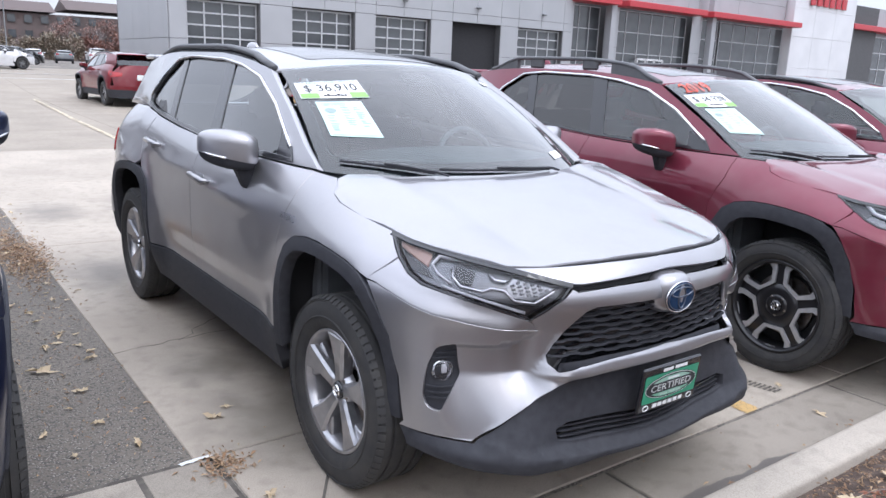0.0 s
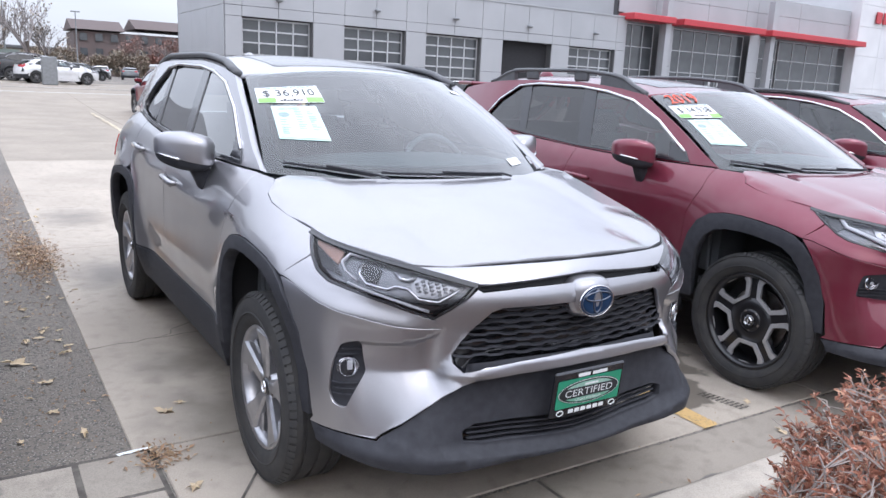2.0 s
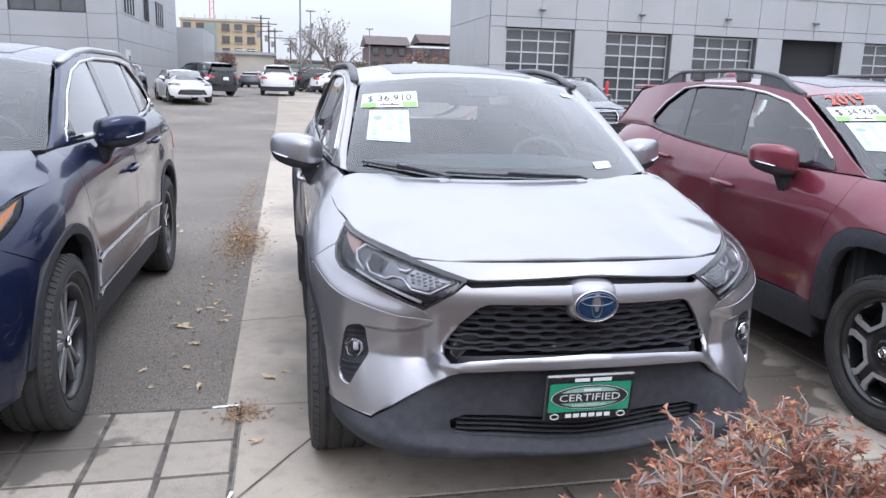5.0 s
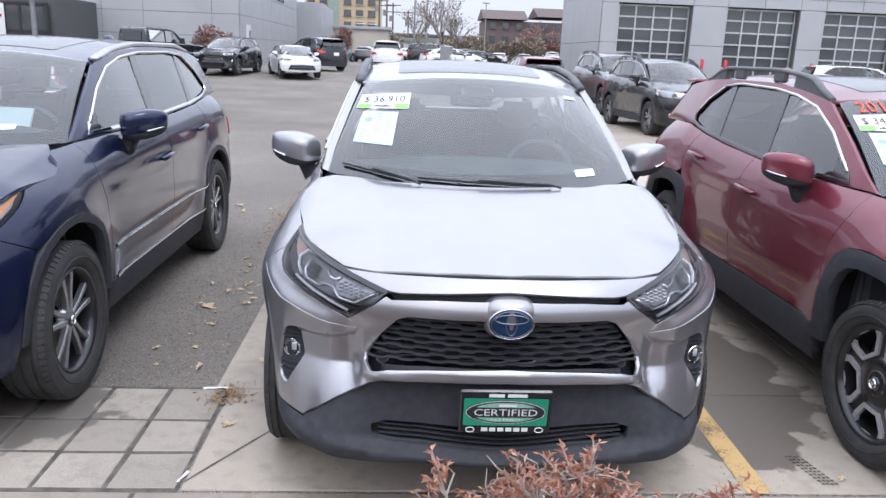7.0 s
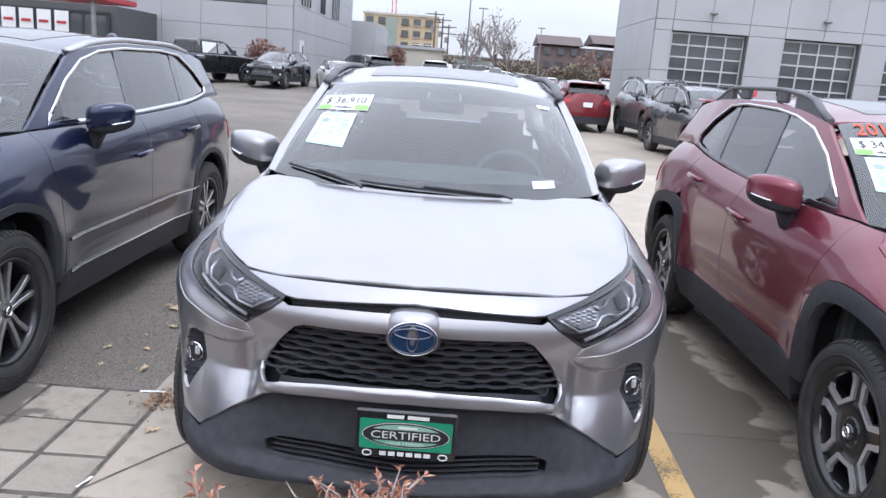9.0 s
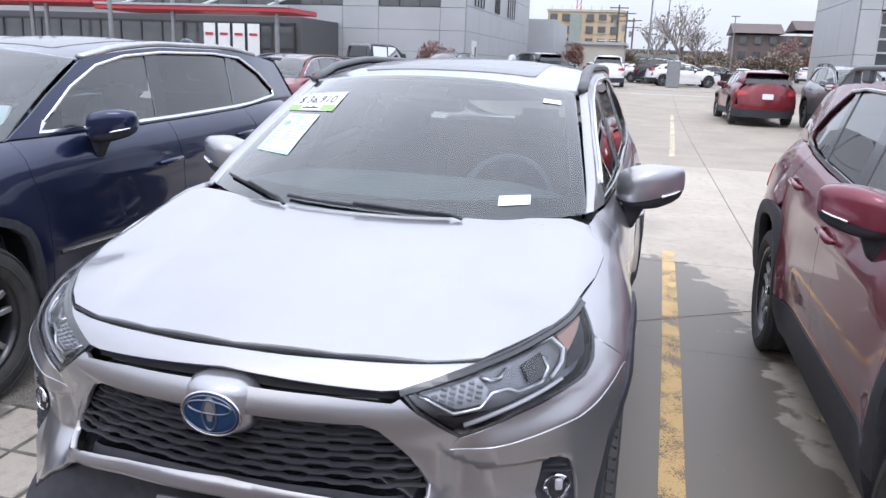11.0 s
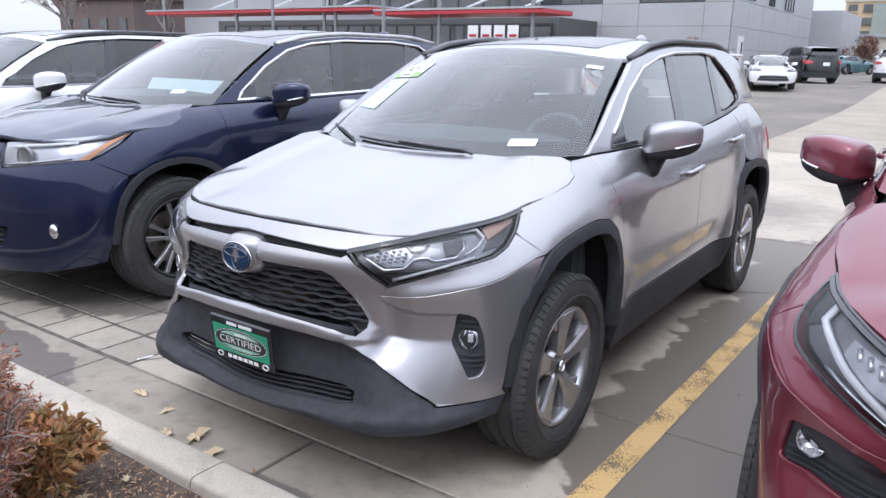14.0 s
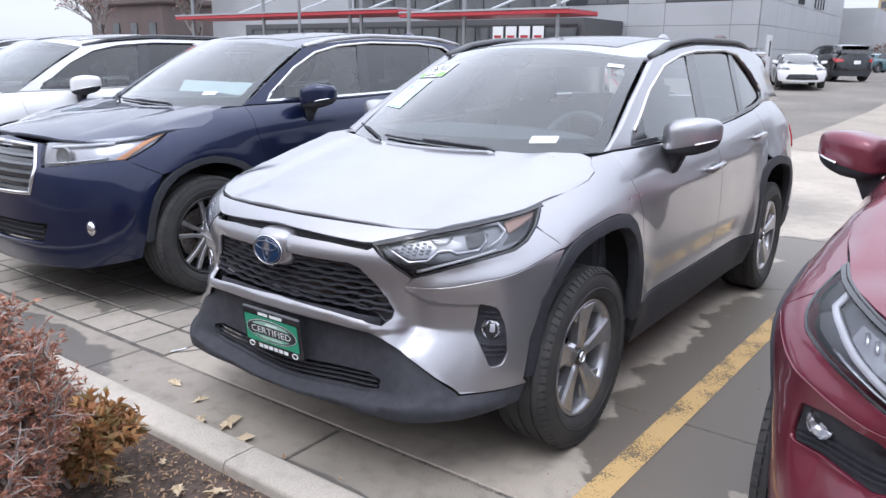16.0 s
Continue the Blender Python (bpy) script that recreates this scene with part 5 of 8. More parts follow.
    bars = [("top_strip", "light_guide", "bar", X((0.430, 0.871), (0.552, 0.904), (0.668, 0.926), (0.724, 0.932), (0.757, 0.911), (0.758, 0.889), (0.738, 0.865)), 0.008),
            ("light_guide", "light_guide", "bar", X((0.556, 0.789), (0.639, 0.816), (0.707, 0.838), (0.762, 0.858)), 0.009),
            ("chrome_strip", "lamp_white", "bar", X((0.452, 0.862), (0.532, 0.820), (0.589, 0.827), (0.611, 0.855), (0.644, 0.860), (0.668, 0.850), (0.718, 0.860), (0.728, 0.884), (0.712, 0.906)), 0.010),
            ("chrome_strip", "lamp_white", "bar", X((0.580, 0.888), (0.603, 0.878), (0.625, 0.881), (0.633, 0.897)), 0.010),
            ("reflector", "lamp_cell", "plate", X((0.466, 0.863), (0.574, 0.890), (0.602, 0.866), (0.600, 0.838), (0.540, 0.829)), 0.004),
            ("projector", "gloss_black", "plate", X((0.664, 0.904), (0.700, 0.917), (0.722, 0.906), (0.716, 0.874), (0.690, 0.868)), 0.006),
            ("lamp_floor", "gloss_black", "plate", X((0.500, 0.812), (0.548, 0.776), (0.640, 0.808), (0.735, 0.843), (0.752, 0.856), (0.700, 0.846), (0.600, 0.812), (0.530, 0.806)), 0.002),
            ("amber_reflector", "pale_amber", "plate", [("x", 0.735, 0.937), ("y", -1.575, 0.972), ("y", -1.611, 0.950), ("x", 0.768, 0.908)], 0.004),
            ("outer_shade", "gloss_black", "plate", [("y", -1.575, 0.968), ("y", -1.650, 0.928), ("y", -1.712, 0.893), ("x", 0.772, 0.876), ("x", 0.772, 0.905), ("y", -1.614, 0.947)], 0.003)]
    if adventure:
        bars = [("light_guide", "light_guide", "bar", [("x", 0.440, 0.872), ("x", 0.560, 0.905), ("x", 0.668, 0.930), ("y", -1.690, 0.945)], 0.012),
                ("light_guide", "light_guide", "bar", [("y", -1.690, 0.945), ("y", -1.735, 0.915), ("x", 0.735, 0.890), ("x", 0.690, 0.858), ("x", 0.620, 0.826), ("x", 0.552, 0.795)], 0.020),
                ("chrome_strip", "lamp_white", "bar", X((0.570, 0.790), (0.660, 0.822), (0.735, 0.850)), 0.008),
                ("reflector", "lamp_cell", "plate", X((0.470, 0.862), (0.560, 0.888), (0.690, 0.915), (0.705, 0.885), (0.640, 0.848), (0.545, 0.822)), 0.004)]
        bars += [("reflector_fin", "lamp_white", "bar", X((0.500 + 0.024 * k, 0.842 + 0.006 * k), (0.505 + 0.024 * k, 0.868 + 0.005 * k)), 0.012) for k in range(8)]
        bars.append(("outer_shade", "gloss_black", "plate", [("y", -1.575, 0.968), ("y", -1.650, 0.928), ("y", -1.712, 0.893), ("y", -1.730, 0.925), ("y", -1.66, 0.955)], 0.003))
    for sg in (1, -1):
        pl = [(sg * u, v) for u, v in hl]
        lamp = sheet("headlight", pl, B.front(-0.034), "lamp_house", car, 0.05, 0.0, label="slim clear headlight with white light bar")
        lamp_inside(B, hl, bars, sg, lamp, -0.026)
        for i in range(0 if adventure else 6):
            for j in range(4):
                x, z = 0.488 + 0.019 * i, 0.838 + 0.0105 * j + 0.0028 * i
                if inside([(0.466, 0.863), (0.574, 0.890), (0.602, 0.866), (0.600, 0.838), (0.540, 0.829)], x, z):
                    part("lamp_cell", box(0.015, 0.008, 0.0085, B.front(-0.020)(sg * B.px(x, z)[0], z), 0.002), "lamp_cell", lamp)
        sheet("lens", pl, B.front(0.001), "lens", lamp, 0.05, 0.0, label="clear lens")
        part("lamp_rim", ribbon(densify(pl + pl[:1], 0.06, False), B.front(-0.003), 0.009, 0.004), "gloss_black", lamp)
        brow = [(u, v - 0.006) for u, v in pl[:6]]
        part("lamp_brow", ribbon(densify(brow, 0.06, False), B.front(-0.002), 0.017, 0.004), "gloss_black", lamp)
        fg = [(sg * u, v) for u, v in fog]
        pocket = sheet("fog_surround", fg, B.front(-0.013), "plastic", car, 0.03, 0.0)
        fx, fz = 0.764, 0.592
        if adventure:
            fx, fz = 0.728, 0.676
        for z in ((0.635, 0.652, 0.503, 0.521, 0.539) if not adventure else (0.612, 0.628, 0.644)):
            row = [B.px(x, z) for x in np.linspace(0.54 if adventure else 0.70, 0.83, 12)]
            row = [(sg * u, v) for u, v in row if inside(fog, u, v)]
            if len(row) > 2:
                part("surround_slat", ribbon(row, B.front(-0.012), 0.006, 0.008), "plastic", pocket)
        c = B.front(-0.010)(sg * B.px(fx, fz)[0], fz)
        d = Vector((sg * 0.40, -0.92, 0))
        q = d.to_track_quat("Z", "Y").to_matrix().to_4x4()
        ring = lathe([(-0.03, 0.036), (0.004, 0.036), (0.007, 0.034), (0.002, 0.032), (-0.02, 0.0)], 24, "z")
        bmesh.ops.transform(ring, matrix=Matrix.Translation(c) @ q, verts=ring.verts)
        fo = part("fog_light", sharp(ring), "chrome", car, "round clear fog light", True)
        dm = ellipsoid(0.033, 0.033, 0.012, (0, 0, 0.002), 1, 1, 20, 8)
        bmesh.ops.transform(dm, matrix=Matrix.Translation(c) @ q, verts=dm.verts)
        part("fog_lens", dm, "lens", fo, smooth=True)
        bulb = box(0.018, 0.030, 0.010, (0.006, 0.004, -0.002), 0.003)
        bmesh.ops.transform(bulb, matrix=Matrix.Translation(c) @ q, verts=bulb.verts)
        part("fog_bulb", bulb, "light_guide", fo)


def side_badge(car, B, sg, y0, y1, z, words):
    """Chrome letters on the fender; they read along the side from its left."""
    def f(x, yy, zz):
        y = (y0 + y1) / 2 + sg * x
        return B.side(sg, 0.003)(y, z + yy)
    part("badge_word", lay(text_mesh(words, y1 - y0, 0.026), f), "chrome", car, "chrome lettering")


# ---- the silver car ----
B_COMPACT = Body(**COMPACT)
silver_car = tagged(empty("car"), "silver compact SUV with price sticker and green dealer plate", "car", "parked cars")
shell(B_COMPACT, silver_car, "silver", True, "low", "compact")
face_compact_suv(B_COMPACT, silver_car, "silver")
dealer_plate(silver_car, -2.150, 0.494, 6)
price_tag(silver_car, B_COMPACT, -0.985, -0.555, 0.63, 0.812, "$ 36,910")
paper_sheet(silver_car, B_COMPACT, -0.915, -0.63, 0.272, 0.595)
for sg in (1, -1):
    side_badge(silver_car, B_COMPACT, sg, -1.025, -0.885, 0.938, "HYBRID")
    bm_, at_ = glass_sticker(silver_car, B_COMPACT, 0.622, 0.768, 0.058, 0.116, "paper")
    if sg > 0:
        part("stock_label", bm_, "paper", silver_car)
        b2_, _ = glass_sticker(silver_car, B_COMPACT, 0.806, 0.92, 0.826, 0.866, "paper")
        part("inspection_label", b2_, "paper", silver_car)
    else:
        bm_.free()


def face_plain(B, car, pm, lamp, grille, top, lower=None, fine=True, bars=5, fog=None, chrome_grille=True, low_mat="plastic"):
    """A nose with a wide grille, two lamps and a lower intake. lamp runs: inner top, outer tip, outer low, inner low."""
    P = B.pts
    st = 0.05 if fine else 0.14
    it, ot, ol, il = lamp
    fa = [(-B.a - y, z) for y, z in B.arch if -B.a - y < B.bumper_y - 0.02]
    half = P([("x", 0, top), it, il, ol] + ([("y", -1.80, 0.845)] if B.a > 1.39 else []) + [("y", B.bumper_y, B.bumper_z)] + [("y", y, z) for y, z in fa] + [("y", fa[-1][0] - 0.01, 0.30), ("x", 0.62, 0.25), ("x", 0, 0.24)])
    gp = mirrored(P(grille))
    holes = [gp]
    lp = None
    if lower:
        lp = mirrored(P(lower))
        holes.append(lp)
    sheet("front_bumper", mirrored(half), B.front(), pm, car, st, 0.035, holes=holes, gap=0.002)
    gb = sheet("grille", gp, B.front(-0.045), "gloss_black", car, st * 2, 0.0)
    zs, xs = [z for _, z in gp], max(c[1] for c in grille)
    for k in range(bars):
        z = min(zs) + (max(zs) - min(zs)) * (k + 0.5) / bars
        row = [B.px(x, z) for x in np.linspace(-xs, xs, 17)]
        row = [q for q in row if inside(gp, *q)]
        if len(row) > 2:
            part("grille_bar", ribbon(row, B.front(-0.035), 0.022, 0.018), "grey_paint" if not (chrome_grille and k == bars - 1) else "chrome", gb)
    if chrome_grille:
        part("grille_surround", ribbon(densify(gp + gp[:1], 0.15, False), B.front(-0.004), 0.026, 0.014), "chrome", gb, smooth=True)
    if lp:
        sheet("lower_intake", lp, B.front(-0.06), "seal", car, st * 2, 0.0)
        lz = [z for _, z in lp]
        for k in range(3 if fine else 1):
            z = min(lz) + (max(lz) - min(lz)) * (k + 1) / (4 if fine else 2)
            row = [q for q in (B.px(x, z) for x in np.linspace(-0.6, 0.6, 13)) if inside(lp, *q)]
            if len(row) > 2:
                part("intake_slat", ribbon(row, B.front(-0.05), 0.012, 0.012), "plastic", car)
    for sg in (1, -1):
        pl = [(sg * u, v) for u, v in P([it, ot, ol, il])]
        full = [(sg * u, v) for u, v in P([it, ot] + [("y", y_, z_ + 0.002) for y_, z_ in (B.fender_front or [])[:2] if B.a > 1.39] + [ol, il])]
        lm = sheet("headlight", full, B.front(-0.030), "lamp_cell", car, st, 0.0, label="clear headlight with bright reflector")
        c = [(pl[0][0] * 0.5 + pl[3][0] * 0.2 + pl[2][0] * 0.3, (pl[0][1] + pl[3][1]) / 2), (pl[1][0] * 0.3 + pl[2][0] * 0.6 + pl[3][0] * 0.1, (pl[1][1] + pl[2][1]) / 2 - 0.02)]
        for k, (u, v) in enumerate(c[:1] if fine else c):
            q = B.front(-0.02)(u, v)
            rg = lathe([(0.0, 0.055), (0.016, 0.050), (0.004, 0.040), (0.010, 0.0)], 20 if fine else 10, "z")
            d = Vector((sg * 0.25, -0.95, 0.1)).to_track_quat("Z", "Y").to_matrix().to_4x4()
            bmesh.ops.transform(rg, matrix=Matrix.Translation(q) @ d, verts=rg.verts)
            part("projector", rg, "chrome" if k else "grey_paint", lm, smooth=True)
        am = [pl[1], (pl[1][0] * 0.5 + pl[2][0] * 0.5, pl[1][1] * 0.5 + pl[2][1] * 0.5 + 0.002), pl[2], (pl[2][0] * 0.88 + pl[3][0] * 0.12, pl[2][1] * 0.88 + pl[3][1] * 0.12 + 0.004), (pl[2][0] * 0.93 + pl[1][0] * 0.02 + pl[3][0] * 0.05, pl[2][1] + 0.025), (pl[1][0] * 0.5 + pl[2][0] * 0.46 + pl[3][0] * 0.04, pl[1][1] * 0.5 + pl[2][1] * 0.5 + 0.024)] if fine else [pl[1], (pl[2][0] * 0.85 + pl[1][0] * 0.15, pl[2][1] * 0.85 + pl[1][1] * 0.15), (pl[2][0] * 0.9 + pl[3][0] * 0.1, pl[2][1] + 0.012), (pl[1][0] * 0.55 + pl[2][0] * 0.45 - sg * 0.03, (pl[1][1] + pl[2][1]) / 2 + 0.01)]
        if fine:
            glint = [(pl[0][0] * 0.9 + pl[1][0] * 0.1, pl[0][1] - 0.020), (pl[1][0] * 0.62 + pl[0][0] * 0.38, pl[1][1] * 0.62 + pl[0][1] * 0.38 - 0.030)]
            part("light_guide", ribbon(densify(glint, 0.05, False), B.front(-0.016), 0.018, 0.008), "light_guide", lm, smooth=True)
            low_ = [(pl[3][0] * 0.95 + pl[2][0] * 0.05, pl[3][1] + 0.018), (pl[2][0] * 0.80 + pl[3][0] * 0.20, pl[2][1] * 0.8 + pl[3][1] * 0.2 + 0.018)]
            part("chrome_strip", ribbon(densify(low_, 0.05, False), B.front(-0.016), 0.014, 0.008), "lamp_white", lm, smooth=True)
        sheet("amber_reflector", am, B.front(-0.012), "amber", lm, st, 0.0)
        sheet("lens", full, B.front(0.001), "lens", lm, st, 0.0, label="clear lens")
        if fog:
            z = fog[1]
            c = B.front(0.0)(sg * B.px(fog[0], z)[0], z)
            dm = ellipsoid(0.045, 0.02, 0.045, c, 1, 1, 16, 8)
            part("fog_light", dm, "chrome", car, "round fog light", True)


def windscreen_notes(car, B, red=True):
    """Red corner sticker and a white strip lying on the dashboard."""
    if red:
        bm, _ = glass_sticker(car, B, -0.95, -0.66, 0.82, 0.945, "orange_ink")
        part("year_sticker", bm, "orange_ink", car)


# ---- the dark red car: the same body with tall rails and dark wheels ----
B_TRAIL = Body(**dict(COMPACT, arch_w=0.085, rim=0.252))
red_car = tagged(empty("car"), "dark red compact SUV with tall black roof rails, parked on concrete", "car", "parked cars")
shell(B_TRAIL, red_car, "red", True, "high", "trail")
face_compact_suv(B_TRAIL, red_car, "red", True)
price_tag(red_car, B_TRAIL, -0.985, -0.62, 0.615, 0.806, "$ 34,938")
paper_sheet(red_car, B_TRAIL, -0.945, -0.68, 0.265, 0.59)
bm_, at_ = glass_sticker(red_car, B_TRAIL, -0.93, -0.655, 0.835, 0.972, "orange_ink")
bm_.free()
yr_ = lay(text_mesh("2019", 1.0, 1.0), lambda x, y, z: at_(0.5 + x, 0.5 + y, 0.003))
part("year_sticker", yr_, "orange_ink", red_car, "orange-red year figures")
red_car.matrix_world = pose(2.545, -0.222, 0, 0, 0, 0.0)


def rounded_arch(r0, r1, zc, n=11):
    """A round wheel arch as offsets from the axle."""
    out = [(-r0, 0.40)]
    for k in range(n):
        t = math.pi * (1 - (k + 0.5) / n)
        out.append((r0 * math.cos(t) * (1.0 if math.cos(t) < 0 else r1 / r0), zc + r0 * math.sin(t)))
    return out + [(r1, 0.40)]


TALL = dict(side_exp=5.5, a=1.395, wheel_r=0.375, rim=0.248, track=0.815, Wm=0.912, zm=0.74, flare=0.022, low=0.045, D=0.80, n0=2.6, n1=2.3,
            yf=Curve((0.15, -2.14), (0.25, -2.22), (0.4, -2.26), (0.6, -2.26), (0.75, -2.25), (0.9, -2.21), (1.0, -2.14), (1.06, -2.04)),
            yr=Curve((0.25, 2.30), (0.5, 2.40), (0.8, 2.38), (1.25, 2.28)),
            ztop=Curve((-2.3, 1.0), (-1.6, 1.062), (-1.1, 1.158), (-1.0, 1.162), (-0.4, 1.172), (0.3, 1.19), (1.0, 1.215), (1.6, 1.255), (2.3, 1.25)),
            wtop=Curve((-2.3, 0.87), (-1.6, 0.845), (-1.1, 0.775), (-1.0, 0.78), (-0.8, 0.805), (0, 0.838), (0.9, 0.838), (1.5, 0.805), (2.0, 0.75), (2.4, 0.70)),
            tumble=0.42, zr=Curve((-0.55, 1.565), (-0.3, 1.60), (0, 1.64), (0.5, 1.675), (1.1, 1.675), (1.8, 1.63), (2.1, 1.57)),
            roof_front=-0.32, roof_rear=2.0,
            hood=Curve((-2.2, 0.985), (-2.12, 1.015), (-1.9, 1.065), (-1.5, 1.125), (-1.2, 1.16), (-1.0, 1.175)),
            crown=Curve((-2.1, 0.10), (-1.86, 0.09), (-1.6, 0.040), (-1.3, 0.022), (-1.06, 0.006)),
            hood_rear=-1.22, hood_rear_x=0.745, ws_base=(0.735, -1.26, 0.29, 1.148, 0.02), ws_top=(0.61, -0.47, 0.15, 1.595, -0.05),
            dlo=[(-0.80, 1.187), (-0.745, 1.235), (-0.49, 1.397), (-0.24, 1.508), (0.02, 1.562), (0.4, 1.592), (1.0, 1.596), (1.35, 1.572), (1.58, 1.46), (1.74, 1.33), (1.72, 1.295), (1.3, 1.252), (1.0, 1.235), (0.3, 1.208), (-0.4, 1.19)],
            b_pillar=((0.10, 0.17), (0.25, 0.32)), c_pillar=((0.98, 1.05), (1.16, 1.22)), arch=[(-0.425, 0.40), (-0.412, 0.55), (-0.38, 0.69), (-0.34, 0.765), (-0.26, 0.82), (-0.15, 0.858), (-0.04, 0.875), (0.07, 0.868), (0.16, 0.845), (0.25, 0.805), (0.32, 0.745), (0.375, 0.665), (0.41, 0.55), (0.43, 0.40)], arch_w=0.045, hood_droop=0.36,
            sill_top=0.43, sill_low=0.26, hl_tip=(-1.595, 1.036), bumper_y=-1.705, bumper_z=0.795, fender_front=[(-1.70, 0.972), (-1.815, 0.912), (-1.872, 0.884)], door_y=-0.92, mid_y=0.25, rear_door_y=1.20,
            mirror=(0.985, -0.50, 1.215), tail_low=(2.15, 1.25), painted_bumper=True, dlo_top=10,
            hood_side=[(-1.20, 1.150), (-1.245, 1.138), (-1.285, 1.095), (-1.377, 1.060)], hood_front=[(0.80, -1.72), (0.68, -1.93), (0.45, -2.06), (0.25, -2.10), (0.0, -2.125)])
TALL_LAMP = (("x", 0.37, 0.972), ("y", -1.605, 1.030), ("y", -1.872, 0.890), ("x", 0.42, 0.842))
TALL_GRILLE = [("x", 0, 0.965), ("x", 0.33, 0.955), ("x", 0.385, 0.84), ("x", 0.36, 0.69), ("x", 0, 0.68)]
TALL_LOW = [("x", 0, 0.52), ("x", 0.48, 0.52), ("x", 0.42, 0.40), ("x", 0, 0.39)]

# ---- the navy three-row SUV on the asphalt ----
B_TALL = Body(**TALL)
blue_car = tagged(empty("car"), "navy blue three-row SUV with silver roof rails, parked on asphalt", "car", "parked cars")
shell(B_TALL, blue_car, "blue", True, "silver", "slim", chrome="all", seat="beige", sunroof=True)
face_plain(B_TALL, blue_car, "blue", TALL_LAMP, TALL_GRILLE, 1.0, TALL_LOW, True, 6, (0.70, 0.50))
windscreen_notes(blue_car, B_TALL)
bm_, at_ = glass_sticker(blue_car, B_TALL, 0.62, 0.74, 0.13, 0.18, "paper")
part("stock_label", bm_, "paper", blue_car)
bm_ = box(0.85, 0.02, 0.16, (0.0, -0.62, 1.22), 0.004, (-35, 0, 0))
part("sun_shade", bm_, "paper", blue_car, "pale folded card on the dashboard")
for sg in (1, -1):
    for row_z, m_ in ((0.60, "chrome"), (0.425, "chrome")):
        row = [(y, row_z) for y in np.linspace(-0.86, 1.12, 14)]
        part("door_moulding", ribbon(row, B_TALL.side(sg, 0.0), 0.022, 0.010), "gloss_black", blue_car)
        part("moulding_trim", ribbon(row, B_TALL.side(sg, 0.008), 0.008, 0.004), m_, blue_car)
blue_car.matrix_world = pose(-2.805, 0.385, 0, 0, 0, 0.0)

PROTO = {}
SLOT_PAINT = "white_paint"


def repaint(c, paint_name):
    """Gives the painted panels of a copied car another colour."""
    for o in c.children_recursive:
        if o.type == "MESH" and o.data.materials and o.data.materials[0] == M[SLOT_PAINT]:
            o.material_slots[0].link = "OBJECT"
            o.material_slots[0].material = M[paint_name]


def from_proto(key, build, label, paint_name, at, rz, tall=1.0):
    """A parked car farther off: built once for each kind of body, then copied and painted."""
    if key not in PROTO:
        PROTO[key] = build()
        c = PROTO[key]
        c.matrix_world = pose(*at, 0, 0, rz) @ Matrix.Diagonal((1, 1, tall, 1))
    else:
        c = copy_thing(PROTO[key], pose(*at, 0, 0, rz) @ Matrix.Diagonal((1, 1, tall, 1)))
    tagged(c, label, "car", "parked cars")
    repaint(c, paint_name)
    return c


def suv(label, paint_name, at, rz, spec=COMPACT, rails="low", style="slim", kind="compact"):
    def build():
        B = Body(**spec)
        c = empty("car")
        shell(B, c, SLOT_PAINT, False, rails, style)
        if kind == "compact":
            face_plain(B, c, SLOT_PAINT, (("x", 0.42, 0.90), ("y", -1.60, 0.965), ("x", 0.78, 0.83), ("x", 0.52, 0.78)), [("x", 0, 0.80), ("x", 0.36, 0.80), ("x", 0.50, 0.66), ("x", 0.46, 0.60), ("x", 0, 0.60)], 0.93,
                       [("x", 0, 0.50), ("x", 0.5, 0.50), ("x", 0.6, 0.34), ("x", 0, 0.33)], False, 4, (0.76, 0.58), False)
        else:
            face_plain(B, c, SLOT_PAINT, TALL_LAMP, TALL_GRILLE, 1.0, TALL_LOW, False, 4, (0.70, 0.50))
        plate = part("rear_plate", box(0.31, 0.012, 0.155, (0, spec["yr"](0.85) + 0.012 if "yr" in spec else 2.262, 0.86), 0.004), "paper", c)
        return c
    return from_proto((kind, rails, spec is BOXY if kind == "tall" else 0), build, label, paint_name, at, rz, 1.06 if spec is BOXY else 1.0)


BOXY = dict(TALL, n0=3.4, n1=3.2, D=0.55, tumble=0.30, Wm=0.93)


# ---- ground ----
RISE = Curve((14, 0.0), (22, 0.08), (36, 0.60), (60, 0.75), (400, 0.75))


def gz(y):
    return RISE(y)


def world_coord(n):
    return n.new("ShaderNodeNewGeometry").outputs["Position"]


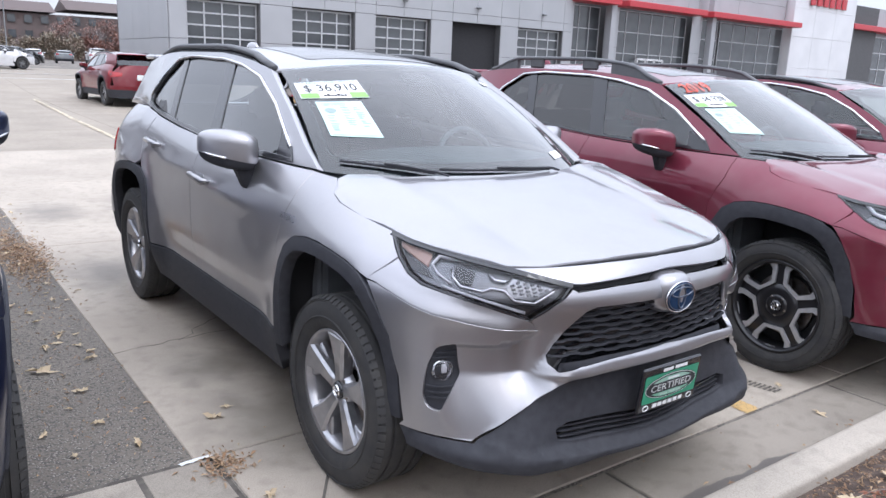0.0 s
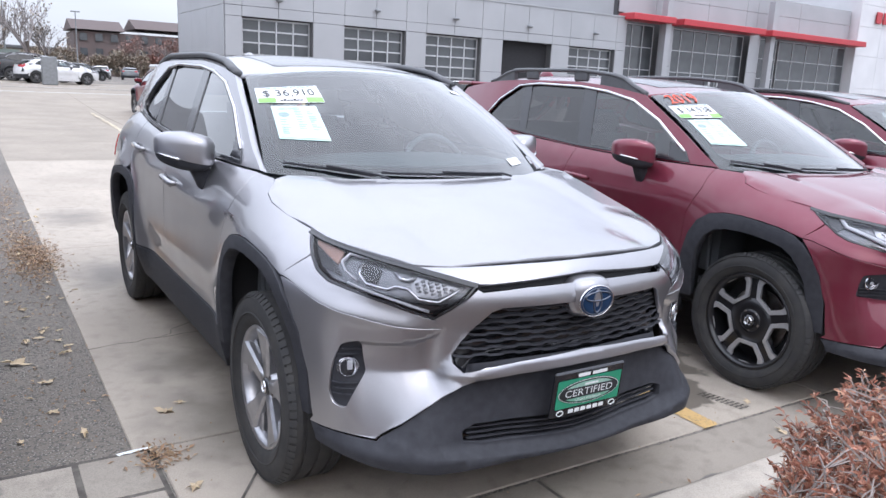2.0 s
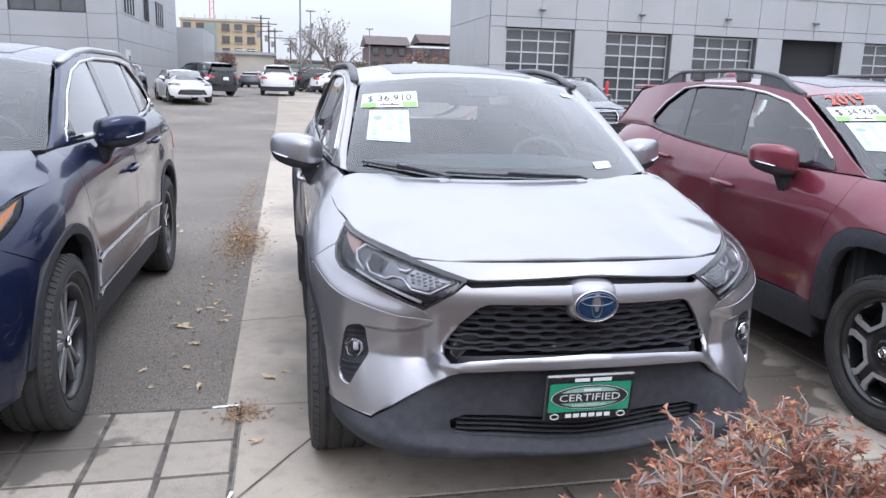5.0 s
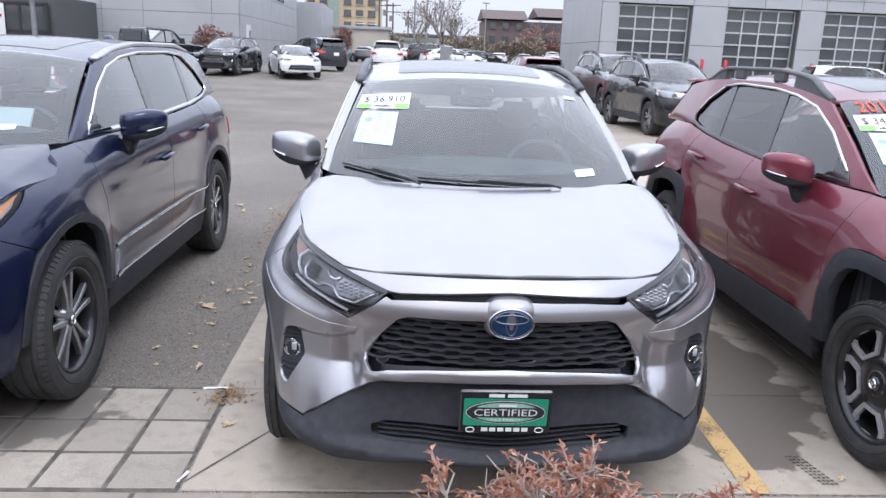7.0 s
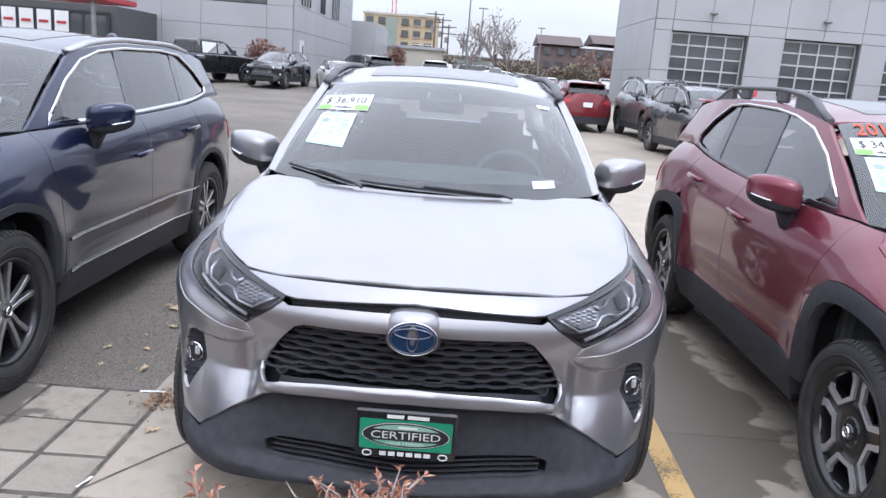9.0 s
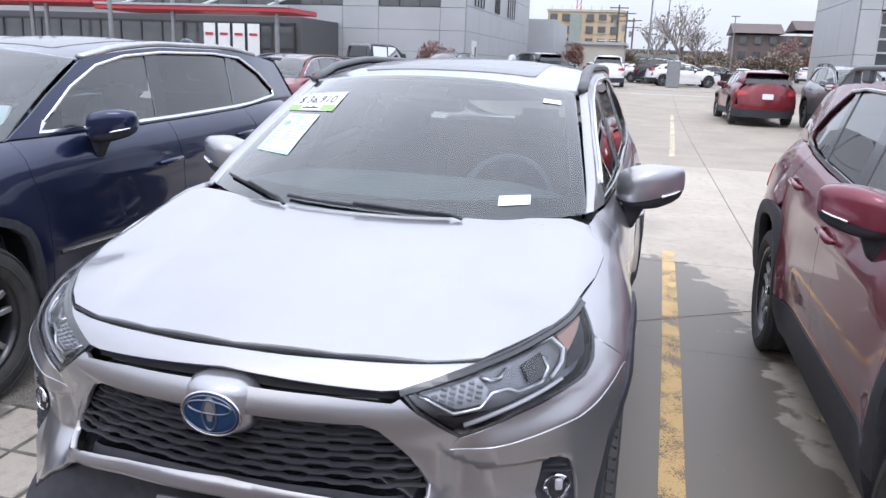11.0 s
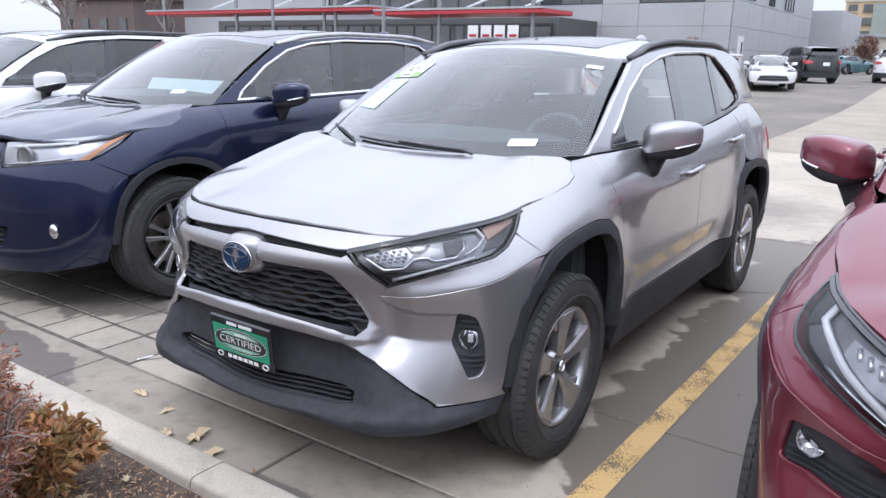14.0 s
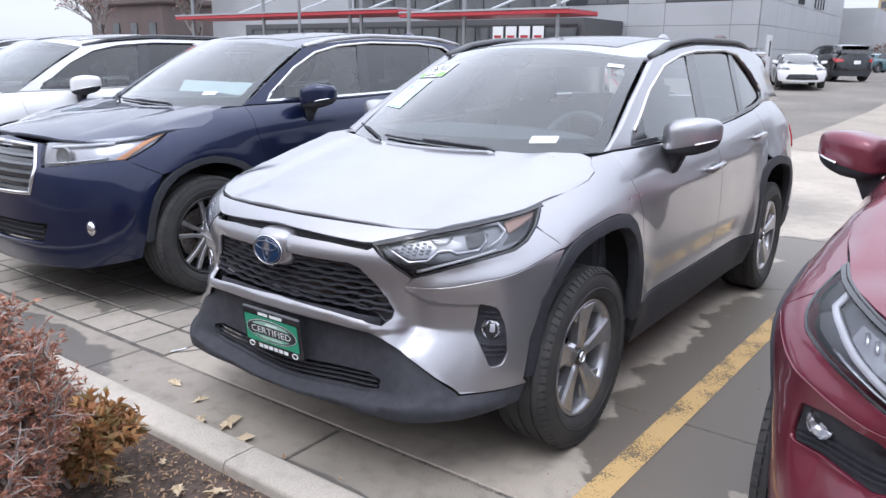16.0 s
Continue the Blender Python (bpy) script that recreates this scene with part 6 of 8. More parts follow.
def stone(name, dry, dark, wet, spots=(), rough=0.75, fine=220.0, rnd=0.0, soft=()):
    """Poured concrete: broad tone changes, fine grain, dark wet patches with ragged edges (spots), broad faded dark
    ones (soft).
    """
    m, n, l, b = mat(name)
    co = world_coord(n)
    dry, dark, wet = ((c[0] * 1.02, c[1] * 0.985, c[2] * 0.92) for c in (dry, dark, wet))

    def tex(scale, detail):
        t = n.new("ShaderNodeTexNoise")
        t.inputs["Scale"].default_value, t.inputs["Detail"].default_value = scale, detail
        l.new(co, t.inputs["Vector"])
        return t.outputs["Fac"]

    def mixc(fac, a, c):
        x = n.new("ShaderNodeMix")
        x.data_type = "RGBA"
        for v, k in ((fac, 0), (a, 6), (c, 7)):
            if isinstance(v, (tuple, list)):
                x.inputs[k].default_value = rgba(v)
            elif isinstance(v, float):
                x.inputs[k].default_value = v
            else:
                l.new(v, x.inputs[k])
        return x.outputs[2]

    def rng(v, a, c, lo=0.0, hi=1.0):
        x = n.new("ShaderNodeMapRange")
        for k, q in enumerate((a, c, lo, hi)):
            x.inputs[k + 1].default_value = q
        l.new(v, x.inputs[0])
        return x.outputs[0]

    col = mixc(rng(tex(0.9, 7.0), 0.38, 0.66), dry, dark)
    col = mixc(rng(tex(11.0, 10.0), 0.50, 0.72, 0.0, 0.55), col, tuple(v * 0.7 for v in dark))
    col = mixc(rng(tex(fine, 3.0), 0.42, 0.70, 0.0, 0.55), col, tuple(v * 0.55 for v in dark))
    dark_mask = None
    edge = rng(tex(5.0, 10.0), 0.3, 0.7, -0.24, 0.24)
    # spots end sharply; soft ones fade out broadly towards the same dark colour
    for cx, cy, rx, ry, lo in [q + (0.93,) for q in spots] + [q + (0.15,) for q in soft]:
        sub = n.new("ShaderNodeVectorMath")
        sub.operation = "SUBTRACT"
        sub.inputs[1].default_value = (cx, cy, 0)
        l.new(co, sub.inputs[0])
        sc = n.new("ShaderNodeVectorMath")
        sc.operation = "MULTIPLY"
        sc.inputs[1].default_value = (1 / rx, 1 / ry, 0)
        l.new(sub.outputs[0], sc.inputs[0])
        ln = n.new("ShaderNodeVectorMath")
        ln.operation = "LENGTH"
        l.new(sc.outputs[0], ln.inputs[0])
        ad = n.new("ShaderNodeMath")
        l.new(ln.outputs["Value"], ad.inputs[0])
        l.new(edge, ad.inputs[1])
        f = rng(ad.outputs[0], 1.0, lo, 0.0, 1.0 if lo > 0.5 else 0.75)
        if dark_mask is None:
            dark_mask = f
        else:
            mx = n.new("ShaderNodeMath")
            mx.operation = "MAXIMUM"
            l.new(dark_mask, mx.inputs[0])
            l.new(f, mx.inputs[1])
            dark_mask = mx.outputs[0]
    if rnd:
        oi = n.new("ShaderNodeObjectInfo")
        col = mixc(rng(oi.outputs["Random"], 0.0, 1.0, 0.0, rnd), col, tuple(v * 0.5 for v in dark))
    if dark_mask is not None:
        col = mixc(dark_mask, col, wet)
        l.new(rng(dark_mask, 0.0, 1.0, rough, 0.48), b.inputs["Roughness"])
    else:
        b.inputs["Roughness"].default_value = rough
    l.new(col, b.inputs["Base Color"])
    bump(n, l, b, co, fine * 0.8, 0.25, 0.004)
    return m


WET = [(1.30, -0.55, 0.50, 1.10), (1.28, 0.55, 0.47, 1.25), (1.20, 1.80, 0.44, 1.05), (1.22, -1.25, 0.34, 0.42), (1.0, 2.7, 0.5, 0.5)]
# broad soft dark areas: centre x, y and the two radii
SOFT_DARK = [(-0.72, -0.78, 0.55, 0.62), (-0.85, -0.05, 0.30, 0.35), (-0.3, 0.6, 0.6, 1.8), (-0.95, 2.05, 0.34, 0.55), (0.3, -1.2, 0.8, 0.7), (2.5, -0.4, 0.7, 2.0), (-0.9, 4.6, 0.4, 0.7), (0.4, 4.5, 0.9, 1.2)]
M["concrete"] = stone("concrete", (0.47, 0.428, 0.382), (0.375, 0.338, 0.30), (0.150, 0.134, 0.117), WET, soft=SOFT_DARK)
M["concrete_far"] = stone("pale_concrete", (0.36, 0.322, 0.280), (0.285, 0.255, 0.222), (0.2, 0.2, 0.2))
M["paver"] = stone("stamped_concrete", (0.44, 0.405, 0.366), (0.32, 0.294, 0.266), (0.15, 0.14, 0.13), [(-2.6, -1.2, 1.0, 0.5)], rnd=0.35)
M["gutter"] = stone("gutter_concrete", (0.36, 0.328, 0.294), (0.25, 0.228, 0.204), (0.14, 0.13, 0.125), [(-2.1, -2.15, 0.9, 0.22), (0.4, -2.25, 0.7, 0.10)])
M["kerb"] = stone("kerb_concrete", (0.50, 0.46, 0.42), (0.40, 0.37, 0.335), (0.28, 0.26, 0.24))


def asphalt_material():
    m, n, l, b = mat("asphalt")
    co = world_coord(n)
    big = n.new("ShaderNodeTexNoise")
    big.inputs["Scale"].default_value, big.inputs["Detail"].default_value = 0.35, 7.0
    vo = n.new("ShaderNodeTexVoronoi")
    vo.inputs["Scale"].default_value = 95.0
    gr = n.new("ShaderNodeTexNoise")
    gr.inputs["Scale"].default_value, gr.inputs["Detail"].default_value = 60.0, 4.0
    r1, r2, r3 = (n.new("ShaderNodeValToRGB") for _ in range(3))
    r1.color_ramp.elements[0].position, r1.color_ramp.elements[0].color = 0.35, (0.140, 0.123, 0.106, 1)
    r1.color_ramp.elements[1].position, r1.color_ramp.elements[1].color = 0.68, (0.262, 0.232, 0.196, 1)
    r2.color_ramp.elements[0].position, r2.color_ramp.elements[0].color = 0.15, (0.46, 0.42, 0.37, 1)
    r2.color_ramp.elements[1].position, r2.color_ramp.elements[1].color = 0.45, (0.092, 0.085, 0.077, 1)
    r3.color_ramp.elements[0].position, r3.color_ramp.elements[0].color = 0.45, (0, 0, 0, 1)
    r3.color_ramp.elements[1].position, r3.color_ramp.elements[1].color = 0.60, (0.95, 0.95, 0.95, 1)
    mx = n.new("ShaderNodeMix")
    mx.data_type = "RGBA"
    for t in (big, vo, gr):
        l.new(co, t.inputs["Vector"])
    l.new(big.outputs["Fac"], r1.inputs["Fac"])
    l.new(vo.outputs["Distance"], r2.inputs["Fac"])
    l.new(gr.outputs["Fac"], r3.inputs["Fac"])
    l.new(r3.outputs["Color"], mx.inputs[0])
    l.new(r1.outputs["Color"], mx.inputs[6])
    l.new(r2.outputs["Color"], mx.inputs[7])
    l.new(mx.outputs[2], b.inputs["Base Color"])
    b.inputs["Roughness"].default_value = 0.85
    bp = n.new("ShaderNodeBump")
    bp.inputs["Strength"].default_value, bp.inputs["Distance"].default_value = 0.6, 0.008
    l.new(vo.outputs["Distance"], bp.inputs["Height"])
    l.new(bp.outputs["Normal"], b.inputs["Normal"])
    return m


M["asphalt"] = asphalt_material()
M["wall_plain"] = plain("plain_wall", (0.33, 0.305, 0.285), 0.85, c2=(0.27, 0.25, 0.235), scale=0.4)
M["soil"] = plain("dark_mulch", (0.060, 0.042, 0.034), 0.95, c2=(0.125, 0.092, 0.074), scale=22, bumps=(90, 0.8))
M["crack"] = plain("joint_filler", (0.060, 0.053, 0.046), 0.9, c2=(0.15, 0.135, 0.118), scale=14)


def strip_ground(name, x0, x1, ys, material, z, label, cat):
    bm = bmesh.new()
    rows = [[bm.verts.new((x, y, gz(y) + z)) for x in (x0, x1)] for y in ys]
    for a, b in zip(rows, rows[1:]):
        bm.faces.new((a[0], a[1], b[1], b[0]))
    return tagged(finish(name, bm, material, smooth=True), label, cat, kind="structure")


YS = [-300, -60, -12, -0.935] + list(range(2, 70, 4)) + [80, 120, 200, 400, 900]
ground = strip_ground("ground", -900, 900, YS, "asphalt", -0.006, "worn grey asphalt of the car park", "ground")

# concrete slabs
pave = tagged(empty("pavement"), "pale concrete slabs with joints and damp stains", "pavement", kind="structure")


def slab(x0, x1, y0, y1, material, parent, name="slab", top=0.0, thick=0.08, gap=0.005, chamfer=0.004, wobble=0.0):
    """A slab with chamfered top edges."""
    bm = bmesh.new()
    x0, x1, y0, y1 = x0 + gap, x1 - gap, y0 + gap, y1 - gap
    z = lambda y, d: gz(y) + top + d
    c = chamfer
    lo = [bm.verts.new((x, y, z(y, -thick))) for x, y in ((x0, y0), (x1, y0), (x1, y1), (x0, y1))]
    md = [bm.verts.new((x, y, z(y, -c))) for x, y in ((x0, y0), (x1, y0), (x1, y1), (x0, y1))]
    hi = [bm.verts.new((x, y, z(y, 0))) for x, y in ((x0 + c, y0 + c), (x1 - c, y0 + c), (x1 - c, y1 - c), (x0 + c, y1 - c))]
    for a, b in ((lo, md), (md, hi)):
        for k in range(4):
            bm.faces.new((a[k], a[(k + 1) % 4], b[(k + 1) % 4], b[k]))
    bm.faces.new(hi)
    for k in range(4):
        dx_, dy_ = rnd.uniform(-wobble, wobble), rnd.uniform(-wobble, wobble)
        for v in (md[k], hi[k], lo[k]):
            v.co.x += dx_
            v.co.y += dy_
    return part(name, bm, material, parent)


rnd = random.Random(3)
xs_ = [-1.275, 1.98, 5.2, 8.5, 12.0, 16.0, 20.0, 25.0, 31.0]
ys_ = [-1.855, 3.06, 6.6, 10.2, 14.0, 18.0, 22.0, 26.0, 30.0, 34.0, 40.0, 48.0, 60.0]
for i in range(len(xs_) - 1):
    for j in range(len(ys_) - 1):
        if ys_[j] > 33 and xs_[i] > 8:
            continue
        if i == j == 0:
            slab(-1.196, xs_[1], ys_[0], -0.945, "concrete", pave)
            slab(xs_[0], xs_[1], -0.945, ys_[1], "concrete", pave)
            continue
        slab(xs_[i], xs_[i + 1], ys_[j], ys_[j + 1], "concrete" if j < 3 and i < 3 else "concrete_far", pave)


def crack(points, w, name="crack"):
    bm = bmesh.new()
    prev = None
    for k, (x, y) in enumerate(points):
        a = w * (0.5 + rnd.random() * 0.7)
        d = Vector(points[min(k + 1, len(points) - 1)]) - Vector(points[max(k - 1, 0)])
        nx, ny = -d.y / max(d.length, 1e-6), d.x / max(d.length, 1e-6)
        v = (bm.verts.new((x + nx * a, y + ny * a, 0.002)), bm.verts.new((x - nx * a, y - ny * a, 0.002)))
        if prev:
            bm.faces.new((prev[0], v[0], v[1], prev[1]))
        prev = v
    return part(name, bm, "crack", pave)


def wander(x0, y0, x1, y1, n, amp):
    out = []
    for k in range(n + 1):
        t = k / n
        e = amp * (0 if k in (0, n) else 1)
        out.append((x0 + (x1 - x0) * t + rnd.uniform(-e, e), y0 + (y1 - y0) * t + rnd.uniform(-e, e)))
    return out


fleck = crack(wander(-1.33, -0.955, -1.20, -0.935, 5, 0.006), 0.011, "paint_fleck")
fleck.data.materials[0] = M["paper"]
fleck = crack(wander(-1.215, -1.80, -1.195, -1.72, 4, 0.004), 0.007, "paint_fleck")
fleck.data.materials[0] = M["paper"]
crack(wander(-1.27, 0.36, -0.75, 0.44, 10, 0.015), 0.004)
crack(wander(-0.92, 0.40, -0.55, 0.72, 8, 0.02), 0.003)
crack(wander(-0.75, 0.44, -0.2, 0.46, 8, 0.015), 0.003)
crack([(-1.19, -1.80), (-0.99, -1.48), (-0.78, -1.16), (-0.5, -0.75)], 0.005, "saw_joint")
crack([(0.85, 1.25), (1.25, 1.52), (1.7, 1.82), (1.98, 2.0)], 0.005, "saw_joint")
crack(wander(1.0, 0.9, 2.0, 0.86, 8, 0.02), 0.003)

# stamped squares before the asphalt
band = tagged(empty("paver_band"), "band of stamped concrete squares with dark joints", "pavement", kind="structure")
cols = [-1.205 - 0.2785 * k for k in range(40)]
rows_ = [-0.945, -1.285, -1.570, -1.850]
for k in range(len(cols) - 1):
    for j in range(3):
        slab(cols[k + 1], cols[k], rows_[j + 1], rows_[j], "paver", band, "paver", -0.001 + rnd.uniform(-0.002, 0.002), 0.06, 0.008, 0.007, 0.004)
base_ = box(11.2, 0.93, 0.03, (-6.80, -1.40, -0.0195))
part("paver_bed", base_, "crack", band)

# gutter and kerb
gut = tagged(empty("gutter"), "long concrete gutter slabs along the kerb", "pavement", kind="structure")
gx = [-10.9, -7.9, -4.4, -1.36, 0.055, 1.75, 3.5, 5.3, 7.1, 9.0, 12.0]
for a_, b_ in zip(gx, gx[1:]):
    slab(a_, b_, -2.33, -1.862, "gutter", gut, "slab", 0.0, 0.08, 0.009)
part("gutter_bed", box(23, 0.45, 0.03, (0.5, -2.095, -0.0205)), "crack", gut)
kerb = tagged(empty("kerb"), "pale concrete kerb with rounded edges", "kerb", kind="structure")
for a_, b_ in zip(gx, gx[1:]):
    prof_ = [(-2.445, -0.12), (-2.445, 0.098), (-2.439, 0.110), (-2.427, 0.115), (-2.318, 0.115), (-2.302, 0.110), (-2.292, 0.100), (-2.287, 0.085), (-2.280, -0.12)]
    bm = lay(prism(prof_, a_ + 0.003, b_ - 0.003), lambda u, v, w: Vector((w, u, v)))
    bmesh.ops.recalc_face_normals(bm, faces=bm.faces)
    part("kerb_stone", sharp(bm, 50), "kerb", kerb, smooth=True)

# planting bed
bm = bmesh.new()
nx_, ny_ = 90, 40
grid = [[bm.verts.new((-11 + 23 * i / nx_, -2.44 - 4.5 * j / ny_, 0.070 + 0.02 * noise.noise((i * 0.4, j * 0.4, 0)) + 0.012 * noise.noise((i * 1.7, j * 1.7, 3)) + 0.03 * min(1, j / 10))) for j in range(ny_ + 1)] for i in range(nx_ + 1)]
for i in range(nx_):
    for j in range(ny_):
        bm.faces.new((grid[i][j], grid[i + 1][j], grid[i + 1][j + 1], grid[i][j + 1]))
tagged(finish("planting_bed", bm, "soil"), "dark mulch of the planting bed", "soil", kind="structure")


def paint_strip(name, pts, w, colour, label, wear):
    m, n, l, b = mat(name)
    co = world_coord(n)
    tx = n.new("ShaderNodeTexNoise")
    tx.inputs["Scale"].default_value, tx.inputs["Detail"].default_value = 150.0, 6.0
    t2 = n.new("ShaderNodeTexNoise")
    t2.inputs["Scale"].default_value, t2.inputs["Detail"].default_value = 4.0, 6.0
    ad = n.new("ShaderNodeMath")
    mr = n.new("ShaderNodeMapRange")
    mr.inputs[1].default_value, mr.inputs[2].default_value = wear, wear + 0.10
    l.new(co, tx.inputs["Vector"])
    l.new(co, t2.inputs["Vector"])
    l.new(tx.outputs["Fac"], ad.inputs[0])
    l.new(t2.outputs["Fac"], ad.inputs[1])
    l.new(ad.outputs[0], mr.inputs[0])
    tr, mx = n.new("ShaderNodeBsdfTransparent"), n.new("ShaderNodeMixShader")
    b.inputs["Base Color"].default_value, b.inputs["Roughness"].default_value = rgba(colour), 0.6
    l.new(mr.outputs[0], mx.inputs[0])
    l.new(b.outputs[0], mx.inputs[1])
    l.new(tr.outputs[0], mx.inputs[2])
    l.new(mx.outputs[0], n["Material Output"].inputs["Surface"])
    bm = bmesh.new()
    prev = None
    for x, y in pts:
        v = (bm.verts.new((x - w / 2, y, gz(y) + 0.004)), bm.verts.new((x + w / 2, y, gz(y) + 0.004)))
        if prev:
            bm.faces.new((prev[0], prev[1], v[1], v[0]))
        prev = v
    return tagged(finish(name, bm, m, smooth=False), label, "road marking", kind="structure")


paint_strip("yellow_line", [(1.095, -1.86), (1.12, -0.8), (1.16, 0.9), (1.20, 3.45)], 0.105, (0.58, 0.39, 0.165), "worn yellow parking line on the concrete", 1.00)
paint_strip("far_line", [(1.45, 11.6), (1.60, 17.0), (1.78, 24.5)], 0.11, (0.58, 0.50, 0.36), "faded parking line on the far concrete", 1.02)
bm = bmesh.new()
for k in range(3):
    x, y = 6.0 + 0.0 * k, 33.0 + 5 * k
    v = [bm.verts.new((p, q, gz(q) + 0.006)) for p, q in ((-1, y), (5.5, y), (5.5, y + 0.12), (-1, y + 0.12))]
    bm.faces.new(v)
tagged(finish("stall_lines", bm, "paper", smooth=False), "white stall lines across the far lane", "road marking", kind="structure")

# a tread print left on the concrete
vs_, fs_ = [], []
for i in range(10):
    for j in range(4):
        x, y = 1.350 + 0.0055 * i + 0.019 * j, -1.570 - 0.024 * i + 0.003 * (j % 2)
        o = len(vs_)
        vs_ += [(x - 0.007, y - 0.006, 0.0025), (x + 0.007, y - 0.008, 0.0025), (x + 0.007, y + 0.006, 0.0025), (x - 0.007, y + 0.008, 0.0025)]
        fs_.append((o, o + 1, o + 2, o + 3))
me_ = bpy.data.meshes.new("tread_print")
me_.from_pydata(vs_, [], fs_)
me_.materials.append(M["crack"])
tagged(new("tread_print", me_), "dark muddy tread print on the concrete", "stain", kind="stuff")

# plain wall added behind the eye, never in view: it closes the place and darkens what the car fronts mirror
bm = join(box(110.0, 0.4, 5.0, (0, -17.0, 2.5)), box(110.0, 0.5, 0.25, (0, -17.0, 5.1)))
tagged(part("wall_south", bm, "wall_plain", None), "plain grey-brown wall across the street", "wall", kind="structure")


# ---- buildings ----
M["panel"] = plain("grey_metal_panel", (0.405, 0.412, 0.432), 0.42, 0.15, c2=(0.37, 0.377, 0.396), scale=0.5)
M["panel_dark"] = plain("dark_joint", (0.10, 0.10, 0.105), 0.7)
M["white_panel"] = plain("white_metal_panel", (0.70, 0.70, 0.72), 0.4, 0.0, c2=(0.64, 0.64, 0.66), scale=0.5)
M["mullion"] = plain("pale_aluminium", (0.55, 0.56, 0.58), 0.4, 0.3)
M["dark_mullion"] = plain("dark_aluminium", (0.05, 0.05, 0.055), 0.4, 0.3)
M["pane"] = plain("dark_window_pane", (0.05, 0.056, 0.062), 0.06, 0.0, c2=(0.085, 0.092, 0.10), scale=0.7, spec=0.9)
M["red_trim"] = plain("red_canopy_metal", (0.50, 0.045, 0.06), 0.4, c2=(0.42, 0.04, 0.05))
M["room_dark"] = plain("dark_room", (0.03, 0.03, 0.034), 0.9)
M["brick"] = plain("brown_brick", (0.15, 0.112, 0.105), 0.85, c2=(0.12, 0.098, 0.095), scale=0.6)
M["roof_red"] = plain("dull_red_roof", (0.135, 0.105, 0.10), 0.8)
M["tan"] = plain("yellow_sheathing", (0.52, 0.41, 0.26), 0.8, c2=(0.44, 0.36, 0.25), scale=0.3)
M["pale_stucco"] = plain("pale_stucco", (0.52, 0.48, 0.42), 0.85, scale=0.4)
M["green_wrap"] = plain("grey_green_sheathing", (0.30, 0.35, 0.32), 0.8, scale=0.3)
M["steel"] = plain("galvanised_steel", (0.30, 0.31, 0.32), 0.45, 0.6)
M["wood_pole"] = plain("weathered_pole", (0.13, 0.10, 0.08), 0.85)
M["bollard"] = plain("red_bollard_cover", (0.62, 0.05, 0.06), 0.5)


def wall_panels(parent, x_edges, z_edges, plane, along="x", material="panel", skip=(), depth=0.06, joint=0.02, sgn=-1):
    """Metal cladding panels on a wall; skip lists rectangles left open."""
    for a, b in zip(x_edges, x_edges[1:]):
        for c, d in zip(z_edges, z_edges[1:]):
            if any(a >= s[0] - 0.01 and b <= s[1] + 0.01 and c >= s[2] - 0.01 and d <= s[3] + 0.01 for s in skip):
                continue
            at = ((a + b) / 2, plane + sgn * depth / 2, (c + d) / 2) if along == "x" else (plane + sgn * depth / 2, (a + b) / 2, (c + d) / 2)
            size = (b - a - joint, depth, d - c - joint) if along == "x" else (depth, b - a - joint, d - c - joint)
            part("wall_panel", box(*size, at, 0.008), material, parent)


PANES = {}


def glazing(parent, x0, x1, z0, z1, y, nx, nz, frame_mat="mullion", w=0.07, name="window", pane="pane"):
    """A grid of panes between bars, on a wall that faces -y."""
    win = part(name, box(x1 - x0, 0.06, w, ((x0 + x1) / 2, y, z1 - w / 2)), frame_mat, parent)
    part("frame_bar", box(x1 - x0, 0.06, w, ((x0 + x1) / 2, y, z0 + w / 2)), frame_mat, win)
    dx, dz = (x1 - x0) / nx, (z1 - z0) / nz
    for i in range(nx + 1):
        part("frame_bar", box(w, 0.06, z1 - z0, (min(max(x0 + dx * i, x0 + w / 2), x1 - w / 2), y - 0.003, (z0 + z1) / 2)), frame_mat, win)
    for j in range(1, nz):
        part("frame_bar", box(x1 - x0, 0.055, w, ((x0 + x1) / 2, y - 0.001, z0 + dz * j)), frame_mat, win)
    key = (round(dx, 2), round(dz, 2), pane)
    for i in range(nx):
        for j in range(nz):
            if key not in PANES:
                o = part("pane", box(dx, 0.02, dz), pane, win)
                PANES[key] = o.data
            else:
                o = new("pane", PANES[key])
                o.parent = win
            o.matrix_local = pose(x0 + dx * (i + 0.5), y + 0.02, z0 + dz * (j + 0.5), rnd.uniform(-0.4, 0.4), 0, rnd.uniform(-0.5, 0.5))
    return win


SY = 34.3
G0 = 0.56
service = tagged(empty("service_building"), "grey metal-panelled workshop with glazed roller doors", "building", kind="structure")
doors = [(10.0, 13.7), (15.45, 19.15), (20.45, 24.2), (25.75, 29.5), (30.95, 34.9)]
xe = [9.16, 10.0, 11.85, 13.7, 15.45, 17.3, 19.15, 20.45, 22.3, 24.2, 25.75, 27.6, 29.5, 30.95, 32.9, 34.9, 35.7]
ze_ = [G0, 2.75, 4.64, 5.15, 6.75]
wall_panels(service, xe, ze_, SY, skip=[(a, b, G0, 4.64) for a, b in doors])
part("wall", box(26.5, 9.0, 6.1, (22.41, SY + 4.52 + 0.5, G0 + 3.06)), "panel_dark", service)
for a, b in ((9.16, 10.0), (13.7, 15.45), (19.15, 20.45), (24.2, 25.75), (29.5, 30.95), (34.9, 35.7)):
    part("pier", box(b - a, 0.5, 4.1, ((a + b) / 2, SY + 0.27, G0 + 2.05)), "panel_dark", service)
